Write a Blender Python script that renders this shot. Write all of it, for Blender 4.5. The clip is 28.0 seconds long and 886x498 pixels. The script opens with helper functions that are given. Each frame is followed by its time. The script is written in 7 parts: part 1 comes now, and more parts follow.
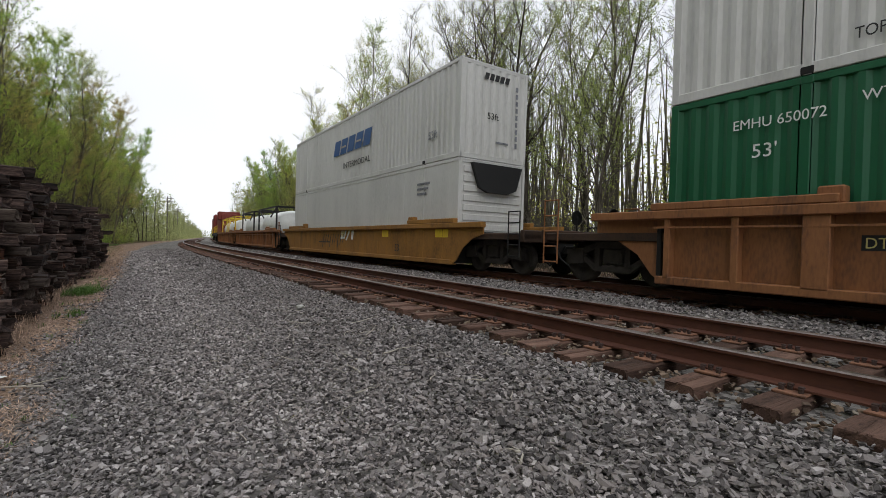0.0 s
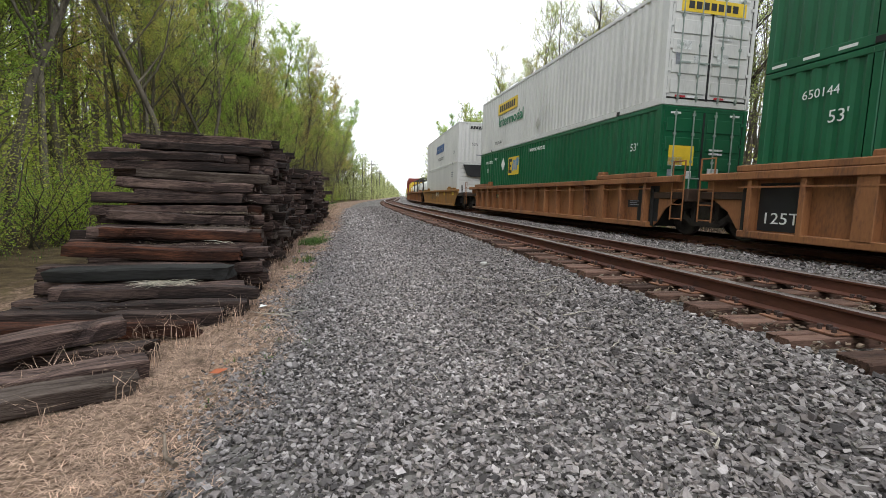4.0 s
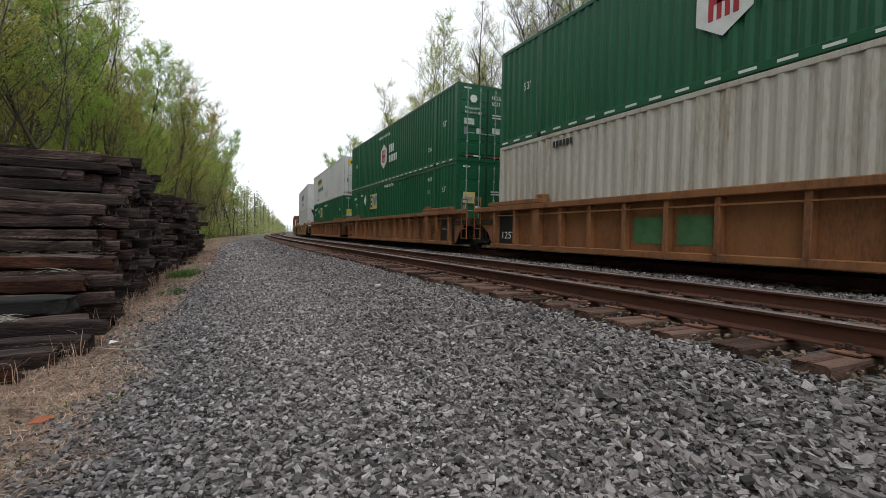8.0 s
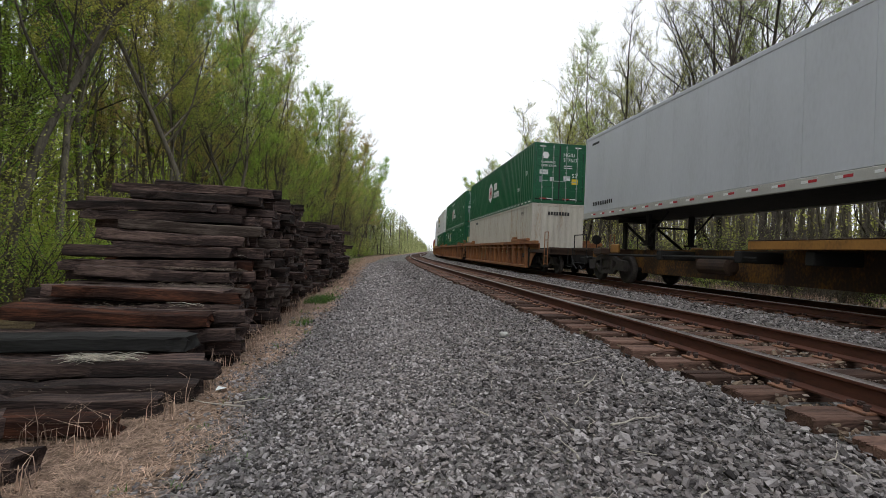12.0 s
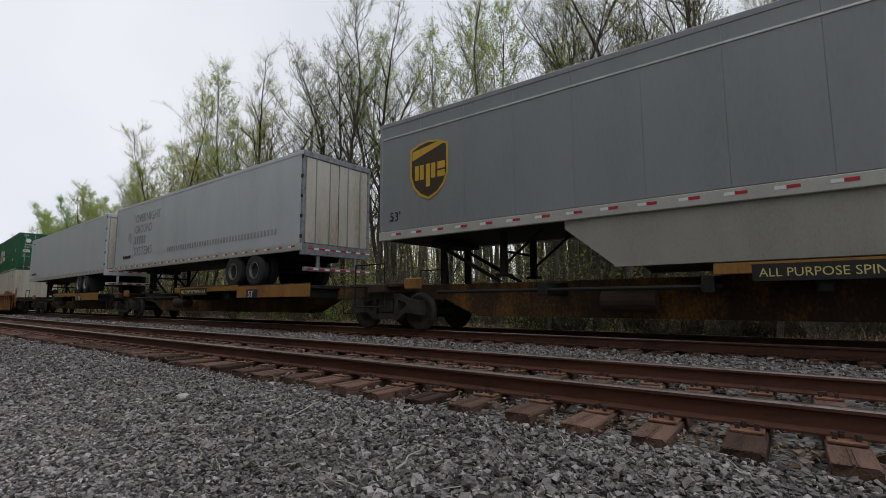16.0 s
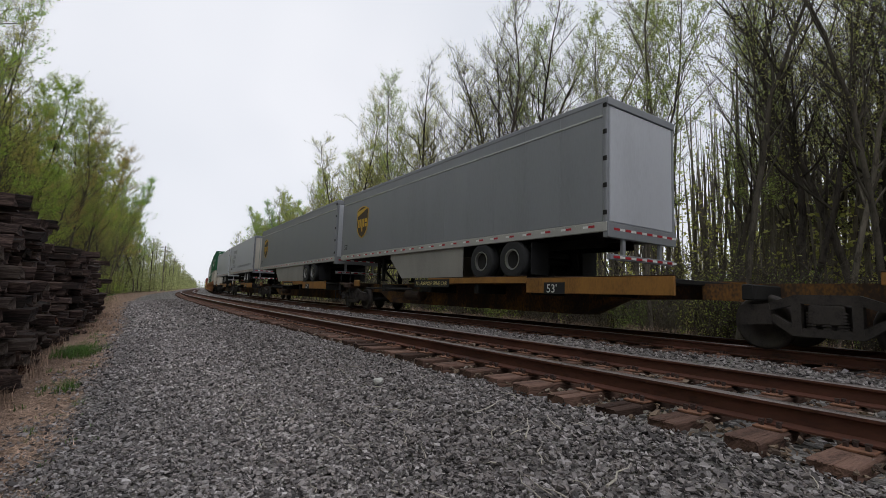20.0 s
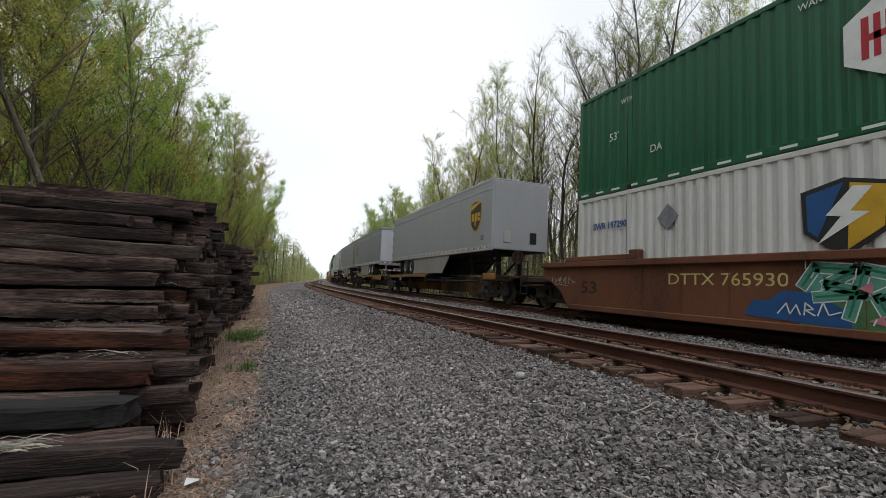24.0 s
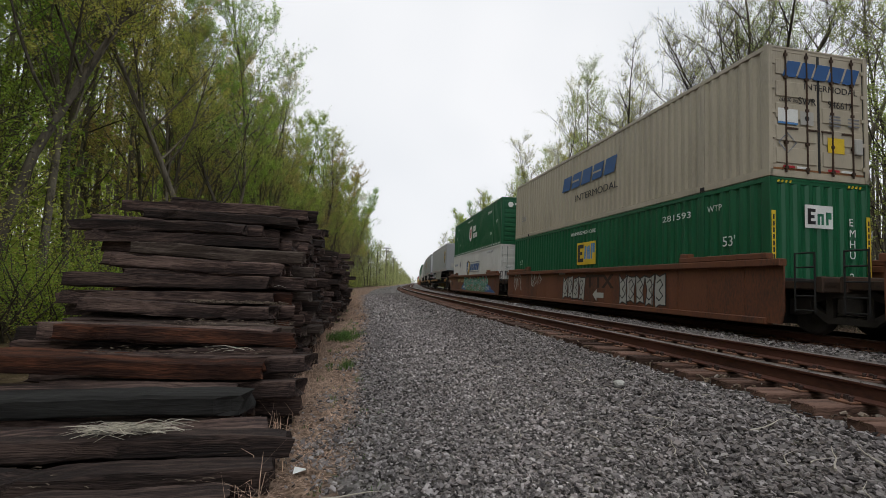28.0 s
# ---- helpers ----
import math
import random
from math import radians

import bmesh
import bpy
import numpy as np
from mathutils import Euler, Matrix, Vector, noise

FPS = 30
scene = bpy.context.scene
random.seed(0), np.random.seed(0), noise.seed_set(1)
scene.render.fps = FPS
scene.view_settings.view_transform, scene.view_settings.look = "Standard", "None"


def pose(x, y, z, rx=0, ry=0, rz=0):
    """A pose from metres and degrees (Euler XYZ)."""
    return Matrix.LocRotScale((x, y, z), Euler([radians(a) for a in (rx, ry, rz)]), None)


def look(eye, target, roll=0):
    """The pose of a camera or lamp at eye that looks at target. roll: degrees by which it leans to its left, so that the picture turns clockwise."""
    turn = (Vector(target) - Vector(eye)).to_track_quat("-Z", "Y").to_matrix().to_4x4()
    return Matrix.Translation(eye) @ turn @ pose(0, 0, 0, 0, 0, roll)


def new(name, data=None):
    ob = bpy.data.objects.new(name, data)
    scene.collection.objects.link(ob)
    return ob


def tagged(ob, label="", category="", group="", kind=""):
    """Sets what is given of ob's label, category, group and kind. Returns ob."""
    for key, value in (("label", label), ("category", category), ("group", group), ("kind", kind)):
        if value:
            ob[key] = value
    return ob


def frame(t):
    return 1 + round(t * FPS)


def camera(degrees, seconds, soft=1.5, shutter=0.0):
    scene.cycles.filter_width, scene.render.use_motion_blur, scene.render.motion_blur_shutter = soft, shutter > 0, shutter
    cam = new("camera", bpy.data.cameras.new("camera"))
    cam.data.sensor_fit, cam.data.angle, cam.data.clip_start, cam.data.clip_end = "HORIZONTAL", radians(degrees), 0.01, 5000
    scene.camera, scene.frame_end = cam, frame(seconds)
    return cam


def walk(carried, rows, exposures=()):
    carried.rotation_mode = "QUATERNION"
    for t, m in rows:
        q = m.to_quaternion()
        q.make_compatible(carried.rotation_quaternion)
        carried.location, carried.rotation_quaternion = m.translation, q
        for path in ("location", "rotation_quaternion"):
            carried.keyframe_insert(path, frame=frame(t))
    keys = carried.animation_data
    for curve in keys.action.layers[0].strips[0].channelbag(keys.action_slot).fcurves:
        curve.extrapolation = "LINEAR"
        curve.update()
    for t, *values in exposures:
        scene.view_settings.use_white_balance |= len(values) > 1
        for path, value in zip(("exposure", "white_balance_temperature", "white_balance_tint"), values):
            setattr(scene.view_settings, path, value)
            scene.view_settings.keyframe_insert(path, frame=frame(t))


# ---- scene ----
cam = camera(86.77, 28.0, soft=0.6)
PATH = [
    (0.0, -3.155, -3.728, 0.912, 89.36, -1.67, -34.01),
    (0.5, -3.136, -3.736, 0.891, 88.59, -1.73, -33.39),
    (1.0, -3.134, -3.746, 0.909, 86.77, -1.85, -28.91),
    (1.5, -3.182, -3.686, 0.890, 84.44, -2.07, -23.17),
    (2.0, -3.205, -3.651, 0.863, 82.77, -2.12, -18.49),
    (2.5, -3.219, -3.676, 0.872, 81.97, -2.08, -15.15),
    (4.5, -3.176, -3.750, 0.933, 84.57, -1.72, -12.04),
    (5.0, -3.181, -3.713, 0.923, 85.41, -1.78, -12.05),
    (5.5, -3.225, -3.717, 0.910, 86.59, -1.73, -14.26),
    (6.0, -3.235, -3.735, 0.914, 87.71, -1.46, -15.60),
    (6.5, -3.290, -3.648, 0.918, 88.16, -1.42, -16.73),
    (7.0, -3.191, -3.613, 0.895, 87.07, -1.26, -18.93),
    (7.5, -3.164, -3.554, 0.790, 87.59, -1.14, -22.12),
    (8.0, -3.133, -3.528, 0.713, 88.19, -1.12, -25.38),
    (8.5, -3.106, -3.465, 0.652, 86.72, -0.88, -28.01),
    (9.0, -3.120, -3.419, 0.590, 86.75, -0.65, -27.46),
    (9.5, -3.011, -3.365, 0.744, 88.23, -1.03, -23.95),
    (10.0, -2.855, -3.545, 0.923, 88.58, -1.41, -20.03),
    (10.5, -2.790, -3.487, 0.940, 88.90, -1.70, -16.15),
    (11.0, -2.708, -3.192, 0.950, 89.57, -2.06, -12.38),
    (11.5, -2.693, -2.945, 0.965, 89.86, -2.31, -9.34),
    (13.5, -3.320, -1.754, 0.870, 91.96, -2.13, -8.33),
    (14.0, -3.532, -1.547, 0.884, 92.31, -1.91, -9.19),
    (14.5, -3.619, -1.431, 0.906, 93.03, -1.34, -12.14),
    (15.0, -3.652, -1.412, 0.859, 94.39, -0.93, -26.63),
    (15.5, -3.468, -1.647, 0.834, 96.55, -0.07, -44.30),
    (16.0, -3.269, -1.810, 0.849, 96.37, 0.28, -52.94),
    (16.5, -3.184, -1.797, 0.834, 96.46, 0.23, -46.91),
    (17.0, -3.361, -1.571, 0.903, 95.57, -0.93, -44.68),
    (17.5, -3.368, -1.526, 0.899, 95.65, -1.24, -41.34),
    (18.0, -3.387, -1.521, 0.890, 95.78, -1.44, -38.07),
    (18.5, -3.393, -1.530, 0.897, 95.68, -1.52, -35.01),
    (19.0, -3.400, -1.528, 0.881, 95.77, -1.86, -33.14),
    (19.5, -3.392, -1.520, 0.891, 95.49, -1.76, -32.11),
    (20.0, -3.395, -1.516, 0.864, 95.65, -1.90, -34.52),
    (20.5, -3.269, -1.622, 0.835, 96.52, -0.40, -47.49),
    (22.5, -3.397, -1.816, 0.977, 97.22, -1.91, -54.99),
    (23.0, -3.378, -1.459, 0.888, 95.75, -2.63, -32.08),
    (23.5, -3.700, -1.429, 0.887, 94.66, -2.53, -25.23),
    (24.0, -3.770, -1.427, 0.889, 94.22, -2.36, -21.64),
    (24.5, -3.793, -1.409, 0.889, 94.08, -2.12, -18.77),
    (25.0, -3.804, -1.410, 0.888, 94.07, -2.21, -16.32),
    (25.5, -3.806, -1.417, 0.884, 94.11, -2.22, -14.52),
    (26.0, -3.803, -1.411, 0.886, 94.13, -2.29, -13.11),
    (26.5, -3.803, -1.402, 0.886, 94.10, -2.39, -12.15),
    (27.0, -3.786, -1.408, 0.891, 93.99, -2.38, -11.33),
    (27.5, -3.780, -1.410, 0.884, 94.09, -2.45, -10.84),
    (28.0, -3.778, -1.401, 0.876, 94.26, -2.36, -10.80),
]
walk(cam, [(t, pose(x, y, z, rx, ry, rz)) for t, x, y, z, rx, ry, rz in PATH],
     exposures=[(0.0, -0.1, 6450, 10), (1.0, 0.27, 6450, 10), (2.0, 0.45, 6500, 10), (5.0, 0.65, 6350, 9), (6.0, 0.38, 6350, 9), (8.0, 0.0, 6350, 9), (9.5, -0.1, 6350, 9), (11.0, 0.1, 6350, 10), (14.0, -0.25, 6350, 10), (15.0, -0.25, 6340, 12), (16.0, -0.42, 6300, 12), (17.0, 0.22, 6320, 12), (18.0, -0.14, 6320, 12), (20.0, -0.38, 6330, 12), (20.5, -0.5, 6330, 12), (23.0, -0.05, 6350, 10), (24.0, -0.1, 6400, 10), (26.0, -0.12, 6500, 10), (28.0, -0.3, 6500, 10)])

# ---- world and light: a bright overcast sky ----
world = bpy.data.worlds.new("overcast_sky")
scene.world = world
world.use_nodes = True
wn, wl = world.node_tree.nodes, world.node_tree.links
wn.clear()
w_out, w_bg, w_sky = wn.new("ShaderNodeOutputWorld"), wn.new("ShaderNodeBackground"), wn.new("ShaderNodeTexSky")
w_sky.sky_type, w_sky.sun_disc, w_sky.sun_elevation, w_sky.sun_rotation = "NISHITA", False, radians(52), radians(200)
w_mix, w_cloud, w_ramp, w_co = wn.new("ShaderNodeMix"), wn.new("ShaderNodeTexNoise"), wn.new("ShaderNodeValToRGB"), wn.new("ShaderNodeTexCoord")
w_scale = wn.new("ShaderNodeVectorMath")
w_scale.operation = "SCALE"
w_scale.inputs["Scale"].default_value = 0.07
w_mix.data_type = "RGBA"
w_mix.inputs["Factor"].default_value = 0.93
w_cloud.inputs["Scale"].default_value, w_cloud.inputs["Detail"].default_value = 1.3, 3.0
w_ramp.color_ramp.elements[0].position, w_ramp.color_ramp.elements[1].position = 0.3, 0.7
w_ramp.color_ramp.elements[0].color = (0.74, 0.78, 0.83, 1)
w_ramp.color_ramp.elements[1].color = (0.97, 0.98, 1.0, 1)
wl.new(w_co.outputs["Generated"], w_cloud.inputs["Vector"])
wl.new(w_cloud.outputs["Fac"], w_ramp.inputs["Fac"])
wl.new(w_sky.outputs["Color"], w_scale.inputs[0])
wl.new(w_scale.outputs["Vector"], w_mix.inputs["A"])
wl.new(w_ramp.outputs["Color"], w_mix.inputs["B"])
wl.new(w_mix.outputs["Result"], w_bg.inputs["Color"])
w_bg.inputs["Strength"].default_value = 1.25
wl.new(w_bg.outputs["Background"], w_out.inputs["Surface"])
sun = new("sun", bpy.data.lights.new("sun", "SUN"))
sun.data.energy, sun.data.angle, sun.data.color = 0.7, radians(25), (1.0, 0.97, 0.92)
sun.matrix_world = look((0, 0, 60), (18, 38, 0))


# ---- materials ----
def material(name, color, rough=0.7, metal=0.0, spread=0.25, scale=3.0, fine=40.0, bump=0.15, tint=None, random_by="", translucent=0.0, streak=0.0, dark=None, stretch=None, spec=0.5, vary=(0.45, 1.55), hue=0.0):
    """A procedural surface: a base colour that varies at two scales, roughness that varies with it, a fine relief."""
    m = bpy.data.materials.new(name)
    m.use_nodes = True
    nt = m.node_tree
    n, l = nt.nodes, nt.links
    p = n["Principled BSDF"]
    p.inputs["Metallic"].default_value = metal
    p.inputs["Specular IOR Level"].default_value = spec
    co = n.new("ShaderNodeTexCoord")
    mp = n.new("ShaderNodeMapping")
    l.new(co.outputs["Object"], mp.inputs["Vector"])
    if streak or stretch:
        mp.inputs["Scale"].default_value = stretch or (1.0, 1.0, streak)
    big, small = n.new("ShaderNodeTexNoise"), n.new("ShaderNodeTexNoise")
    big.inputs["Scale"].default_value, big.inputs["Detail"].default_value, big.inputs["Roughness"].default_value = scale, 5.0, 0.6
    small.inputs["Scale"].default_value, small.inputs["Detail"].default_value = fine, 3.0
    l.new(mp.outputs["Vector"], big.inputs["Vector"])
    l.new(mp.outputs["Vector"], small.inputs["Vector"])
    add = n.new("ShaderNodeMath")
    add.operation = "MULTIPLY_ADD"
    l.new(small.outputs["Fac"], add.inputs[0])
    add.inputs[1].default_value = 0.5
    l.new(big.outputs["Fac"], add.inputs[2])
    ramp = n.new("ShaderNodeValToRGB")
    lo = dark or tuple(c * (1 - 1.6 * spread) for c in color)
    hi = tint or tuple(min(1, c * (1 + 1.2 * spread)) for c in color)
    ramp.color_ramp.elements[0].position, ramp.color_ramp.elements[1].position = 0.5, 1.0
    ramp.color_ramp.elements[0].color, ramp.color_ramp.elements[1].color = (*lo, 1), (*hi, 1)
    mid = ramp.color_ramp.elements.new(0.72)
    mid.color = (*color, 1)
    l.new(add.outputs[0], ramp.inputs["Fac"])
    base = ramp.outputs["Color"]
    if random_by:
        hsv, rnd = n.new("ShaderNodeHueSaturation"), None
        if random_by == "island":
            rnd = n.new("ShaderNodeNewGeometry").outputs["Random Per Island"]
        else:
            rnd = n.new("ShaderNodeObjectInfo").outputs["Random"]
        rm = n.new("ShaderNodeMapRange")
        rm.inputs["To Min"].default_value, rm.inputs["To Max"].default_value = vary
        l.new(rnd, rm.inputs["Value"])
        l.new(rm.outputs["Result"], hsv.inputs["Value"])
        l.new(base, hsv.inputs["Color"])
        if hue:
            turn = n.new("ShaderNodeMapRange")
            turn.inputs["To Min"].default_value, turn.inputs["To Max"].default_value = 0.5 - hue, 0.5 + hue
            l.new(n.new("ShaderNodeObjectInfo").outputs["Random"], turn.inputs["Value"])
            l.new(turn.outputs["Result"], hsv.inputs["Hue"])
        base = hsv.outputs["Color"]
    l.new(base, p.inputs["Base Color"])
    rr = n.new("ShaderNodeMapRange")
    rr.inputs["From Min"].default_value, rr.inputs["From Max"].default_value = 0.4, 1.1
    rr.inputs["To Min"].default_value, rr.inputs["To Max"].default_value = max(0.05, rough - 0.12), min(1, rough + 0.12)
    l.new(add.outputs[0], rr.inputs["Value"])
    l.new(rr.outputs["Result"], p.inputs["Roughness"])
    if bump:
        bp = n.new("ShaderNodeBump")
        bp.inputs["Strength"].default_value, bp.inputs["Distance"].default_value = bump, 0.02
        l.new(add.outputs[0], bp.inputs["Height"])
        l.new(bp.outputs["Normal"], p.inputs["Normal"])
    if translucent:
        tr, mx = n.new("ShaderNodeBsdfTranslucent"), n.new("ShaderNodeMixShader")
        l.new(base, tr.inputs["Color"])
        mx.inputs["Fac"].default_value = translucent
        l.new(p.outputs["BSDF"], mx.inputs[1])
        l.new(tr.outputs["BSDF"], mx.inputs[2])
        l.new(mx.outputs["Shader"], n["Material Output"].inputs["Surface"])
    return m


def stone_material(name, stops, worn=False):
    """Broken stone whose pieces differ in tone one from another, with a fine grain on each."""
    m = material(name, stops[1], 0.9, spread=0.3, scale=14, fine=120, bump=0.3, spec=0.2)
    n, l = m.node_tree.nodes, m.node_tree.links
    ramp, geo, mix = n.new("ShaderNodeValToRGB"), n.new("ShaderNodeNewGeometry"), n.new("ShaderNodeMix")
    els = ramp.color_ramp.elements
    els[0].position, els[1].position = 0.0, 1.0
    els[0].color, els[1].color = (*stops[0], 1), (*stops[-1], 1)
    for i, c in enumerate(stops[1:-1]):
        els.new((i + 1) / (len(stops) - 1)).color = (*c, 1)
    l.new(geo.outputs["Random Per Island"], ramp.inputs["Fac"])
    mix.data_type, mix.blend_type = "RGBA", "OVERLAY"
    mix.inputs["Factor"].default_value = 0.6
    old = n["Principled BSDF"].inputs["Base Color"].links[0].from_socket
    grey = n.new("ShaderNodeMapRange")
    grey.inputs["From Max"].default_value = stops[1][0] * 2
    l.new(old, grey.inputs["Value"])
    l.new(ramp.outputs["Color"], mix.inputs["A"])
    l.new(grey.outputs["Result"], mix.inputs["B"])
    out = mix.outputs["Result"]
    if worn:
        out = dust_band(n, l, out)
    l.new(out, n["Principled BSDF"].inputs["Base Color"])
    return m


def dust_band(n, l, base):
    """Pale stone dust where tyres have run along the gravel, with wandering edges, and patches of darker stone."""
    co, sep = n.new("ShaderNodeTexCoord"), n.new("ShaderNodeSeparateXYZ")
    wander, ramp, mul = n.new("ShaderNodeTexNoise"), n.new("ShaderNodeValToRGB"), n.new("ShaderNodeMix")
    wander.inputs["Scale"].default_value, wander.inputs["Detail"].default_value = 0.55, 6.0
    l.new(co.outputs["Object"], wander.inputs["Vector"])
    l.new(co.outputs["Object"], sep.inputs[0])
    shift = n.new("ShaderNodeMath")
    shift.operation = "MULTIPLY_ADD"
    shift.inputs[1].default_value = 1.8
    l.new(wander.outputs["Fac"], shift.inputs[0])
    l.new(sep.outputs["X"], shift.inputs[2])
    span = n.new("ShaderNodeMapRange")
    span.inputs["From Min"].default_value, span.inputs["From Max"].default_value = -3.9, 1.6
    l.new(shift.outputs[0], span.inputs["Value"])
    els = ramp.color_ramp.elements
    els[0].color, els[1].color = (0.92, 0.90, 0.88, 1), (0.80, 0.79, 0.78, 1)
    els.new(0.22).color = (0.90, 0.90, 0.90, 1)
    els.new(0.44).color = (1.22, 1.21, 1.20, 1)
    els.new(0.66).color = (0.82, 0.81, 0.80, 1)
    l.new(span.outputs["Result"], ramp.inputs["Fac"])
    mul.data_type, mul.blend_type = "RGBA", "MULTIPLY"
    mul.inputs["Factor"].default_value = 1.0
    l.new(base, mul.inputs["A"])
    l.new(ramp.outputs["Color"], mul.inputs["B"])
    return mul.outputs["Result"]


M_STONE = stone_material("crushed_stone", [(0.05, 0.046, 0.046), (0.165, 0.151, 0.150), (0.25, 0.228, 0.226), (0.295, 0.260, 0.248), (0.35, 0.325, 0.322), (0.54, 0.50, 0.495)], True)
M_STONE_RUST = stone_material("rust_stained_stone", [(0.07, 0.05, 0.04), (0.14, 0.10, 0.075), (0.20, 0.145, 0.105), (0.26, 0.19, 0.135), (0.30, 0.27, 0.24)])
M_TIE = material("creosoted_wood", (0.031, 0.0196, 0.0174), 0.88, spread=0.55, scale=13, fine=120, bump=1.0, stretch=(0.07, 1.0, 1.0), tint=(0.165, 0.112, 0.094), dark=(0.005, 0.0036, 0.0035), random_by="object", spec=0.3, vary=(0.3, 1.8))
M_TIE_FAR = material("creosoted_wood_far", (0.031, 0.0196, 0.0174), 0.88, spread=0.55, scale=13, fine=120, bump=1.0, stretch=(0.07, 1.0, 1.0), tint=(0.165, 0.112, 0.094), dark=(0.005, 0.0036, 0.0035), random_by="island", spec=0.3, vary=(0.3, 1.8))
M_TIE_RED = material("split_wood", (0.042, 0.020, 0.0145), 0.95, spread=0.55, scale=9, fine=100, bump=0.9, stretch=(0.1, 1.0, 1.0), tint=(0.17, 0.066, 0.036), dark=(0.008, 0.0045, 0.004), spec=0.15)
M_TIE_BLUE = material("blue_grey_weathered_wood", (0.024, 0.0235, 0.0225), 0.9, spread=0.4, scale=6, fine=60, bump=0.6, stretch=(0.1, 1.0, 1.0), tint=(0.048, 0.049, 0.047), spec=0.25)
M_TIE_GREY = material("grey_weathered_wood", (0.058, 0.043, 0.036), 0.95, spread=0.45, scale=13, fine=120, bump=0.9, stretch=(0.07, 1.0, 1.0), tint=(0.17, 0.138, 0.118), dark=(0.018, 0.013, 0.011), spec=0.15)
M_TIE_TRACK = material("weathered_tie", (0.105, 0.062, 0.047), 0.9, spread=0.5, scale=8, fine=80, bump=0.7, stretch=(0.2, 1.0, 1.0), random_by="object", spec=0.2)
M_RAIL = material("rusty_rail", (0.090, 0.033, 0.020), 0.7, metal=0.2, spread=0.4, scale=4, fine=50, stretch=(1.0, 0.25, 1.0), dark=(0.030, 0.013, 0.010))
M_RAIL_TOP = material("polished_rail", (0.20, 0.165, 0.15), 0.34, metal=0.7, spread=0.3, scale=6)
M_PLATE = material("rusty_plate", (0.19, 0.088, 0.05), 0.85, spread=0.4, scale=7, fine=60)
M_SPIKE = material("rusty_spike", (0.05, 0.028, 0.022), 0.85, spread=0.3)
M_STRAW = material("dead_grass", (0.415, 0.292, 0.218), 0.9, spec=0.15, spread=0.4, scale=6, random_by="island", vary=(0.35, 1.65))
M_GRASS = material("fresh_grass", (0.085, 0.17, 0.03), 0.8, spread=0.35, scale=6, random_by="island", translucent=0.3)
M_BARK = material("bark", (0.125, 0.109, 0.085), 0.95, spec=0.12, vary=(0.55, 1.5), spread=0.45, scale=5, fine=30, bump=0.6, streak=0.3, random_by="object")
M_BARK_DARK = material("dark_bark", (0.066, 0.056, 0.046), 0.95, spec=0.12, vary=(0.55, 1.5), spread=0.45, scale=5, fine=30, bump=0.6, streak=0.3, random_by="object")
M_LEAF = material("spring_leaf_green", (0.35, 0.50, 0.085), 0.6, spread=0.25, scale=0.7, fine=8, bump=0, tint=(0.48, 0.58, 0.13), random_by="island", translucent=0.6, spec=0.25, vary=(0.55, 1.5), hue=0.025)
M_LEAF2 = material("spring_leaf_yellow", (0.48, 0.50, 0.115), 0.6, spread=0.25, scale=0.7, fine=8, bump=0, tint=(0.57, 0.53, 0.15), random_by="island", translucent=0.6, spec=0.25, vary=(0.55, 1.5), hue=0.02)
M_LEAF3 = material("spring_bud_russet", (0.51, 0.43, 0.14), 0.6, spread=0.25, scale=0.7, fine=8, bump=0, tint=(0.55, 0.37, 0.14), random_by="island", translucent=0.55, spec=0.25, vary=(0.55, 1.45), hue=0.015)
M_LEAF4 = material("pale_spring_leaf", (0.47, 0.53, 0.15), 0.6, spread=0.25, scale=0.7, fine=8, bump=0, tint=(0.58, 0.59, 0.21), random_by="island", translucent=0.6, spec=0.25, vary=(0.6, 1.45), hue=0.03)
# Far twigs and leaves mixed; distance haze is painted in as a greyer green.
M_FARLEAF_HAZED = material("haze_greyed_twigs_and_leaves", (0.36, 0.40, 0.16), 0.7, spread=0.3, scale=0.12, fine=2, bump=0, tint=(0.46, 0.47, 0.23), dark=(0.22, 0.22, 0.12), random_by="island", translucent=0.5, spec=0.2, vary=(0.55, 1.45))
M_GREEN = material("green_container_paint", (0.004, 0.092, 0.036), 0.45, spread=0.14, scale=1.2, fine=30, bump=0.03, streak=0.35)
M_WHITE = material("white_container_paint", (0.60, 0.595, 0.575), 0.5, spread=0.10, scale=1.1, fine=25, bump=0.03, streak=0.25)
M_CREAM = material("cream_container_paint", (0.42, 0.37, 0.285), 0.55, spread=0.12, scale=1.3, fine=30, bump=0.03, streak=0.25)
M_DIRTYWHITE = material("rust_streaked_white_paint", (0.48, 0.45, 0.39), 0.55, spread=0.16, scale=1.7, fine=30, bump=0.03, streak=0.18, dark=(0.36, 0.27, 0.18))
M_GREY = material("grey_trailer_paint", (0.245, 0.255, 0.27), 0.4, spread=0.07, scale=0.8, fine=20, bump=0.02, streak=0.3)
# Brighter copy of the trailer grey: stronger exposure put into the last trailer's colour.
M_GREY_BRIGHTENED = material("exposure_brightened_grey_paint", (0.36, 0.37, 0.385), 0.4, spread=0.08, scale=0.8, fine=20, bump=0.02, streak=0.3)
GREYS = (M_GREY, M_GREY_BRIGHTENED)
M_TRAILER = material("white_trailer_paint", (0.52, 0.535, 0.57), 0.4, spread=0.07, scale=0.8, fine=20, bump=0.02, streak=0.3)
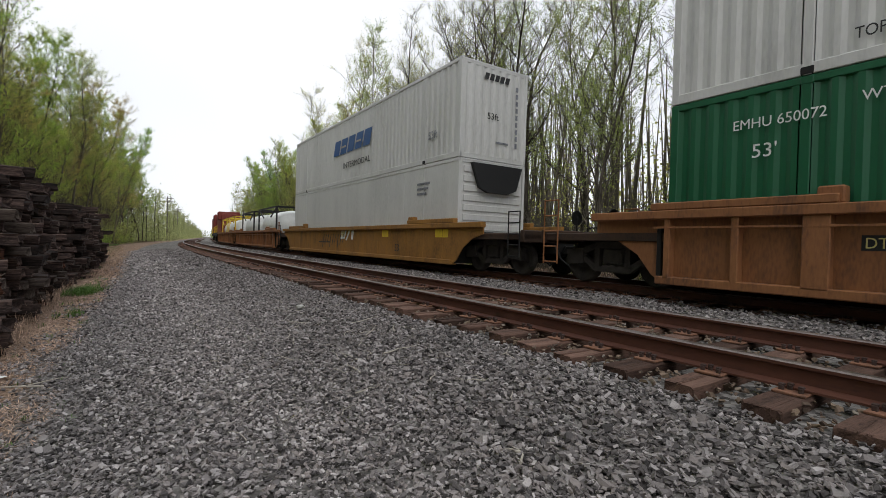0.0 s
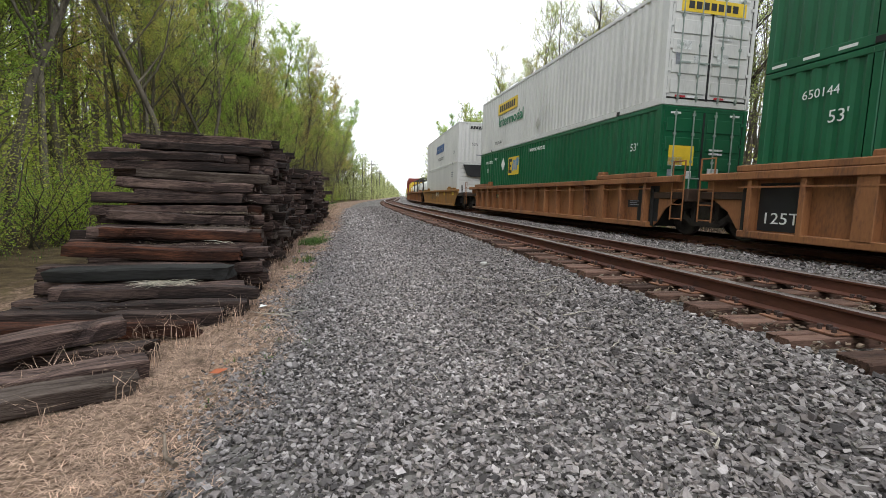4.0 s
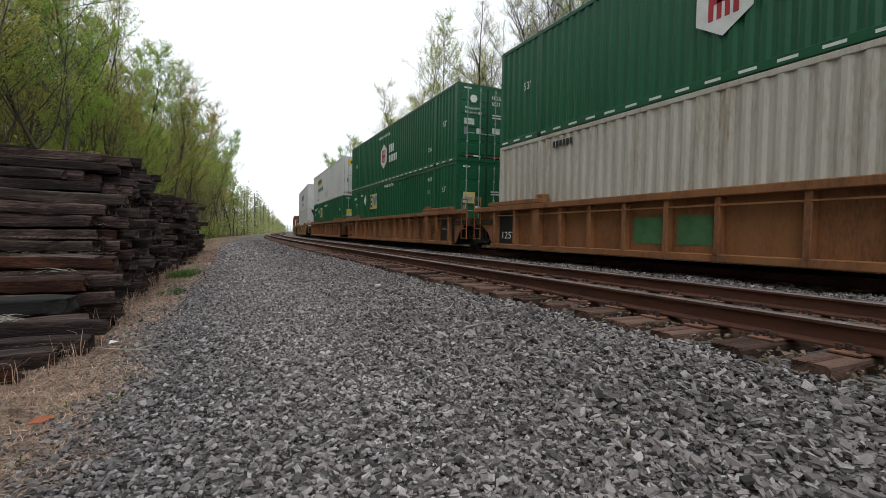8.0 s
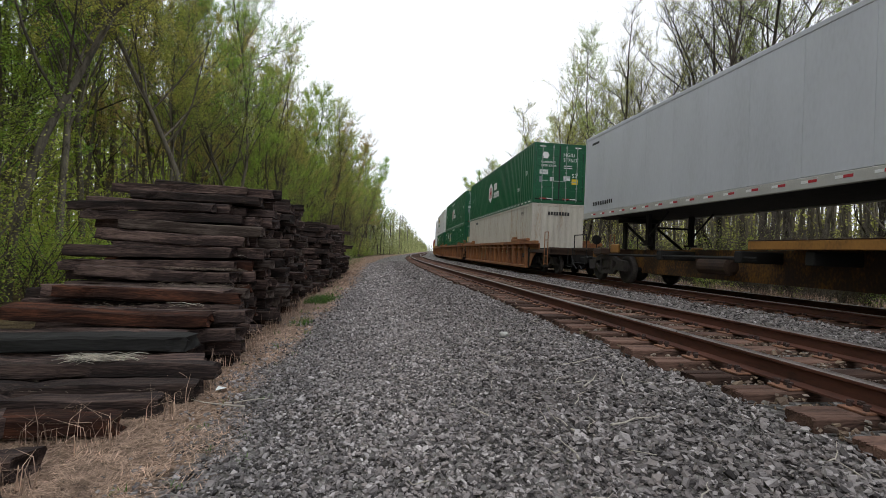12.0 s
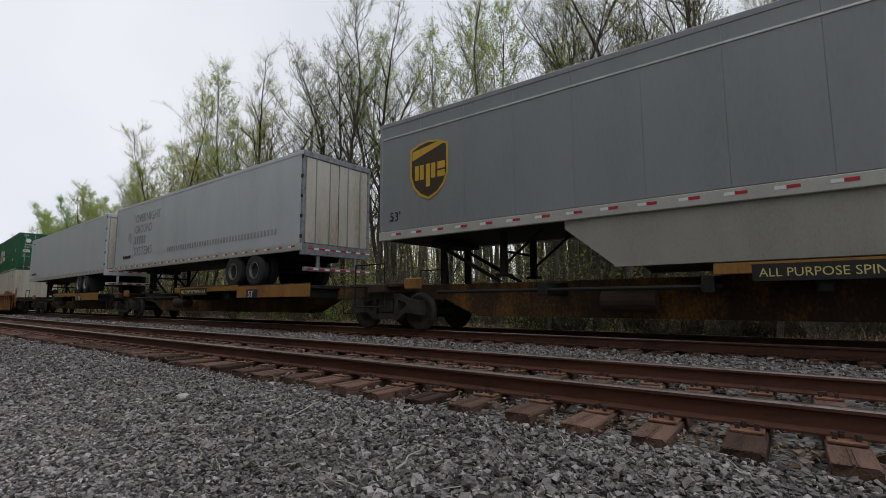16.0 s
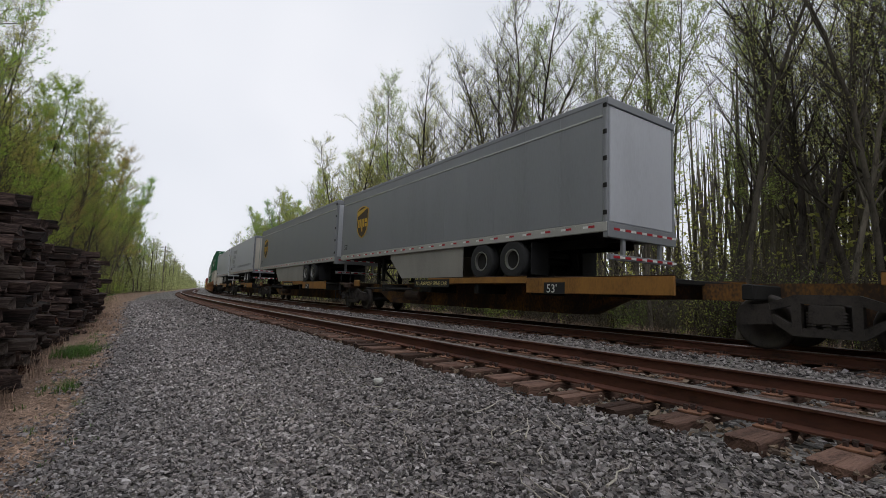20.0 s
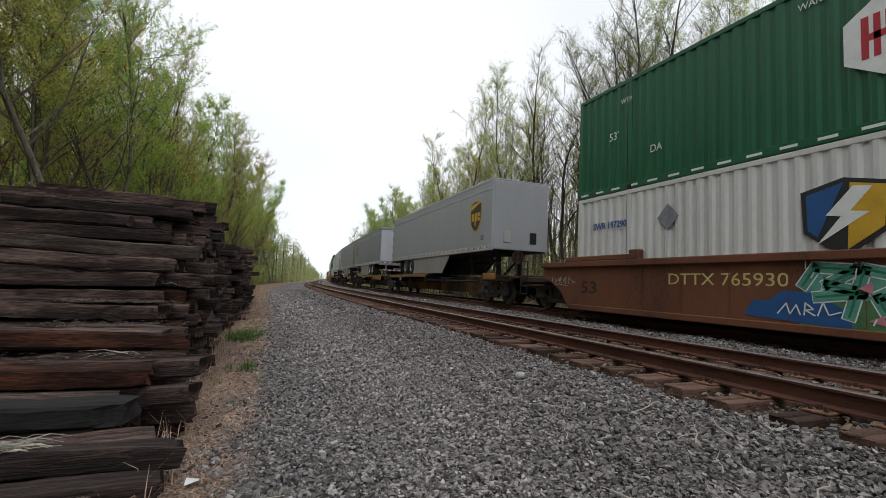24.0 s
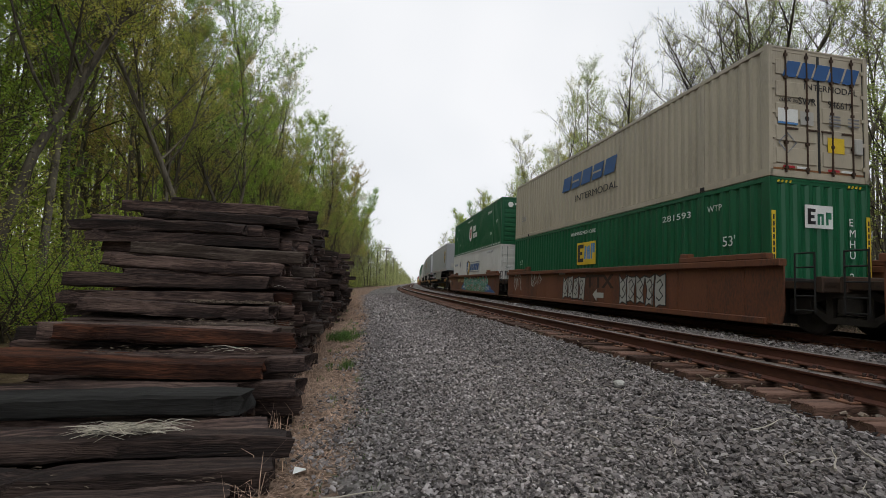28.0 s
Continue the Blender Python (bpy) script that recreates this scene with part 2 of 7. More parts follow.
M_BROWN = material("rusty_brown_car_paint", (0.235, 0.094, 0.033), 0.75, spread=0.38, scale=1.6, fine=30, bump=0.12, streak=0.3, dark=(0.10, 0.042, 0.02), tint=(0.31, 0.135, 0.05))
M_REDBROWN = material("red_brown_car_paint", (0.138, 0.047, 0.020), 0.7, spread=0.3, scale=0.9, fine=25, bump=0.06, streak=0.35, dark=(0.045, 0.020, 0.012), tint=(0.185, 0.068, 0.030))
M_YELLOW = material("faded_yellow_car_paint", (0.27, 0.125, 0.024), 0.7, spread=0.3, scale=1.6, fine=30, bump=0.08, streak=0.5)
M_RUSTDARK = material("dark_rusty_steel", (0.045, 0.024, 0.014), 0.85, spread=0.4, scale=2.5, fine=40, bump=0.1, streak=0.5)
M_SILL = material("rusty_sill_with_old_yellow_paint", (0.060, 0.030, 0.014), 0.8, spread=0.4, scale=1.1, fine=25, bump=0.1, streak=0.6, tint=(0.30, 0.135, 0.024), dark=(0.018, 0.011, 0.008))
M_ROD = material("pale_galvanised_rod", (0.27, 0.32, 0.29), 0.5, metal=0.2, spread=0.2)
M_DARK = material("grimy_steel", (0.013, 0.012, 0.011), 0.8, metal=0.2, spread=0.35, scale=5, fine=40)
M_TRUCK = material("dusty_cast_steel", (0.040, 0.033, 0.029), 0.8, metal=0.1, spread=0.45, scale=6, fine=40, dark=(0.010, 0.008, 0.007))
M_BLACK = material("black_paint", (0.012, 0.012, 0.013), 0.6, spread=0.2)
M_TYRE = material("black_rubber", (0.02, 0.02, 0.021), 0.85, spread=0.2, scale=10)
M_STEEL = material("bright_steel", (0.55, 0.55, 0.55), 0.35, metal=0.9, spread=0.1)
M_INKWHITE = material("white_marking_paint", (0.75, 0.76, 0.74), 0.6, spread=0.1, bump=0)
M_INKBLUE = material("blue_marking_paint", (0.02, 0.09, 0.26), 0.55, spread=0.12, bump=0)
M_INKSKY = material("light_blue_marking_paint", (0.08, 0.24, 0.52), 0.55, spread=0.12, bump=0)
M_INKYELLOW = material("yellow_marking_paint", (0.72, 0.50, 0.03), 0.55, spread=0.12, bump=0)
M_INKPALE = material("faded_yellow_marking_paint", (0.62, 0.52, 0.20), 0.6, spread=0.12, bump=0)
M_INKRED = material("red_marking_paint", (0.42, 0.02, 0.03), 0.55, spread=0.12, bump=0)
M_INKBLACK = material("black_marking_paint", (0.02, 0.02, 0.022), 0.6, spread=0.12, bump=0)
M_INKGREEN = material("green_marking_paint", (0.02, 0.17, 0.09), 0.6, spread=0.12, bump=0)
M_INKPINK = material("pink_spray_paint", (0.55, 0.20, 0.25), 0.6, spread=0.2, bump=0)
M_INKTEAL = material("teal_spray_paint", (0.10, 0.30, 0.24), 0.6, spread=0.25, bump=0)
M_INKGRASS = material("green_spray_paint", (0.07, 0.17, 0.07), 0.6, spread=0.3, bump=0)
M_INKGREY = material("grey_faded_lettering", (0.20, 0.21, 0.235), 0.6, spread=0.3, scale=6, bump=0)
M_FADED = material("washed_out_lettering", (0.31, 0.32, 0.34), 0.6, spread=0.25, scale=5, bump=0)
M_PLACARD = material("printed_placard", (0.52, 0.53, 0.52), 0.6, spread=0.5, scale=9, fine=60, bump=0, dark=(0.22, 0.23, 0.24))
M_SHIELD = material("brown_shield_paint", (0.05, 0.026, 0.012), 0.5, spread=0.12, bump=0)
M_GOLD = material("gold_marking_paint", (0.60, 0.36, 0.03), 0.5, spread=0.12, bump=0)
M_SKIRT = material("pale_grey_panel", (0.42, 0.41, 0.38), 0.6, spread=0.12, scale=1.2, bump=0.03)
# Skirt grey with the shade below the trailer body painted into its colour.
M_SKIRT_SHADED = material("shade_darkened_grey_skirt", (0.285, 0.272, 0.245), 0.7, spread=0.15, scale=1.0, bump=0.03, streak=0.4)
M_POLE = material("grey_wood_pole", (0.12, 0.105, 0.09), 0.9, spread=0.3)


def ground_material():
    """Ballast, straw-covered dirt and forest litter, blended by the zones of the sheet with ragged borders."""
    m = bpy.data.materials.new("trackside_ground")
    m.use_nodes = True
    n, l = m.node_tree.nodes, m.node_tree.links
    p = n["Principled BSDF"]
    p.inputs["Roughness"].default_value = 0.95
    p.inputs["Specular IOR Level"].default_value = 0.08
    co, at = n.new("ShaderNodeTexCoord"), n.new("ShaderNodeAttribute")
    at.attribute_name = "zone"
    sep = n.new("ShaderNodeSeparateColor")
    l.new(at.outputs["Color"], sep.inputs["Color"])

    def noise_of(scale, detail, lo, hi, a, b):
        t, r = n.new("ShaderNodeTexNoise"), n.new("ShaderNodeValToRGB")
        t.inputs["Scale"].default_value, t.inputs["Detail"].default_value = scale, detail
        l.new(co.outputs["Object"], t.inputs["Vector"])
        r.color_ramp.elements[0].position, r.color_ramp.elements[1].position = lo, hi
        r.color_ramp.elements[0].color, r.color_ramp.elements[1].color = (*a, 1), (*b, 1)
        l.new(t.outputs["Fac"], r.inputs["Fac"])
        return t, r

    vor = n.new("ShaderNodeTexVoronoi")
    vor.inputs["Scale"].default_value = 24
    l.new(co.outputs["Object"], vor.inputs["Vector"])
    vr = n.new("ShaderNodeValToRGB")
    vr.color_ramp.elements[0].color, vr.color_ramp.elements[1].color = (0.045, 0.041, 0.038, 1), (0.30, 0.282, 0.265, 1)
    vsep = n.new("ShaderNodeSeparateColor")
    l.new(vor.outputs["Color"], vsep.inputs["Color"])
    l.new(vsep.outputs["Red"], vr.inputs["Fac"])
    _, straw = noise_of(26, 9, 0.34, 0.68, (0.11, 0.07, 0.05), (0.43, 0.305, 0.225))
    _, litter = noise_of(3, 9, 0.35, 0.7, (0.07, 0.05, 0.032), (0.17, 0.13, 0.07))
    edge, _ = noise_of(5, 5, 0, 1, (0, 0, 0), (1, 1, 1))

    def blend(a, b, mask):
        soft, mx = n.new("ShaderNodeMath"), n.new("ShaderNodeMix")
        soft.operation = "MULTIPLY_ADD"
        l.new(edge.outputs["Fac"], soft.inputs[0])
        soft.inputs[1].default_value = 1.1
        l.new(mask, soft.inputs[2])
        mr = n.new("ShaderNodeMapRange")
        mr.inputs["From Min"].default_value, mr.inputs["From Max"].default_value = 0.9, 1.2
        l.new(soft.outputs[0], mr.inputs["Value"])
        mx.data_type = "RGBA"
        l.new(mr.outputs["Result"], mx.inputs["Factor"])
        l.new(a, mx.inputs["A"])
        l.new(b, mx.inputs["B"])
        return mx.outputs["Result"]

    c = blend(vr.outputs["Color"], straw.outputs["Color"], sep.outputs["Red"])
    c = blend(c, litter.outputs["Color"], sep.outputs["Green"])
    l.new(c, p.inputs["Base Color"])
    bp = n.new("ShaderNodeBump")
    bp.inputs["Strength"].default_value, bp.inputs["Distance"].default_value = 0.9, 0.03
    l.new(vor.outputs["Distance"], bp.inputs["Height"])
    l.new(bp.outputs["Normal"], p.inputs["Normal"])
    return m


M_GROUND = ground_material()


# ---- building helpers ----
class Shape:
    """Collects vertices and faces of one mesh."""

    def __init__(self):
        self.v, self.f = [], []

    def add(self, verts, faces):
        k = len(self.v)
        self.v += [tuple(q) for q in verts]
        self.f += [tuple(i + k for i in f) for f in faces]
        return self

    def box(self, x0, x1, y0, y1, z0, z1):
        v = [(x, y, z) for z in (z0, z1) for y in (y0, y1) for x in (x0, x1)]
        return self.add(v, [(0, 2, 3, 1), (4, 5, 7, 6), (0, 1, 5, 4), (2, 6, 7, 3), (0, 4, 6, 2), (1, 3, 7, 5)])

    def bevelled(self, x0, x1, y0, y1, z0, z1, b=0.02, axis="y"):
        """A box whose four long edges are chamfered and whose end faces draw in a little."""
        a = [(x0, x1), (y0, y1), (z0, z1)]
        i = "xyz".index(axis)
        u, w = [k for k in range(3) if k != i]
        (u0, u1), (w0, w1) = a[u], a[w]
        ring = [(u0 + b, w0), (u1 - b, w0), (u1, w0 + b), (u1, w1 - b), (u1 - b, w1), (u0 + b, w1), (u0, w1 - b), (u0, w0 + b)]
        v = []
        for e, inset in ((a[i][0], 0.7), (a[i][0] + b, 0), (a[i][1] - b, 0), (a[i][1], 0.7)):
            for p, q in ring:
                c = [0, 0, 0]
                c[i] = e
                c[u] = p + (b * inset if p < (u0 + u1) / 2 else -b * inset)
                c[w] = q + (b * inset if q < (w0 + w1) / 2 else -b * inset)
                v.append(c)
        f = [tuple(range(8)), tuple(reversed(range(24, 32)))]
        for r in range(3):
            for k in range(8):
                f.append((8 * r + k, 8 * r + 8 + k, 8 * r + 8 + (k + 1) % 8, 8 * r + (k + 1) % 8))
        return self.add(v, f)

    def tube(self, a, b, r0, r1=None, sides=12, caps=True):
        a, b, r1 = Vector(a), Vector(b), r0 if r1 is None else r1
        d = (b - a).normalized()
        u = d.orthogonal().normalized()
        w = d.cross(u)
        v = []
        for c, r in ((a, r0), (b, r1)):
            v += [c + (u * math.cos(k * 2 * math.pi / sides) + w * math.sin(k * 2 * math.pi / sides)) * r for k in range(sides)]
        f = [(k, (k + 1) % sides, sides + (k + 1) % sides, sides + k) for k in range(sides)]
        if caps:
            f += [tuple(reversed(range(sides))), tuple(range(sides, 2 * sides))]
        return self.add(v, f)

    def ring(self, c, axis, profile, sides=24, caps=True):
        """A body turned about an axis through c; the profile is (along the axis, radius)."""
        i = "xyz".index(axis)
        u, w = (i + 1) % 3, (i + 2) % 3
        v = []
        for h, r in profile:
            for k in range(sides):
                p = list(c)
                p[i] += h
                p[u] += r * math.cos(k * 2 * math.pi / sides)
                p[w] += r * math.sin(k * 2 * math.pi / sides)
                v.append(p)
        f = []
        for j in range(len(profile) - 1):
            for k in range(sides):
                f.append((j * sides + k, j * sides + (k + 1) % sides, (j + 1) * sides + (k + 1) % sides, (j + 1) * sides + k))
        if caps:
            f += [tuple(reversed(range(sides))), tuple(range((len(profile) - 1) * sides, len(profile) * sides))]
        return self.add(v, f)

    def prism(self, outline, x0, x1):
        """An outline of (y, z) drawn out from x0 to x1."""
        k = len(outline)
        v = [(x0, y, z) for y, z in outline] + [(x1, y, z) for y, z in outline]
        f = [tuple(reversed(range(k))), tuple(range(k, 2 * k))] + [(i, (i + 1) % k, k + (i + 1) % k, k + i) for i in range(k)]
        return self.add(v, f)

    def mesh(self, name, mat, smooth=False):
        me = bpy.data.meshes.new(name)
        me.from_pydata(self.v, [], self.f)
        me.materials.append(mat)
        if smooth:
            me.shade_smooth()
        return me


def part(name, shape, mat, parent, label="", smooth=False, m=None):
    ob = new(name, shape if isinstance(shape, bpy.types.Mesh) else shape.mesh(name, mat, smooth))
    ob.parent = parent
    if m is not None:
        ob.matrix_basis = m
    return tagged(ob, label) if label else ob


def thing(name, label, category, group="", kind="", m=None):
    ob = new(name)
    ob.empty_display_size = 0.2
    if m is not None:
        ob.matrix_basis = m
    return tagged(ob, label, category, group, kind)


def blob_mesh(name, verts, quads, mat):
    """A mesh from arrays, quickly."""
    me = bpy.data.meshes.new(name)
    n, q = len(verts), len(quads)
    me.vertices.add(n)
    me.vertices.foreach_set("co", np.asarray(verts, np.float32).ravel())
    me.loops.add(4 * q)
    me.loops.foreach_set("vertex_index", np.asarray(quads, np.int32).ravel())
    me.polygons.add(q)
    me.polygons.foreach_set("loop_start", np.arange(0, 4 * q, 4, dtype=np.int32))
    me.polygons.foreach_set("loop_total", np.full(q, 4, np.int32))
    me.update(calc_edges=True)
    me.shade_flat()
    me.materials.append(mat)
    return me


# ---- the line of the tracks: straight, then a bend to the right, then straight again ----
BEND, RADIUS, TURN = 12.15, 603.6, 0.128


def along(s, off=0.0):
    """Place and heading on the line that lies off metres to the right of the near track's tie ends."""
    a = min(max((s - BEND) / RADIUS, 0.0), TURN)
    rest = max(s - BEND - TURN * RADIUS, 0.0)
    y = min(s, BEND)
    wide = max(min(off, 60.0), -60.0)
    x0, y0 = RADIUS - (RADIUS - wide) * math.cos(a), y + (RADIUS - wide) * math.sin(a)
    return x0 + rest * math.sin(a) + off - wide, y0 + rest * math.cos(a), a


def on_line(s, off, z=0.0, yaw=0.0):
    x, y, a = along(s, off)
    return pose(x, y, z, 0, 0, yaw - math.degrees(a))


CENTRE = 6.1


def on_train(s, z=0.0):
    """A pose on the train's own line, s metres along it."""
    return on_line(s if s < BEND else BEND + (s - BEND) * RADIUS / (RADIUS - CENTRE), CENTRE, z)


def travel(t):
    return 5.3395 * t + 0.05792 * t * t - 0.000144 * t ** 3


MOVERS = []

# ---- ground ----
SHELF = [(-300, -0.9), (-60, -0.8), (-14, -0.65), (-8, -0.6), (-6, -0.55), (-4.6, -0.5), (-4.0, -0.42), (-3.2, -0.34), (-2.3, -0.24), (-1.5, -0.15), (-0.8, -0.115), (-0.3, -0.10), (0, -0.085), (2.6, -0.055), (3.2, -0.03), (4.4, -0.012), (5.0, -0.02), (5.3, -0.075), (7.4, -0.08), (8.0, -0.10), (11.6, -0.18), (13.5, -0.5), (17, -0.8), (60, -0.9), (300, -0.9)]


def height(off):
    return float(np.interp(off, [a for a, _ in SHELF], [b for _, b in SHELF]))


def relief(x, y):
    """Shallow hollows and heaps of the ballast."""
    return 0.022 * np.sin(x * 2.3 + np.sin(y * 1.3)) * np.sin(y * 1.9 + 0.7)


def build_ground():
    offs = [-3000, -800, -300, -150, -60, -40, -30, -24, -19, -15, -12, -10, -8.5, -7.5, -6.8] + [round(-6.2 + 0.2 * i, 2) for i in range(79)] + [10, 11, 12, 14, 17, 21, 26, 33, 42, 60, 150, 300, 800, 3000]
    ss = [-3000, -600, -120, -50, -25, -14, -9, -6] + [-5 + 0.35 * i for i in range(130)] + [42, 45, 49, 54, 60, 67, 75, 84, 95, 110, 130, 160, 200, 250, 330, 450, 700, 1200, 3500]
    v, zone = [], []
    for s in ss:
        for o in offs:
            x, y, _ = along(s, o)
            z = height(o)
            stony = -4.3 < o < 11.8
            rough = 0.004 if stony else 0.025 if -8.2 < o < 0 else 0.12
            z += float(relief(x, y)) * stony - 0.012 * stony + rough * noise.noise((x * 0.9, y * 0.9, 1)) + 0.5 * rough * noise.noise((x * 2.7, y * 2.7, 4))
            v.append((x, y, z))
            lag = min(max(0.045 * s, -0.1), 0.7)
            dirt = float(np.interp(o, [-4.25 + lag, -3.55 + lag, 11.4, 12.4], [1, 0, 0, 1]))
            litter = float(np.interp(o, [-9, -6.2, 10, 13], [1, 0, 0, 1]))
            zone.append((dirt, litter, 0, 1))
    w = len(offs)
    f = [(i * w + j, i * w + j + 1, i * w + w + j + 1, i * w + w + j) for i in range(len(ss) - 1) for j in range(w - 1)]
    me = blob_mesh("ground", v, f, M_GROUND)
    me.shade_smooth()
    layer = me.color_attributes.new("zone", "FLOAT_COLOR", "POINT")
    layer.data.foreach_set("color", np.asarray(zone, np.float32).ravel())
    tagged(new("ground", me), "grey crushed-stone trackside with a straw strip and leaf litter", "ground", kind="structure")


build_ground()


def scatter_stones(name, label, regions, seed, mat=None):
    """Angular crushed stones, each a closed body of its own, lying in loose layers."""
    rng = np.random.default_rng(seed)
    cube = np.array([(x, y, z) for z in (-1, 1) for y in (-1, 1) for x in (-1, 1)], float)
    quad = np.array([(0, 2, 3, 1), (4, 5, 7, 6), (0, 1, 5, 4), (2, 6, 7, 3), (0, 4, 6, 2), (1, 3, 7, 5)])
    vs, fs, base = [], [], 0
    for s0, s1, o0, o1, count, small, large, keep in regions:
        s, o = rng.uniform(s0, s1, count), rng.uniform(o0, o1, count)
        if keep == "ragged":
            ok = o > -3.85 + np.clip(0.045 * s, -0.1, 0.7) + 0.12 * np.sin(s * 1.7) + 0.1 * np.sin(s * 4.1 + 1) + rng.normal(0, 0.26, count)
            s, o = s[ok], o[ok]
        elif keep == "beds":
            phase = np.abs(((s / 0.495) % 1) - 0.5)
            ok = (phase < 0.27) & (np.abs(o - 0.6) > 0.1) & (np.abs(o - 2.1) > 0.1)
            s, o = s[ok], o[ok]
        n = len(s)
        place = np.array([along(a, b)[:2] for a, b in zip(s, o)])
        z = np.interp(o, [a for a, _ in SHELF], [b for _, b in SHELF]) + rng.uniform(-0.024, 0.026, n)
        if keep == "beds":
            z += 0.035
        z += relief(place[:, 0], place[:, 1])
        size = rng.lognormal(math.log(math.sqrt(small * large)), 0.32, n).clip(small * 0.7, large * 1.5) / 1.75
        body = cube[None] * rng.uniform(0.3, 1.0, (n, 8, 3))
        body *= np.stack([size, size * rng.uniform(0.4, 0.85, n), size * rng.uniform(0.22, 0.55, n)], 1)[:, None]
        yaw = rng.uniform(0, 2 * math.pi, n)
        tilt, tip = rng.normal(0, 0.45, n), rng.normal(0, 0.45, n)
        cy, sy, ct, st, cp, sp = np.cos(yaw), np.sin(yaw), np.cos(tilt), np.sin(tilt), np.cos(tip), np.sin(tip)
        rot = np.empty((n, 3, 3))
        rot[:, 0] = np.stack([cy * cp - sy * st * sp, -sy * ct, cy * sp + sy * st * cp], 1)
        rot[:, 1] = np.stack([sy * cp + cy * st * sp, cy * ct, sy * sp - cy * st * cp], 1)
        rot[:, 2] = np.stack([-ct * sp, st, ct * cp], 1)
        body = np.einsum("nij,nkj->nki", rot, body) + np.concatenate([place, z[:, None]], 1)[:, None]
        vs.append(body.reshape(-1, 3))
        fs.append((quad[None] + (base + 8 * np.arange(n))[:, None, None]).reshape(-1, 4))
        base += 8 * n
    tagged(new(name, blob_mesh(name, np.concatenate(vs), np.concatenate(fs), mat or M_STONE)), label, "gravel", kind="stuff")


scatter_stones("ballast_stones", "loose grey crushed-stone ballast beside the railway track", [
    (-2.4, 4.5, -4.3, -1.5, 54000, 0.018, 0.038, "ragged"), (-3.6, -2.3, -2.7, -1.5, 5000, 0.02, 0.04, ""), (-4.2, 4.5, -1.6, 0.02, 24000, 0.026, 0.050, "ragged"), (4.5, 12, -4.2, 0.02, 34000, 0.025, 0.050, "ragged"), (12, 40, -4.0, 0.02, 17000, 0.045, 0.085, "ragged"),
    (-4, 20, 2.6, 5.2, 17000, 0.032, 0.062, ""), (20, 45, 2.6, 4.85, 4000, 0.06, 0.10, ""), (-6, 26, 7.2, 11.6, 11000, 0.05, 0.085, "")], 3)
scatter_stones("bed_stones", "rust-stained ballast between the ties of the track", [(-6, 20, 0.0, 2.6, 16000, 0.03, 0.06, "beds")], 4, M_STONE_RUST)


# ---- tracks ----
def rail_mesh(off, s_list, name, top):
    """A flat-bottomed rail swept along the line; the running band on its head is bright, the rest rust."""
    prof = [(-0.076, 0.0), (0.076, 0.0), (0.076, 0.014), (0.012, 0.034), (0.009, 0.128), (0.036, 0.140), (0.036, 0.160), (0.027, 0.172), (-0.027, 0.172), (-0.036, 0.160), (-0.036, 0.140), (-0.009, 0.128), (-0.012, 0.034), (-0.076, 0.014)]
    k, v, f = len(prof), [], []
    for s in s_list:
        for u, h in prof:
            x, y, _ = along(s, off + u)
            v.append((x, y, h + 0.018))
    for i in range(len(s_list) - 1):
        for j in range(k):
            f.append((i * k + j, i * k + (j + 1) % k, (i + 1) * k + (j + 1) % k, (i + 1) * k + j))
    me = bpy.data.meshes.new(name)
    me.from_pydata(v, [], f)
    me.materials.append(M_RAIL)
    me.materials.append(M_RAIL_TOP)
    for i, q in enumerate(me.polygons):
        q.material_index = int(i % k in (top, 7))
    return me


def tie_mesh(seed, length=2.6):
    r = random.Random(seed)
    sh = Shape()
    w, h = 0.115 + r.uniform(-0.008, 0.008), 0.17
    sh.bevelled(0, length, -w, w, -h, 0, 0.012, "x")
    sh.v = [(x + r.uniform(-0.008, 0.008), y + r.uniform(-0.006, 0.006), z + r.uniform(-0.006, 0.004)) for x, y, z in sh.v]
    for k in range(3):
        y = r.uniform(-w * 0.7, w * 0.7)
        sh.box(-0.004, 0.35, y - 0.003, y + 0.003, -0.02, 0.002)
    return sh.mesh("tie", M_TIE_TRACK)


def plate_mesh():
    sh = Shape()
    sh.bevelled(-0.19, 0.19, -0.095, 0.095, 0.0, 0.018, 0.005, "x")
    me = sh.mesh("tie_plate", M_PLATE)
    return me


def spike_mesh():
    sh = Shape()
    for x, y in ((-0.135, -0.055), (-0.135, 0.055), (-0.09, 0.02), (0.105, -0.05), (0.105, 0.05)):
        sh.bevelled(x - 0.014, x + 0.014, y - 0.014, y + 0.014, 0.012, 0.05, 0.004, "z")
        sh.bevelled(x - 0.01, x + 0.024, y - 0.017, y + 0.017, 0.045, 0.06, 0.004, "z")
    return sh.mesh("spikes", M_SPIKE)


TIES = [tie_mesh(i) for i in range(7)]
PLATE, SPIKES = plate_mesh(), spike_mesh()
S_RAIL = [-240, -120, -40, -20, -10, 0, 8] + [12 + 2.5 * i for i in range(34)] + [105, 140, 200, 300, 500, 900]


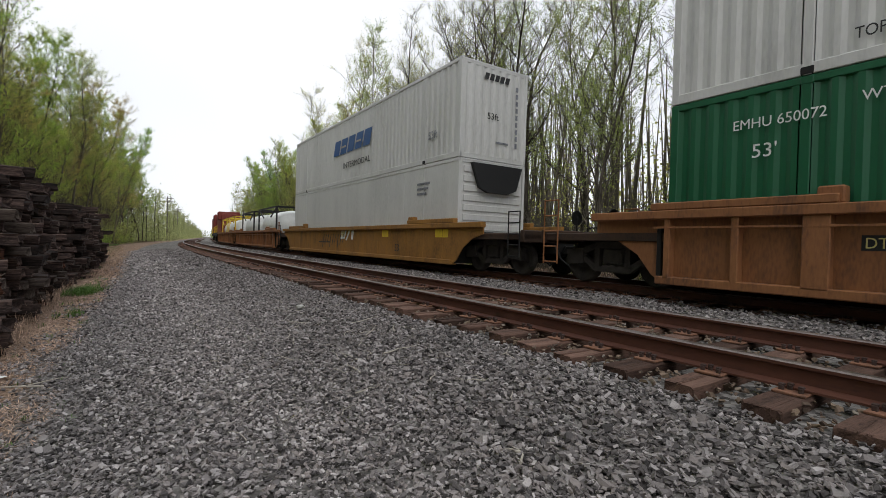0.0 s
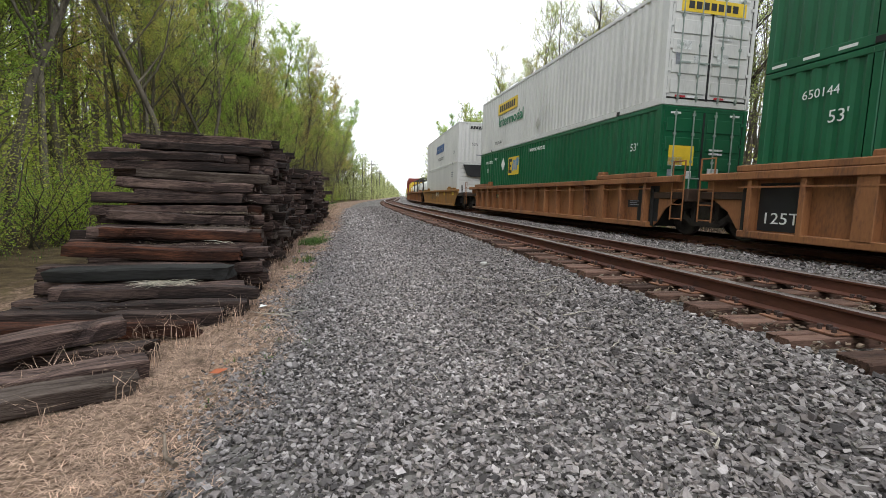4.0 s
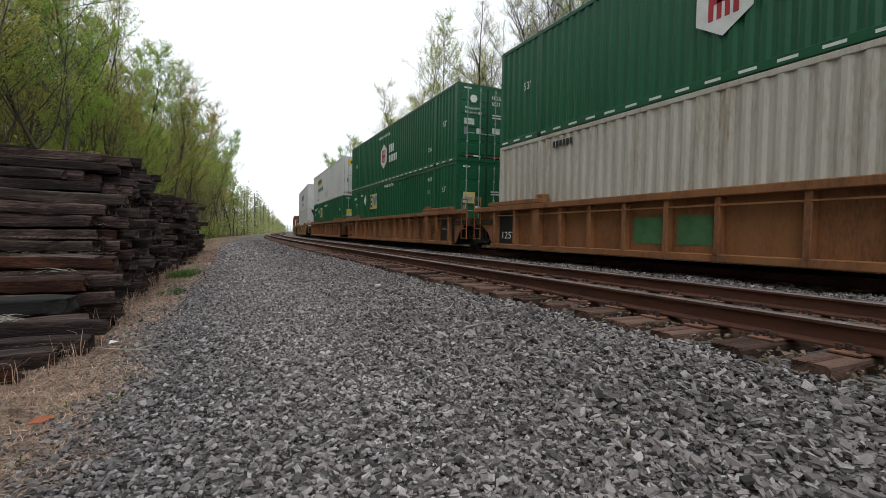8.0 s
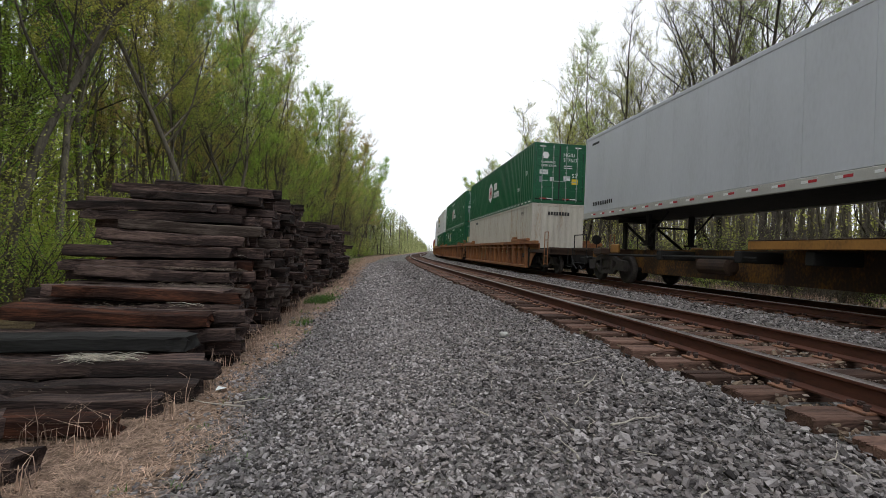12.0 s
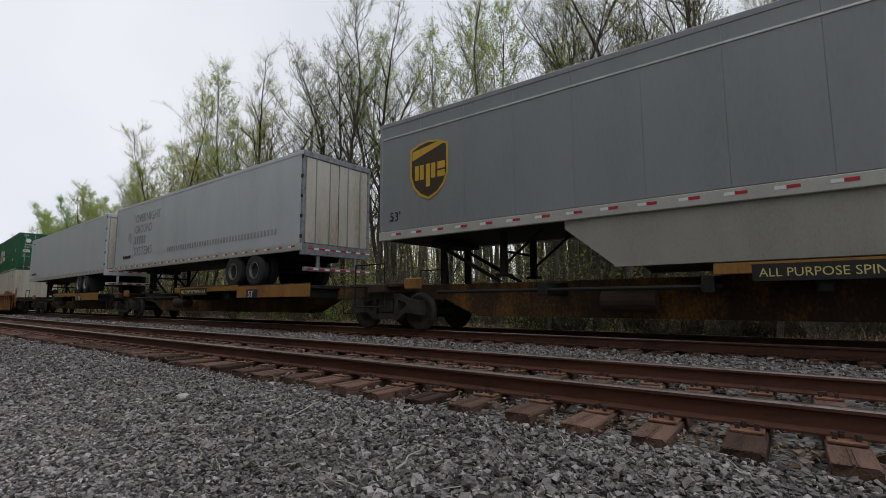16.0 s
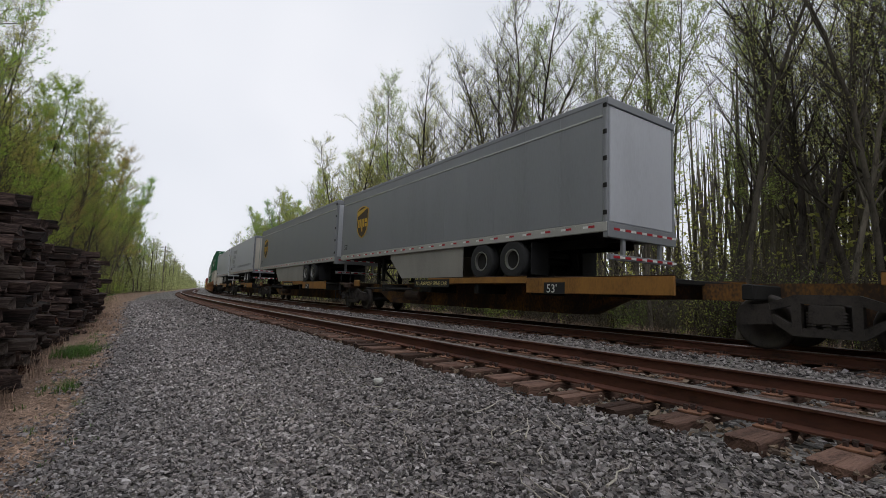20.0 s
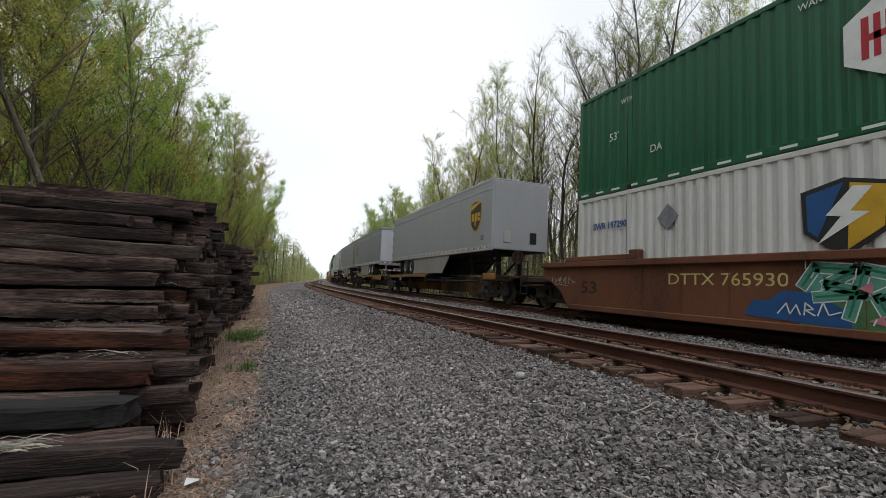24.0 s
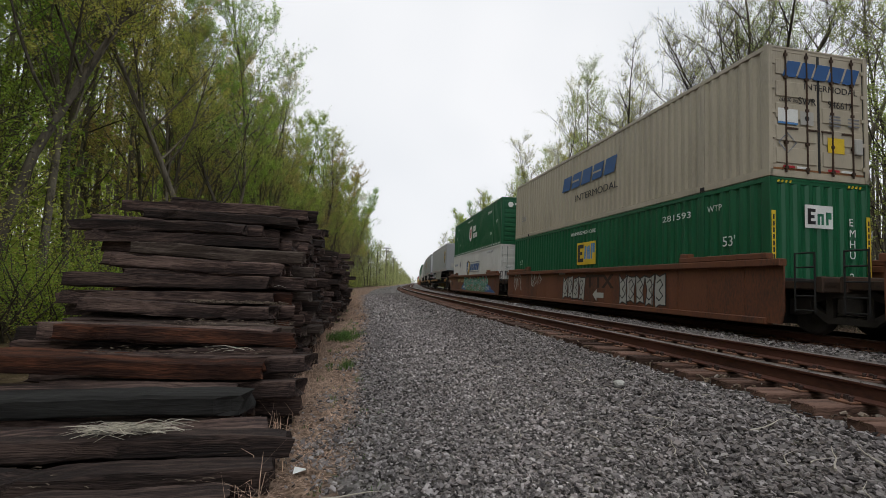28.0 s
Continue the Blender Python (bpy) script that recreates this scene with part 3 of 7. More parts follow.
def build_track(name, label, off, s_end, top):
    t = thing(name, label, "railway track", kind="structure")
    for u in (0.58, 2.09):
        part("rail", rail_mesh(off + u, S_RAIL, "rail", top), M_RAIL, t, "rust-brown steel rail with a worn bright head")
    rnd = random.Random(name)
    s = -5.94
    far = Shape()
    while s < 260:
        if s < s_end:
            ob = part("tie", TIES[rnd.randrange(7)], M_TIE_TRACK, t, m=on_line(s + rnd.uniform(-0.02, 0.02), off + rnd.uniform(-0.05, 0.04), rnd.uniform(-0.012, 0.004), rnd.uniform(-1.2, 1.2)))
            for u in (0.58, 2.09):
                pl = part("tie_plate", PLATE, M_PLATE, ob, m=pose(u, 0, 0.001))
                if s < 14:
                    part("spikes", SPIKES, M_SPIKE, pl)
        else:
            x, y, a = along(s, off)
            m = on_line(s, off)
            sh = Shape().box(0, 2.6, -0.11, 0.11, -0.15, -0.005)
            far.add([m @ Vector(q) for q in sh.v], sh.f)
        s += 0.495
    for k in range(400):
        m = on_line(-6.435 - 0.495 * k, off)
        sh = Shape().box(0, 2.6, -0.11, 0.11, -0.15, -0.005)
        far.add([m @ Vector(q) for q in sh.v], sh.f)
    tagged(part("far_ties", far, M_TIE_TRACK, t), "far weathered ties", kind="stuff")


build_track("railway_track_1", "empty railway track of rusty rails on weathered wooden ties", 0.0, 62, 8)
build_track("railway_track_2", "second railway track under the freight train", CENTRE - 1.3, 30, 8)


# ---- lettering and plain shapes on the sides of things ----
SIDE = Matrix(((0, 0, -1, 0), (-1, 0, 0, 0), (0, 1, 0, 0), (0, 0, 0, 1)))
FAR_SIDE = Matrix(((0, 0, 1, 0), (1, 0, 0, 0), (0, 1, 0, 0), (0, 0, 0, 1)))
REAR = Matrix(((1, 0, 0, 0), (0, 0, -1, 0), (0, 1, 0, 0), (0, 0, 0, 1)))


def side(y, z, x=-1.302):
    return Matrix.Translation((x, y, z)) @ SIDE


def far_side(y, z, x=1.302):
    return Matrix.Translation((x, y, z)) @ FAR_SIDE


def rear(x, z, y):
    return Matrix.Translation((x, y, z)) @ REAR


def lettering(body, size, mat, parent, m, name="lettering", width=None, bold=0.0):
    cu = bpy.data.curves.new("letters", "FONT")
    cu.body, cu.size, cu.extrude, cu.resolution_u, cu.offset = body, size, 0.002, 3, bold
    tmp = bpy.data.objects.new("letters", cu)
    scene.collection.objects.link(tmp)
    bpy.context.view_layer.update()
    me = bpy.data.meshes.new_from_object(tmp)
    bpy.data.objects.remove(tmp)
    me.materials.clear()
    me.materials.append(mat)
    if width:
        xs = [q.co.x for q in me.vertices]
        k = width / max(0.01, max(xs) - min(xs))
        for q in me.vertices:
            q.co.x *= k
    return part(name, me, mat, parent, m=m)


def decal(name, polys, mat, parent, m, thick=0.003, label=""):
    if name in ("number_bar", "white_block_mark", "blue_block_mark", "print_block", "pale_print", "pink_spray_mark", "pale_spray_drip") and len(polys) > 1:
        for p in polys:
            ob = decal(name, [p], mat, parent, m, thick, label)
        return ob
    sh = Shape()
    for p in polys:
        k = len(p)
        sh.add([(x, y, 0) for x, y in p] + [(x, y, thick) for x, y in p], [tuple(reversed(range(k))), tuple(range(k, 2 * k))] + [(i, (i + 1) % k, k + (i + 1) % k, k + i) for i in range(k)])
    return part(name, sh, mat, parent, label, m=m)


def bars(x, y, w, h, n, slant=0.0, gap=0.25):
    """n plain blocks in a row, as many as a word has letters."""
    step = w / n
    return [[(x + i * step + slant * 0, y), (x + i * step + step * (1 - gap), y), (x + i * step + step * (1 - gap) + slant * h, y + h), (x + i * step + slant * h, y + h)] for i in range(n)]


def rect(x, y, w, h):
    return [(x, y), (x + w, y), (x + w, y + h), (x, y + h)]


def stroke(points, w):
    """A drawn line of width w: one four-sided piece for each stretch."""
    out = []
    for (x0, y0), (x1, y1) in zip(points, points[1:]):
        d = math.hypot(x1 - x0, y1 - y0) or 1.0
        ux, uy = (x1 - x0) / d, (y1 - y0) / d
        px, py = -uy * w / 2, ux * w / 2
        x0, y0, x1, y1 = x0 - ux * w * 0.3, y0 - uy * w * 0.3, x1 + ux * w * 0.3, y1 + uy * w * 0.3
        out.append([(x0 - px, y0 - py), (x1 - px, y1 - py), (x1 + px, y1 + py), (x0 + px, y0 + py)])
    return out


def wild_letters(rnd, count, step, low, high):
    """Leaning, crossing strokes of sprayed letters, letter by letter."""
    lines = []
    for k in range(count):
        x, h, w = k * step, high - low, step * 0.8
        lean = rnd.uniform(-0.15, 0.2)
        a, b = (x + rnd.uniform(0, 0.1), low + rnd.uniform(0, 0.1)), (x + lean + rnd.uniform(0, 0.1), high - rnd.uniform(0, 0.1))
        c, d = (x + w * rnd.uniform(0.7, 1.0), low + rnd.uniform(-0.02, 0.2)), (x + w * rnd.uniform(0.7, 1.1) + lean, high - rnd.uniform(0, 0.25))
        mid = (x + w * rnd.uniform(0.35, 0.7), low + h * rnd.uniform(0.4, 0.6))
        lines.append(rnd.choice([[a, b, mid, d, c], [b, a, c, mid, d], [d, b, mid, c, a], [a, b, d, mid, c]]))
    return lines


def disc(x, y, r, n=12):
    return [(x + r * math.cos(i * 2 * math.pi / n), y + r * math.sin(i * 2 * math.pi / n)) for i in range(n)]


# ---- containers ----
LONG, TALL, HALF = 16.15, 2.90, 1.295


def corrugated(y0, y1, z0, z1, x, depth=0.036, period=0.278):
    sh = Shape()
    n = max(1, round((y1 - y0) / period))
    p = (y1 - y0) / n
    sgn = -1 if x < 0 else 1
    line = []
    for i in range(n):
        y = y0 + i * p
        line += [(y, 0), (y + 0.27 * p, 0), (y + 0.5 * p, 1), (y + 0.77 * p, 1)]
    line.append((y1, 0))
    v = [(x - sgn * depth * d, y, z) for y, d in line for z in (z0, z1)]
    f = [(2 * i, 2 * i + 1, 2 * i + 3, 2 * i + 2) if sgn > 0 else (2 * i, 2 * i + 2, 2 * i + 3, 2 * i + 1) for i in range(len(line) - 1)]
    return sh.add(v, f)


def build_container(label, paint, end="doors", tape=False, smooth_side=False, post=None):
    """A 53-foot container: corrugated sides between rails and posts, lifting posts at the 40-foot points, door or plain ends."""
    c = thing("shipping_container", label, "container", "containers on the train")
    h, post = LONG / 2, post or paint
    for x in (-HALF, HALF):
        sgn = 1 if x > 0 else -1
        for a, b in ((-h + 0.13, -6.175), (-6.005, 6.005), (6.175, h - 0.13)):
            if smooth_side:
                n = max(1, round((b - a) / 1.2))
                for i in range(n):
                    p0, p1 = a + (b - a) * i / n, a + (b - a) * (i + 1) / n
                    part("side_panel", Shape().bevelled(*sorted((x - sgn * 0.05, x - sgn * 0.012)), p0 + 0.004, p1 - 0.004, 0.17, TALL - 0.11, 0.006, "z"), paint, c)
            else:
                part("side_panel", corrugated(a, b, 0.16, TALL - 0.10, x - sgn * 0.008), paint, c)
        part("top_rail", Shape().bevelled(min(x, x - sgn * 0.07), max(x, x - sgn * 0.07), -h, h, TALL - 0.11, TALL, 0.012), paint, c)
        part("bottom_rail", Shape().bevelled(min(x, x - sgn * 0.09), max(x, x - sgn * 0.09), -h, h, 0.0, 0.17, 0.012), paint, c)
        for y in (-h, -6.16, 6.02, h - 0.13):
            w = 0.14
            part("post", Shape().bevelled(min(x + sgn * 0.003, x - sgn * 0.10), max(x + sgn * 0.003, x - sgn * 0.10), y, y + w, 0.0, TALL, 0.012, "z"), post, c)
        for y in (-6.18, 6.0):
            for z in (-0.004, TALL - 0.13):
                part("corner_casting", Shape().bevelled(min(x + sgn * 0.008, x - sgn * 0.16), max(x + sgn * 0.008, x - sgn * 0.16), y, y + 0.18, z, z + 0.134, 0.02), M_DARK if z < 1 else post, c)
        if tape:
            plate = Shape().box(-0.007, 0.007, 0, 0.3, 0.06, 0.11).mesh("marker_plate", M_INKWHITE)
            for i in range(26):
                part("marker_plate", plate, M_INKWHITE, c, m=pose(x - sgn * 0.003, -h + 0.35 + i * 0.615, 0))
    part("roof", Shape().box(-HALF + 0.06, HALF - 0.06, -h + 0.02, h - 0.02, TALL - 0.05, TALL - 0.02), paint, c)
    part("floor", Shape().box(-HALF + 0.06, HALF - 0.06, -h + 0.05, h - 0.05, 0.03, 0.14), M_DARK, c)
    for e in (-1, 1):
        y = e * (h - 0.03)
        part("end_sill", Shape().bevelled(-HALF, HALF, min(y, y - e * 0.08), max(y, y - e * 0.08), 0.0, 0.15, 0.01, "x"), post, c)
        part("end_header", Shape().bevelled(-HALF, HALF, min(y, y - e * 0.08), max(y, y - e * 0.08), TALL - 0.13, TALL, 0.01, "x"), post, c)
    part("front_panel", Shape().box(-HALF + 0.1, HALF - 0.1, h - 0.10, h - 0.05, 0.14, TALL - 0.12), paint, c)
    if end == "doors":
        for sx in (-1, 1):
            d = Shape()
            x0, x1 = (-HALF + 0.11, -0.012) if sx < 0 else (0.012, HALF - 0.11)
            d.box(x0, x1, -h + 0.035, -h + 0.07, 0.15, TALL - 0.13)
            door = part("door", d, paint, c)
            for k in range(5):
                z = 0.30 + k * 0.49
                part("door_panel", Shape().bevelled(x0 + 0.08, x1 - 0.08, -h + 0.012, -h + 0.04, z, z + 0.34, 0.011, "x"), paint, door)
            for fx in (0.27, 0.73):
                x = x0 + (x1 - x0) * fx
                rod = Shape().tube((x, -h + 0.0, 0.10), (x, -h + 0.0, TALL - 0.10), 0.018, sides=8)
                for z in (0.2, 0.75, 1.5, 2.2, 2.7):
                    rod.box(x - 0.04, x + 0.04, -h - 0.015, -h + 0.02, z - 0.03, z + 0.03)
                rod.box(x - 0.02, x + 0.3 * sx * -1 if sx > 0 else x + 0.3, -h - 0.01, -h + 0.0, 1.05, 1.09) if sx < 0 else rod.box(x - 0.3, x + 0.02, -h - 0.01, -h, 1.05, 1.09)
                part("lock_rod", rod, M_RUSTDARK if paint is M_CREAM else M_ROD, door)
            for k in range(5):
                part("hinge", Shape().box(*((x0 - 0.05, x0 + 0.06) if sx < 0 else (x1 - 0.06, x1 + 0.05)), -h + 0.005, -h + 0.036, 0.28 + k * 0.55, 0.36 + k * 0.55), post, door)
            part("rust_edge", Shape().box(x0 + 0.01, x1 - 0.01, -h + 0.029, -h + 0.034, 0.16, 0.2), M_BROWN if paint is M_CREAM else M_DARK, door)
        part("door_gasket", Shape().box(-0.03, 0.03, -h + 0.028, -h + 0.05, 0.15, TALL - 0.13), M_BLACK, c)
        for x in (-HALF + 0.098, HALF - 0.118):
            part("door_gasket", Shape().box(x, x + 0.02, -h + 0.028, -h + 0.05, 0.15, TALL - 0.13), M_BLACK, c)
        for p, ink in ((rect(-1.0, 1.38, 0.42, 0.22), M_PLACARD), (rect(-1.0, 1.0, 0.15, 0.28), M_INKGREY), (rect(-0.48, 1.06, 0.2, 0.2), M_PLACARD), (rect(0.2, 1.12, 0.34, 0.22), M_PLACARD), (rect(0.2, 1.7, 0.42, 0.05), M_PLACARD), (rect(0.2, 1.8, 0.42, 0.05), M_PLACARD), (rect(-1.02, 2.7, 0.3, 0.05), M_INKWHITE), (rect(0.75, 2.7, 0.3, 0.05), M_INKWHITE)) if paint is not M_CREAM else ():
            decal("placard", [p], ink, c, rear(0, 0, -h + 0.008))
        for x, ink in ((-0.95, M_INKRED), (-0.6, M_INKWHITE), (0.2, M_INKRED), (0.55, M_INKWHITE)):
            decal("edge_tape", [rect(x, 0.2, 0.3, 0.05)], ink, c, rear(0, 0, -h + 0.008))
    elif end == "panel":
        p = Shape()
        p.box(-HALF + 0.1, HALF - 0.1, -h + 0.05, -h + 0.09, 0.14, TALL - 0.12)
        panel = part("end_panel", p, paint, c)
        for k in range(9):
            z = 0.22 + k * 0.285
            part("panel_rib", Shape().bevelled(-HALF + 0.2, HALF - 0.2, -h + 0.02, -h + 0.055, z, z + 0.19, 0.012, "x"), paint, panel)
    else:
        n, p, line = 8, 2 * (HALF - 0.1) / 8, []
        for i in range(n):
            x = -HALF + 0.1 + i * p
            line += [(x, 0), (x + 0.27 * p, 0), (x + 0.5 * p, 1), (x + 0.77 * p, 1)]
        line.append((HALF - 0.1, 0))
        sh = Shape().add([(x, -h + 0.02 + 0.035 * d, z) for x, d in line for z in (0.14, TALL - 0.12)], [(2 * i, 2 * i + 2, 2 * i + 3, 2 * i + 1) for i in range(len(line) - 1)])
        part("end_panel", sh, paint, c)
    return c


def mark_53(c, ink, size=0.36, u_list=(0.75, 14.9), z=1.6):
    for u in u_list:
        lettering("53'", size, ink, c, side(LONG / 2 - u, z))


def mark_emp(c, u=4.6, pale=False, z=1.55):
    """The yellow sign with a black and a blue block."""
    def fit(polys):
        return [[(x * 0.617, z + (q - 1.0) * 0.664) for x, q in p] for p in polys]

    decal("yellow_sign", fit([rect(0, 1.0, 2.35, 1.28)]), M_INKPALE if pale else M_INKYELLOW, c, side(LONG / 2 - u, 0.0, -1.306))
    m = side(LONG / 2 - u, 0.0, -1.310)
    decal("black_block_mark", fit([[(0.12, 1.15), (0.84, 1.15), (0.84, 1.36), (0.38, 1.36), (0.38, 1.95), (0.84, 1.95), (0.84, 2.16), (0.12, 2.16)], rect(0.42, 1.56, 0.26, 0.18)]), M_INKBLACK, c, m)
    decal("blue_block_mark", fit([[(0.94, 1.3), (1.12, 1.3), (1.22, 2.06), (1.02, 2.06)], [(1.28, 1.3), (1.4, 1.3), (1.42, 2.0), (1.26, 2.0)], [(1.5, 1.3), (1.68, 1.3), (1.62, 2.06), (1.44, 2.06)], rect(1.78, 1.3, 0.17, 0.86), rect(1.98, 1.64, 0.26, 0.52)]), M_INKSKY, c, m)


def mark_hub(c, u=6.6, z=1.42):
    """The white six-sided sign with a red device, and two rows of white blocks beside it."""
    hexagon = [(0.60 + 0.60 * math.sin(k * math.pi / 3), z + 0.66 * math.cos(k * math.pi / 3)) for k in range(6)][::-1]
    decal("six_sided_sign", [hexagon], M_INKWHITE, c, side(LONG / 2 - u, 0, -1.306))
    decal("red_device", [rect(0.32, z - 0.34, 0.10, 0.68), rect(0.78, z - 0.34, 0.10, 0.68), rect(0.48, z - 0.34, 0.09, 0.68), rect(0.63, z - 0.34, 0.09, 0.68), rect(0.42, z - 0.06, 0.36, 0.11)], M_INKRED, c, side(LONG / 2 - u, 0, -1.310))
    decal("white_block_mark", bars(1.5, z + 0.06, 0.85, 0.42, 3) + bars(1.5, z - 0.44, 1.36, 0.36, 5), M_INKWHITE, c, side(LONG / 2 - u, 0, -1.306))


def mark_swift(c, u, z, w, h, ink, slant=0.35):
    decal("blue_block_mark", [[(q[0] + i * 0.0, q[1]) for q in p] for i, p in enumerate(bars(0, z, w, h, 5, slant, 0.16))], ink, c, side(LONG / 2 - u, 0, -1.306))
    cuts = [[(q[0], q[1]) for q in p] for p in bars(0.1 * w / 5, z + h * 0.42, w, h * 0.12, 5, slant, 0.3)]
    decal("pale_cut_mark", cuts[1:4:2], M_CREAM if ink is M_INKBLUE else M_INKWHITE, c, side(LONG / 2 - u, 0, -1.311))


def put(ob, s, z, yaw=0.0):
    """Enter a thing into the moving train: its middle s metres along the line at the start, z above the ties."""
    MOVERS.append((ob, s, z, yaw))
    return ob


RAIL_TOP = 0.19
LOW = 0.55

# ---- trucks, wheels ----
WHEEL = Shape().ring((0, 0, 0), "x", [(-0.07, 0.30), (-0.07, 0.44), (-0.03, 0.455), (0.065, 0.42), (0.07, 0.40), (0.07, 0.33), (0.02, 0.28), (0.02, 0.14), (0.08, 0.12), (0.08, 0.0)], 28).mesh("wheel", M_TRUCK, True)
AXLE = Shape().tube((-0.75, 0, 0), (0.75, 0, 0), 0.08, sides=12).mesh("axle", M_DARK, True)


def side_frame():
    sh = Shape()
    outline = [(-1.12, 0.50), (-1.12, 0.66), (-0.75, 0.72), (-0.38, 0.86), (0.38, 0.86), (0.75, 0.72), (1.12, 0.66), (1.12, 0.50), (0.78, 0.46), (0.42, 0.26), (-0.42, 0.26), (-0.78, 0.46)]
    sh.prism(outline[:6] + [(0.75, 0.60), (0.36, 0.72), (-0.36, 0.72), (-0.75, 0.60), (-1.12, 0.56)][:5] + [(-1.12, 0.58)], -0.06, 0.06)
    sh.prism([(-1.14, 0.36), (-1.14, 0.68), (-0.72, 0.72), (-0.68, 0.4)], -0.10, 0.08)
    sh.prism([(0.68, 0.4), (0.72, 0.72), (1.14, 0.68), (1.14, 0.36)], -0.10, 0.08)
    sh.prism([(-0.72, 0.46), (-0.42, 0.24), (0.42, 0.24), (0.72, 0.46), (0.68, 0.56), (0.36, 0.36), (-0.36, 0.36), (-0.68, 0.56)], -0.06, 0.06)
    for y in (-0.36, 0.36):
        sh.box(-0.07, 0.07, y - 0.06, y + 0.06, 0.3, 0.75)
    return sh.mesh("side_frame", M_TRUCK)


SIDE_FRAME = side_frame()


def spring_mesh():
    sh = Shape()
    for y in (-0.18, 0.0, 0.18):
        for k in range(6):
            sh.tube((0, y, 0.36 + k * 0.045), (0, y, 0.385 + k * 0.045), 0.075, 0.075, 10)
    return sh.mesh("springs", M_TRUCK)


SPRINGS = spring_mesh()


def build_truck(parent, y):
    body = part("truck", Shape().bevelled(-1.05, 1.05, -0.22, 0.22, 0.42, 0.72, 0.03, "x").mesh("bolster", M_TRUCK), M_TRUCK, parent, m=pose(0, y, RAIL_TOP))
    for x in (-0.98, 0.98):
        part("side_frame", SIDE_FRAME, M_TRUCK, body, m=pose(x, 0, 0, 0, 0, 0))
        part("springs", SPRINGS, M_TRUCK, body, m=pose(x, 0, 0))
    for yy in (-0.89, 0.89):
        part("axle", AXLE, M_DARK, body, m=pose(0, yy, 0.42))
        for x, turn in ((-0.755, 180), (0.755, 0)):
            part("wheel", WHEEL, M_TRUCK, body, m=pose(x, yy, 0.42, 0, 0, turn))
    return body


# ---- well cars ----
def coupler(parent, y, e):
    sh = Shape().bevelled(-0.12, 0.12, min(y, y + e * 0.75), max(y, y + e * 0.75), 0.72, 0.95, 0.03)
    sh.bevelled(-0.19, 0.19, min(y + e * 0.6, y + e * 0.95), max(y + e * 0.6, y + e * 0.95), 0.66, 1.0, 0.05)
    part("coupler", sh, M_DARK, parent)
    hose = Shape()
    pts = [(-0.5, y + e * 0.1, 0.95), (-0.5, y + e * 0.35, 0.6), (-0.48, y + e * 0.6, 0.45), (-0.46, y + e * 0.85, 0.6)]
    for a, b in zip(pts, pts[1:]):
        hose.tube(a, b, 0.025, sides=8)
    part("air_hose", hose, M_BLACK, parent)


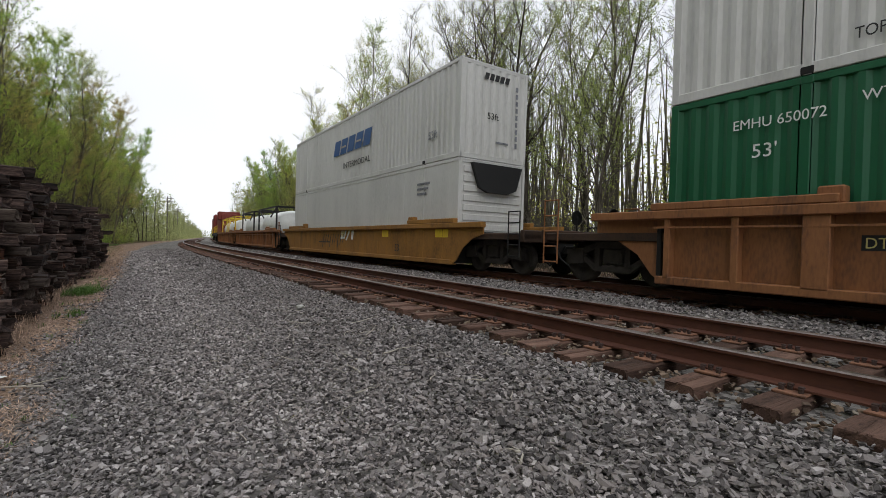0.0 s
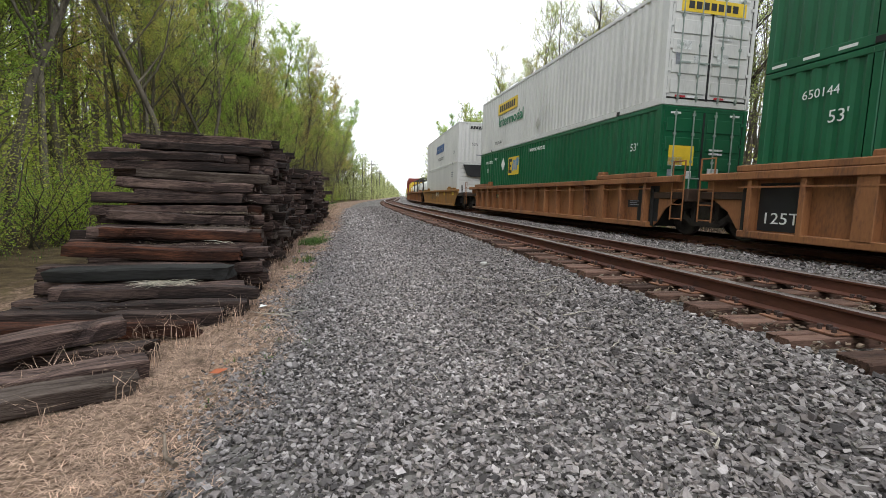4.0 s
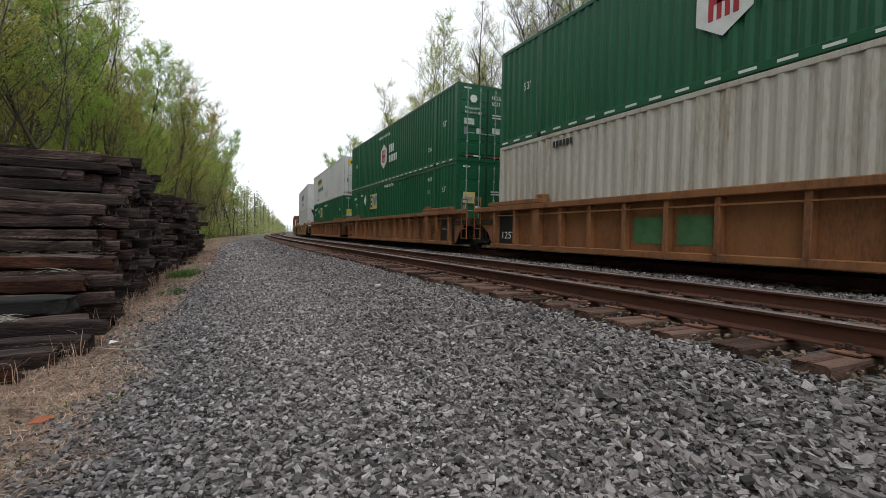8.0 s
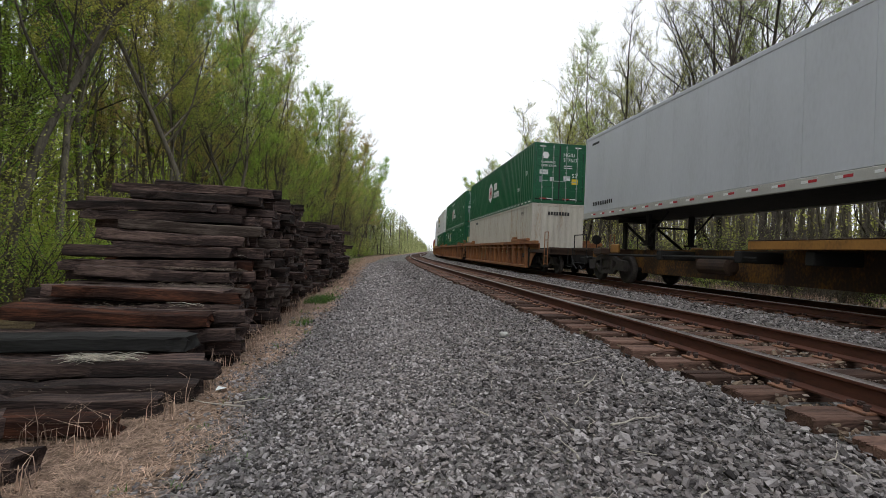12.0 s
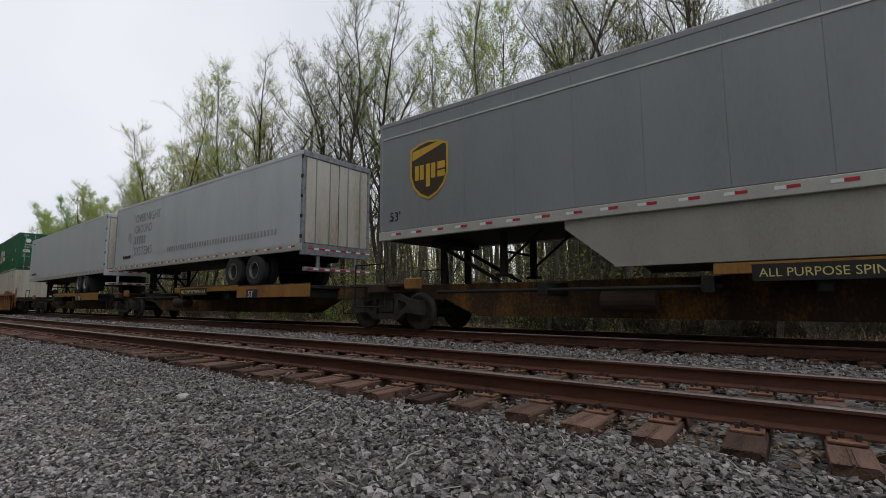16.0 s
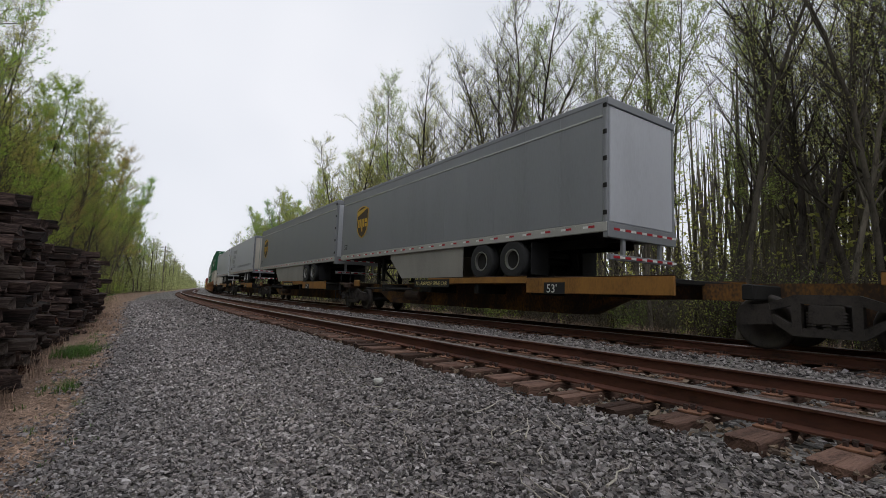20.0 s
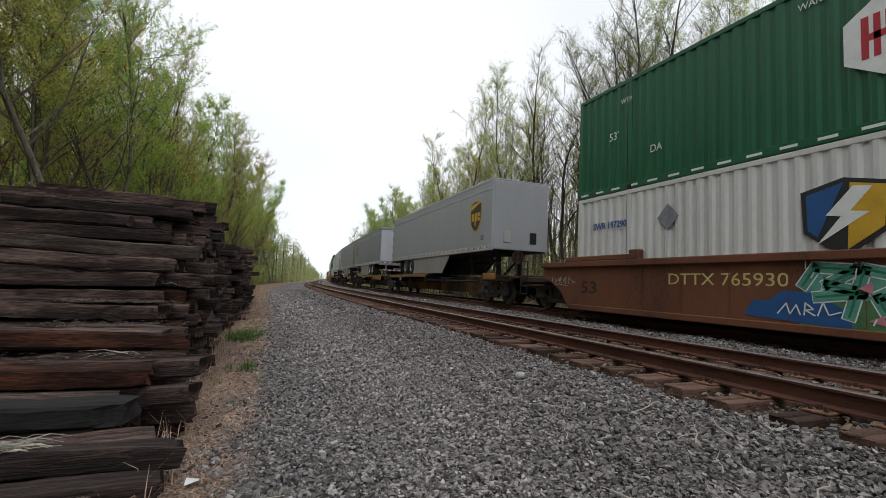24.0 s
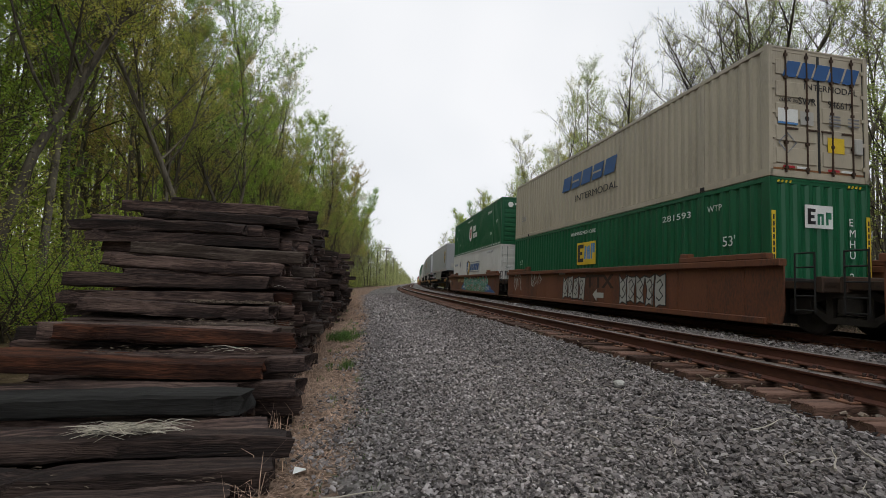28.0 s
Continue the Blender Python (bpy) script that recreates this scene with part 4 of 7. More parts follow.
def build_well(label, paint, ribs, front=9.4, back=9.4, front_truck=True, back_truck=True, slab=False, top=1.60):
    """A well unit: deep side girders that hold the lower container, bulkheads, end decks over the trucks."""
    c = thing("well_car", label, "freight car", "cars of the train")
    half, bot = 8.2, 0.36
    for x in (-1.50, 1.50):
        sgn = -1 if x < 0 else 1
        deep = 0.14 if ribs else 0.03
        x0, x1 = sorted((x - sgn * (deep + 0.02), x - sgn * (deep - 0.015)))
        # the web is cut away in a curve over the trucks, or ends square between linked slab-sided cars
        outline, ends = [], []
        for e, end in ((1, front), (-1, back)):
            if slab and end < 9.5:
                ends.append(half + 0.35)
                side_of = [(half + 0.28, bot), (half + 0.35, bot + 0.25), (half + 0.35, top - 0.1)]
            else:
                ends.append(9.52 if end > 9.5 else 9.2)
                side_of = [(half - 0.05, bot), (half + 0.12, bot + 0.1), (half + 0.40, bot + 0.45), (half + 0.85, bot + 0.72), (ends[-1], bot + 0.84), (ends[-1], top - 0.1)]
            outline += [(e * q, h) for q, h in (side_of if e > 0 else side_of[::-1])]
        fore, aft = ends
        web = part("side_web", Shape().prism(outline, x0, x1), paint, c)
        part("top_chord", Shape().bevelled(*sorted((x + sgn * 0.09, x - sgn * 0.10)), -aft, fore, top - 0.15, top, 0.015), paint, c)
        part("bottom_chord", Shape().bevelled(*sorted((x + sgn * 0.05, x - sgn * 0.15)), -half + 0.05, half - 0.05, bot - 0.04, bot + 0.10, 0.015), paint, c)
        for y0, y1 in ((-half - 0.05, -half + 2.6), (half - 2.6, half + 0.05)):
            part("raised_chord", Shape().bevelled(*sorted((x + sgn * 0.085, x - sgn * 0.095)), y0, y1, top + 0.004, top + 0.13, 0.015), paint, c)
        if ribs:
            for y in [e * q for e in (-1, 1) for q in (0.69, 1.72, 2.76, 3.80, 4.82, 5.84, 6.86, 7.95)]:
                wide = 0.16 if abs(y) == 5.84 else 0.055
                part("side_rib", Shape().bevelled(*sorted((x + sgn * 0.05, x - sgn * 0.126)), y - wide, y + wide, bot + 0.06, top - 0.14, 0.012, "z"), paint, c)
            part("side_rail", Shape().box(*sorted((x + sgn * 0.055, x + sgn * 0.03)), -half, half, top - 0.31, top - 0.28), paint, c)
        else:
            for i in range(15):
                y = -half + 0.6 + i * (2 * half - 1.2) / 14
                part("weld_seam", Shape().box(*sorted((x - sgn * 0.005, x - sgn * 0.018)), y - 0.006, y + 0.006, bot + 0.1, top - 0.16), paint, c)
    for i in range(9):
        y = -7.6 + i * 1.9
        part("floor_beam", Shape().box(-1.45, 1.45, y - 0.15, y + 0.15, bot - 0.02, bot + 0.10), M_DARK, c)
    for e, end, truck in ((1, front, front_truck), (-1, -back, back_truck)):
        y0, y1 = sorted((e * (half - 0.15), end))
        part("end_deck", Shape().bevelled(-1.42, 1.42, y0, y1, 1.06, 1.22, 0.02, "x"), M_RUSTDARK, c)
        part("bulkhead", Shape().bevelled(-1.44, 1.44, *sorted((e * half, e * (half - 0.1))), bot, 1.3, 0.02, "x"), M_DARK, c)
        part("centre_sill", Shape().bevelled(-0.32, 0.32, y0, y1, 0.72, 1.07, 0.03), M_DARK, c)
        beam = Shape()
        beam.bevelled(-1.44, 1.44, *sorted((end, end - e * 0.14)), 1.0, 1.30, 0.02, "x")
        part("end_sill", beam, M_RUSTDARK, c)
        for x in (-1.47, 1.47):
            rungs = Shape()
            low, high = (0.62, 1.75) if slab else (0.55, 1.95)
            ya, yb = end - e * 0.12, end - e * 0.52
            for yy in (ya, yb):
                rungs.tube((x, yy, low), (x, yy, high), 0.018, sides=6)
            for k in range(5):
                z = low + 0.04 + k * (high - low - 0.05) / 4
                rungs.tube((x, ya, z), (x, yb, z), 0.016, sides=6)
            part("ladder", rungs, M_DARK if slab else M_BROWN, c)
        brake = Shape().tube((0.75, end - e * 0.3, 1.22), (0.75, end - e * 0.3, 1.75), 0.02, sides=8)
        brake.ring((0.75, end - e * 0.3, 1.7), "y", [(-0.012, 0.2), (0.012, 0.2), (0.012, 0.17), (-0.012, 0.17)], 20)
        part("hand_brake", brake, M_DARK, c)
        for x in (-1.42, 1.42):
            part("corner_lock", Shape().bevelled(x - 0.10, x + 0.10, *sorted((e * (half - 2.35), e * (half - 2.65))), top + 0.0, top + 0.24, 0.02), paint, c)
        if truck:
            build_truck(c, e * (abs(end) - 1.6) if abs(end) > 9.5 else end + e * 0.15)
        if abs(end) > 9.5:
            coupler(c, end, e)
    return c

# ---- trailers and spine cars ----
def mark_shield(t, y, z=3.13):
    w, h = 0.55, 1.33
    out = [(-w, h * 0.92), (-w * 0.5, h), (0, h * 1.03), (w * 0.5, h), (w, h * 0.92), (w, h * 0.42), (w * 0.8, h * 0.22), (w * 0.45, h * 0.08), (0, 0), (-w * 0.45, h * 0.08), (-w * 0.8, h * 0.22), (-w, h * 0.42)]
    decal("gold_shield_border", [out[::-1]], M_GOLD, t, side(y, z, -1.304))
    inner = [(x * 0.9, 0.06 + q * 0.925) for x, q in out]
    decal("brown_shield", [inner[::-1]], M_SHIELD, t, side(y, z, -1.308))
    glyphs = [rect(-0.46, 0.58, 0.13, 0.42), rect(-0.29, 0.58, 0.13, 0.42), rect(-0.08, 0.36, 0.13, 0.64), rect(0.09, 0.58, 0.14, 0.42), rect(0.30, 0.80, 0.24, 0.2), rect(0.30, 0.58, 0.24, 0.17)]
    decal("gold_block_mark", [[(x * 0.86, q * 0.82) for x, q in p] for p in glyphs], M_GOLD, t, side(y, z, -1.312))
    decal("gold_arc", [[(-w * 0.86, h * 0.88), (-w * 0.86, h * 0.72), (-w * 0.2, h * 0.80), (w * 0.86, h * 0.93), (w * 0.5, h * 0.965)][::-1]], M_GOLD, t, side(y, z, -1.312))


RED_TAPE = Shape().box(-0.008, 0.008, 0, 0.16, 0, 0.05).mesh("red_tape", M_INKRED)
WHITE_TAPE = Shape().box(-0.008, 0.008, 0, 0.14, 0, 0.05).mesh("white_tape", M_INKWHITE)


def build_trailer(label, paint, length, nose=1, skirt=True, corner=None, axle=2.95):
    """A box trailer standing on its wheels and kingpin; nose: +1 points along the travel, -1 against it."""
    t = thing("box_trailer", label, "trailer", "trailers on the spine cars")
    h, z0, z1 = length / 2, 2.30, 5.20
    corner = corner or paint
    for x in (-1.295, 1.295):
        sgn = -1 if x < 0 else 1
        n = round(length / 1.22)
        for i in range(n):
            a, b = -h + 0.1 + (length - 0.2) * i / n, -h + 0.1 + (length - 0.2) * (i + 1) / n
            part("side_panel", Shape().bevelled(*sorted((x, x - sgn * 0.04)), a + 0.0015, b - 0.0015, z0 + 0.22, z1 - 0.1, 0.002, "z"), paint, t)
        part("bottom_rail", Shape().bevelled(*sorted((x + sgn * 0.012, x - sgn * 0.08)), -h, h, z0, z0 + 0.21, 0.012), M_SKIRT, t)
        part("top_rail", Shape().bevelled(*sorted((x + sgn * 0.01, x - sgn * 0.07)), -h, h, z1 - 0.12, z1, 0.015), paint, t)
        rivet = Shape()
        for i in range(int(length / 0.3)):
            rivet.box(*sorted((x + sgn * 0.017, x)), -h + 0.2 + i * 0.3, -h + 0.215 + i * 0.3, z0 + 0.17, z0 + 0.185)
        tagged(part("rivets", rivet, M_STEEL, t), kind="stuff")
        for i in range(int(length / 0.62)):
            for name, shape, dy in (("red_tape", RED_TAPE, 0.0), ("white_tape", WHITE_TAPE, 0.16)):
                part(name, shape, M_INKRED, t, m=pose(x + sgn * 0.008, -h + 0.3 + i * 0.62 + dy, z0 + 0.10))
        if paint in GREYS:
            part("belt_moulding", Shape().bevelled(*sorted((x + sgn * 0.012, x - sgn * 0.01)), -h + 0.1, h - 0.1, z1 - 0.42, z1 - 0.38, 0.004), M_STEEL, t)
        for y in (-h, h - 0.1):
            part("corner_post", Shape().bevelled(*sorted((x + sgn * 0.008, x - sgn * 0.1)), y, y + 0.1, z0, z1, 0.02, "z"), corner, t)
    part("roof", Shape().bevelled(-1.25, 1.25, -h + 0.02, h - 0.02, z1 - 0.04, z1 + 0.02, 0.02), paint, t)
    part("floor", Shape().box(-1.22, 1.22, -h + 0.03, h - 0.03, z0 + 0.03, z0 + 0.16), M_DARK, t)
    ny = nose * h
    part("nose_wall", Shape().bevelled(-1.2, 1.2, *sorted((ny, ny - nose * 0.06)), z0 + 0.05, z1 - 0.05, 0.02, "z"), paint, t)
    for x, mat in ((-0.75, M_SKIRT), (0.45, M_BLACK)):
        part("service_box", Shape().bevelled(x, x + 0.3, *sorted((ny + nose * 0.03, ny)), z0 + 0.35, z0 + 0.8, 0.01, "x"), mat, t)
    ry = -ny
    part("rear_door", Shape().bevelled(-1.18, 1.18, *sorted((ry, ry + nose * 0.05)), z0 + 0.22, z1 - 0.18, 0.015, "z"), M_TRAILER if paint in GREYS else M_DIRTYWHITE, t)
    if paint is M_TRAILER:
        for x in (-0.85, -0.35, 0.35, 0.85):
            part("lock_rod", Shape().tube((x, ry - nose * 0.02, z0 + 0.1), (x, ry - nose * 0.02, z1 - 0.1), 0.018, sides=8), M_ROD, t)
        part("door_gap", Shape().box(-0.012, 0.012, *sorted((ry - nose * 0.004, ry)), z0 + 0.22, z1 - 0.18), M_BLACK, t)
    part("rear_header", Shape().bevelled(-1.29, 1.29, *sorted((ry - nose * 0.03, ry + nose * 0.1)), z1 - 0.17, z1, 0.01, "x"), corner, t)
    part("rear_sill", Shape().bevelled(-1.29, 1.29, *sorted((ry - nose * 0.03, ry + nose * 0.1)), z0 - 0.12, z0 + 0.2, 0.01, "x"), corner, t)
    bumper = Shape().bevelled(-1.2, 1.2, *sorted((ry - nose * 0.02, ry + nose * 0.08)), 1.72, 1.84, 0.01, "x")
    for x in (-0.75, 0.65):
        bumper.bevelled(x, x + 0.1, *sorted((ry, ry + nose * 0.08)), 1.8, z0 - 0.1, 0.01, "z")
    part("rear_bumper", bumper, corner, t)
    for k in range(6):
        for z in (1.755, z0 + 0.04):
            part("red_tape", Shape().box(-1.1 + k * 0.4, -0.9 + k * 0.4, *sorted((ry - nose * 0.034, ry)), z, z + 0.05), M_INKRED, t)
            part("white_tape", Shape().box(-0.9 + k * 0.4, -0.72 + k * 0.4, *sorted((ry - nose * 0.034, ry)), z, z + 0.05), M_INKWHITE, t)
    slide = Shape()
    for x in (-0.55, 0.45):
        slide.box(x, x + 0.1, *sorted((ry + nose * 0.6, ry + nose * 5.2)), 2.08, 2.29)
    for yy in (axle, axle + 1.25):
        slide.box(-0.6, 0.6, *sorted((ry + nose * (yy - 0.25), ry + nose * (yy + 0.25))), 1.95, 2.1)
    part("suspension", slide, M_DARK, t)
    for yy in (axle, axle + 1.25):
        y = ry + nose * yy
        ax = part("axle", Shape().tube((-1.1, y, 1.84), (1.1, y, 1.84), 0.07, sides=12), M_DARK, t)
        for x in (-1.16, -0.84, 0.84, 1.16):
            o = -1 if x < 0 else 1
            tyre = part("tyre", Shape().ring((x, y, 1.84), "x", [(-0.135, 0.27), (-0.135, 0.42), (-0.115, 0.48), (-0.06, 0.50), (0.06, 0.50), (0.115, 0.48), (0.135, 0.42), (0.135, 0.27)], 30, False), M_TYRE, t, smooth=False)
            prof = [(0.06, 0.245), (0.0, 0.235), (-0.01, 0.12), (0.07, 0.11), (0.07, 0.0)]
            part("wheel_disc", Shape().ring((x, y, 1.84), "x", prof if o > 0 else [(-q, w) for q, w in prof[::-1]], 24), M_DARK, tyre)
            prof = [(0.118, 0.272), (0.134, 0.268), (0.134, 0.236), (0.06, 0.232)]
            part("rim_ring", Shape().ring((x, y, 1.84), "x", prof if o > 0 else [(-q, w) for q, w in prof[::-1]], 24, False), M_STEEL, tyre, "bright steel rim")
    for x in (-1.25, 0.65):
        part("mud_flap", Shape().box(x, x + 0.6, *sorted((ry + nose * 2.2, ry + nose * 2.22)), 1.45, 2.25), M_BLACK, t)
    for x in (-1.3, 1.3):
        for k in range(5):
            z = z0 + 0.35 + k * 0.58
            part("hinge", Shape().bevelled(x - 0.012, x + 0.012, *sorted((ry, ry + nose * 0.09)), z, z + 0.1, 0.004, "z"), M_DARK, t)
    leg = Shape()
    ly = ny - nose * 3.1
    for x in (-0.75, 0.65):
        leg.bevelled(x, x + 0.12, ly - 0.07, ly + 0.07, 1.42, z0, 0.01, "z")
        leg.box(x - 0.06, x + 0.18, ly - 0.14, ly + 0.14, 1.36, 1.42)
        leg.tube((x + 0.06, ly, 1.6), (x + 0.06, ly - nose * 0.9, z0), 0.03, sides=8)
    leg.tube((-0.7, ly, 1.9), (0.7, ly, 1.9), 0.03, sides=8)
    part("landing_leg", leg, M_DARK, t)
    if skirt:
        a, b = sorted((ny - nose * 4.7, ry + nose * 5.0))
        for x in (-1.24, 1.24):
            out = [(a + (0.9 if nose < 0 else 0), 1.42), (b - (0.9 if nose > 0 else 0), 1.42), (b, z0 - 0.15), (b, z0), (a, z0), (a, z0 - 0.15)]
            part("side_skirt", Shape().prism(out, x - 0.012, x + 0.012), M_SKIRT_SHADED, t)
    return t


def build_spine(label, length, truck_at, flip=False, tail=1.0):
    """A skeleton car: a deep centre sill, wheel platforms with yellow side plates, a hitch stand."""
    c = thing("spine_car", label, "freight car", "cars of the train")
    h = length / 2
    sill = Shape().prism([(-h, 1.25), (-h, 0.95), (-h + 1.7, 0.9), (-h + 2.6, 0.52), (h - 3.4, 0.52), (h - 2.5, 0.9), (h, 0.95), (h, 1.25)], -0.33, 0.33)
    part("centre_sill", sill, M_SILL, c)
    for y0, y1, z in ((-h + tail, -h + tail + 3.7, 1.30), (-h + tail + 3.7, -h + tail + 8.1, 1.34)):
        part("wheel_platform", Shape().bevelled(-1.36, 1.36, y0, y1 - 0.01, z - 0.09, z, 0.015), M_DARK, c)
        for x in (-1.38, 1.38):
            part("side_plate", Shape().bevelled(x - 0.03, x + 0.03, y0, y1 - 0.02, z - (0.31 if y0 < -h + 2 else 0.12), z + 0.05, 0.012), M_YELLOW, c, "faded yellow steel plate")
            part("kerb_strip", Shape().bevelled(x - 0.035, x + 0.035, y0, y1 - 0.02, z + 0.052, z + 0.07, 0.008), M_RUSTDARK, c)
    for y in (-h + 1.2, -h + 3.2, -h + 5.4, -h + 7.8, 0.5, 3.2):
        part("cross_beam", Shape().bevelled(-1.34, 1.34, y - 0.09, y + 0.09, 0.95, 1.2, 0.02, "x"), M_DARK, c)
    for x in (-1.25, 1.22):
        part("side_rod", Shape().tube((x, -h + 9.0, 1.05), (x, h - 3.0, 1.05), 0.035, sides=8), M_DARK, c)
    tank = Shape().ring((-0.75, 1.8, 0.85), "y", [(-0.5, 0.12), (-0.46, 0.2), (0.46, 0.2), (0.5, 0.12)], 16)
    part("air_reservoir", tank, M_RUSTDARK, c)
    st = Shape()
    y = h - 2.6
    for x in (-0.55, 0.45):
        st.bevelled(x, x + 0.1, y - 0.08, y + 0.08, 1.25, 2.2, 0.01, "z")
        st.tube((x + 0.05, y, 2.1), (x + 0.05, y - 1.5, 1.28), 0.045, sides=8)
    st.bevelled(-0.6, 0.6, y - 0.3, y + 0.3, 2.14, 2.28, 0.02)
    part("hitch_stand", st, M_DARK, c)
    deck = Shape().bevelled(-1.3, 1.3, h - 1.6, h - 0.2, 1.2, 1.28, 0.015)
    part("end_platform", deck, M_RUSTDARK, c)
    rail = Shape()
    for x in (-1.28, 1.28):
        for yy in (h - 1.4, h - 0.4):
            rail.tube((x, yy, 0.7), (x, yy, 1.75), 0.018, sides=6)
        rail.tube((x, h - 1.4, 1.75), (x, h - 0.4, 1.75), 0.018, sides=6)
        rail.tube((x, h - 1.4, 0.72), (x, h - 0.4, 0.72), 0.018, sides=6)
    part("grab_rails", rail, M_DARK, c)
    for q in truck_at:
        build_truck(c, q)
    on = far_side if flip else side
    x, way = (1.413, 1) if flip else (-1.413, -1)
    start = -h + tail + (3.1 if not flip else 2.9)
    decal("load_panel", [rect(0, 0, 0.62, 0.26)], M_BLACK, c, on(start, 0.98, x))
    lettering("53'", 0.27, M_INKWHITE, c, on(start + way * 0.08, 1.01, x + (0.004 if flip else -0.004)))
    # bolsters that reach out over the trucks, with steps under them
    q = truck_at[0]
    part("body_bolster", Shape().bevelled(-1.38, 1.38, q - 0.28, q + 0.28, 1.06, 1.27, 0.03, "x"), M_RUSTDARK, c)
    q0, q1 = (q - 0.1, q + 0.95) if flip else (q - 1.45, q - 0.95)
    for sx in (-1.39, 1.39):
        part("bolster_end", Shape().bevelled(sx - 0.04, sx + 0.04, q0, q1, 1.12, 1.38, 0.03), M_YELLOW, c, "faded yellow bolster end")
        step = Shape().tube((sx, h - 0.5, 0.55), (sx, h - 0.5, 1.25), 0.016, sides=6).tube((sx, h - 0.1, 0.55), (sx, h - 0.1, 1.25), 0.016, sides=6).tube((sx, h - 0.5, 0.56), (sx, h - 0.1, 0.56), 0.016, sides=6)
        part("step", step, M_DARK, c)
    if flip:
        wheel = Shape().tube((0.9, h - 0.3, 1.2), (0.9, h - 0.3, 2.1), 0.03, sides=8)
        wheel.ring((0.9, h - 0.24, 1.96), "y", [(-0.015, 0.24), (0.015, 0.24), (0.015, 0.2), (-0.015, 0.2)], 22)
        wheel.box(0.88, 0.92, h - 0.25, h - 0.23, 1.74, 2.18).box(0.68, 1.12, h - 0.25, h - 0.23, 1.94, 1.98)
        part("hand_brake", wheel, M_RUSTDARK, c)
    return c


# ---- the train, from its head to its tail ----
def stack(s, lower, upper):
    put(lower, s, LOW)
    put(upper, s, LOW + TALL + 0.015)


def fit_shield(p):
    return [[(x * 0.85, 1.0 + (q - 0.85) * 0.78) for x, q in p]]


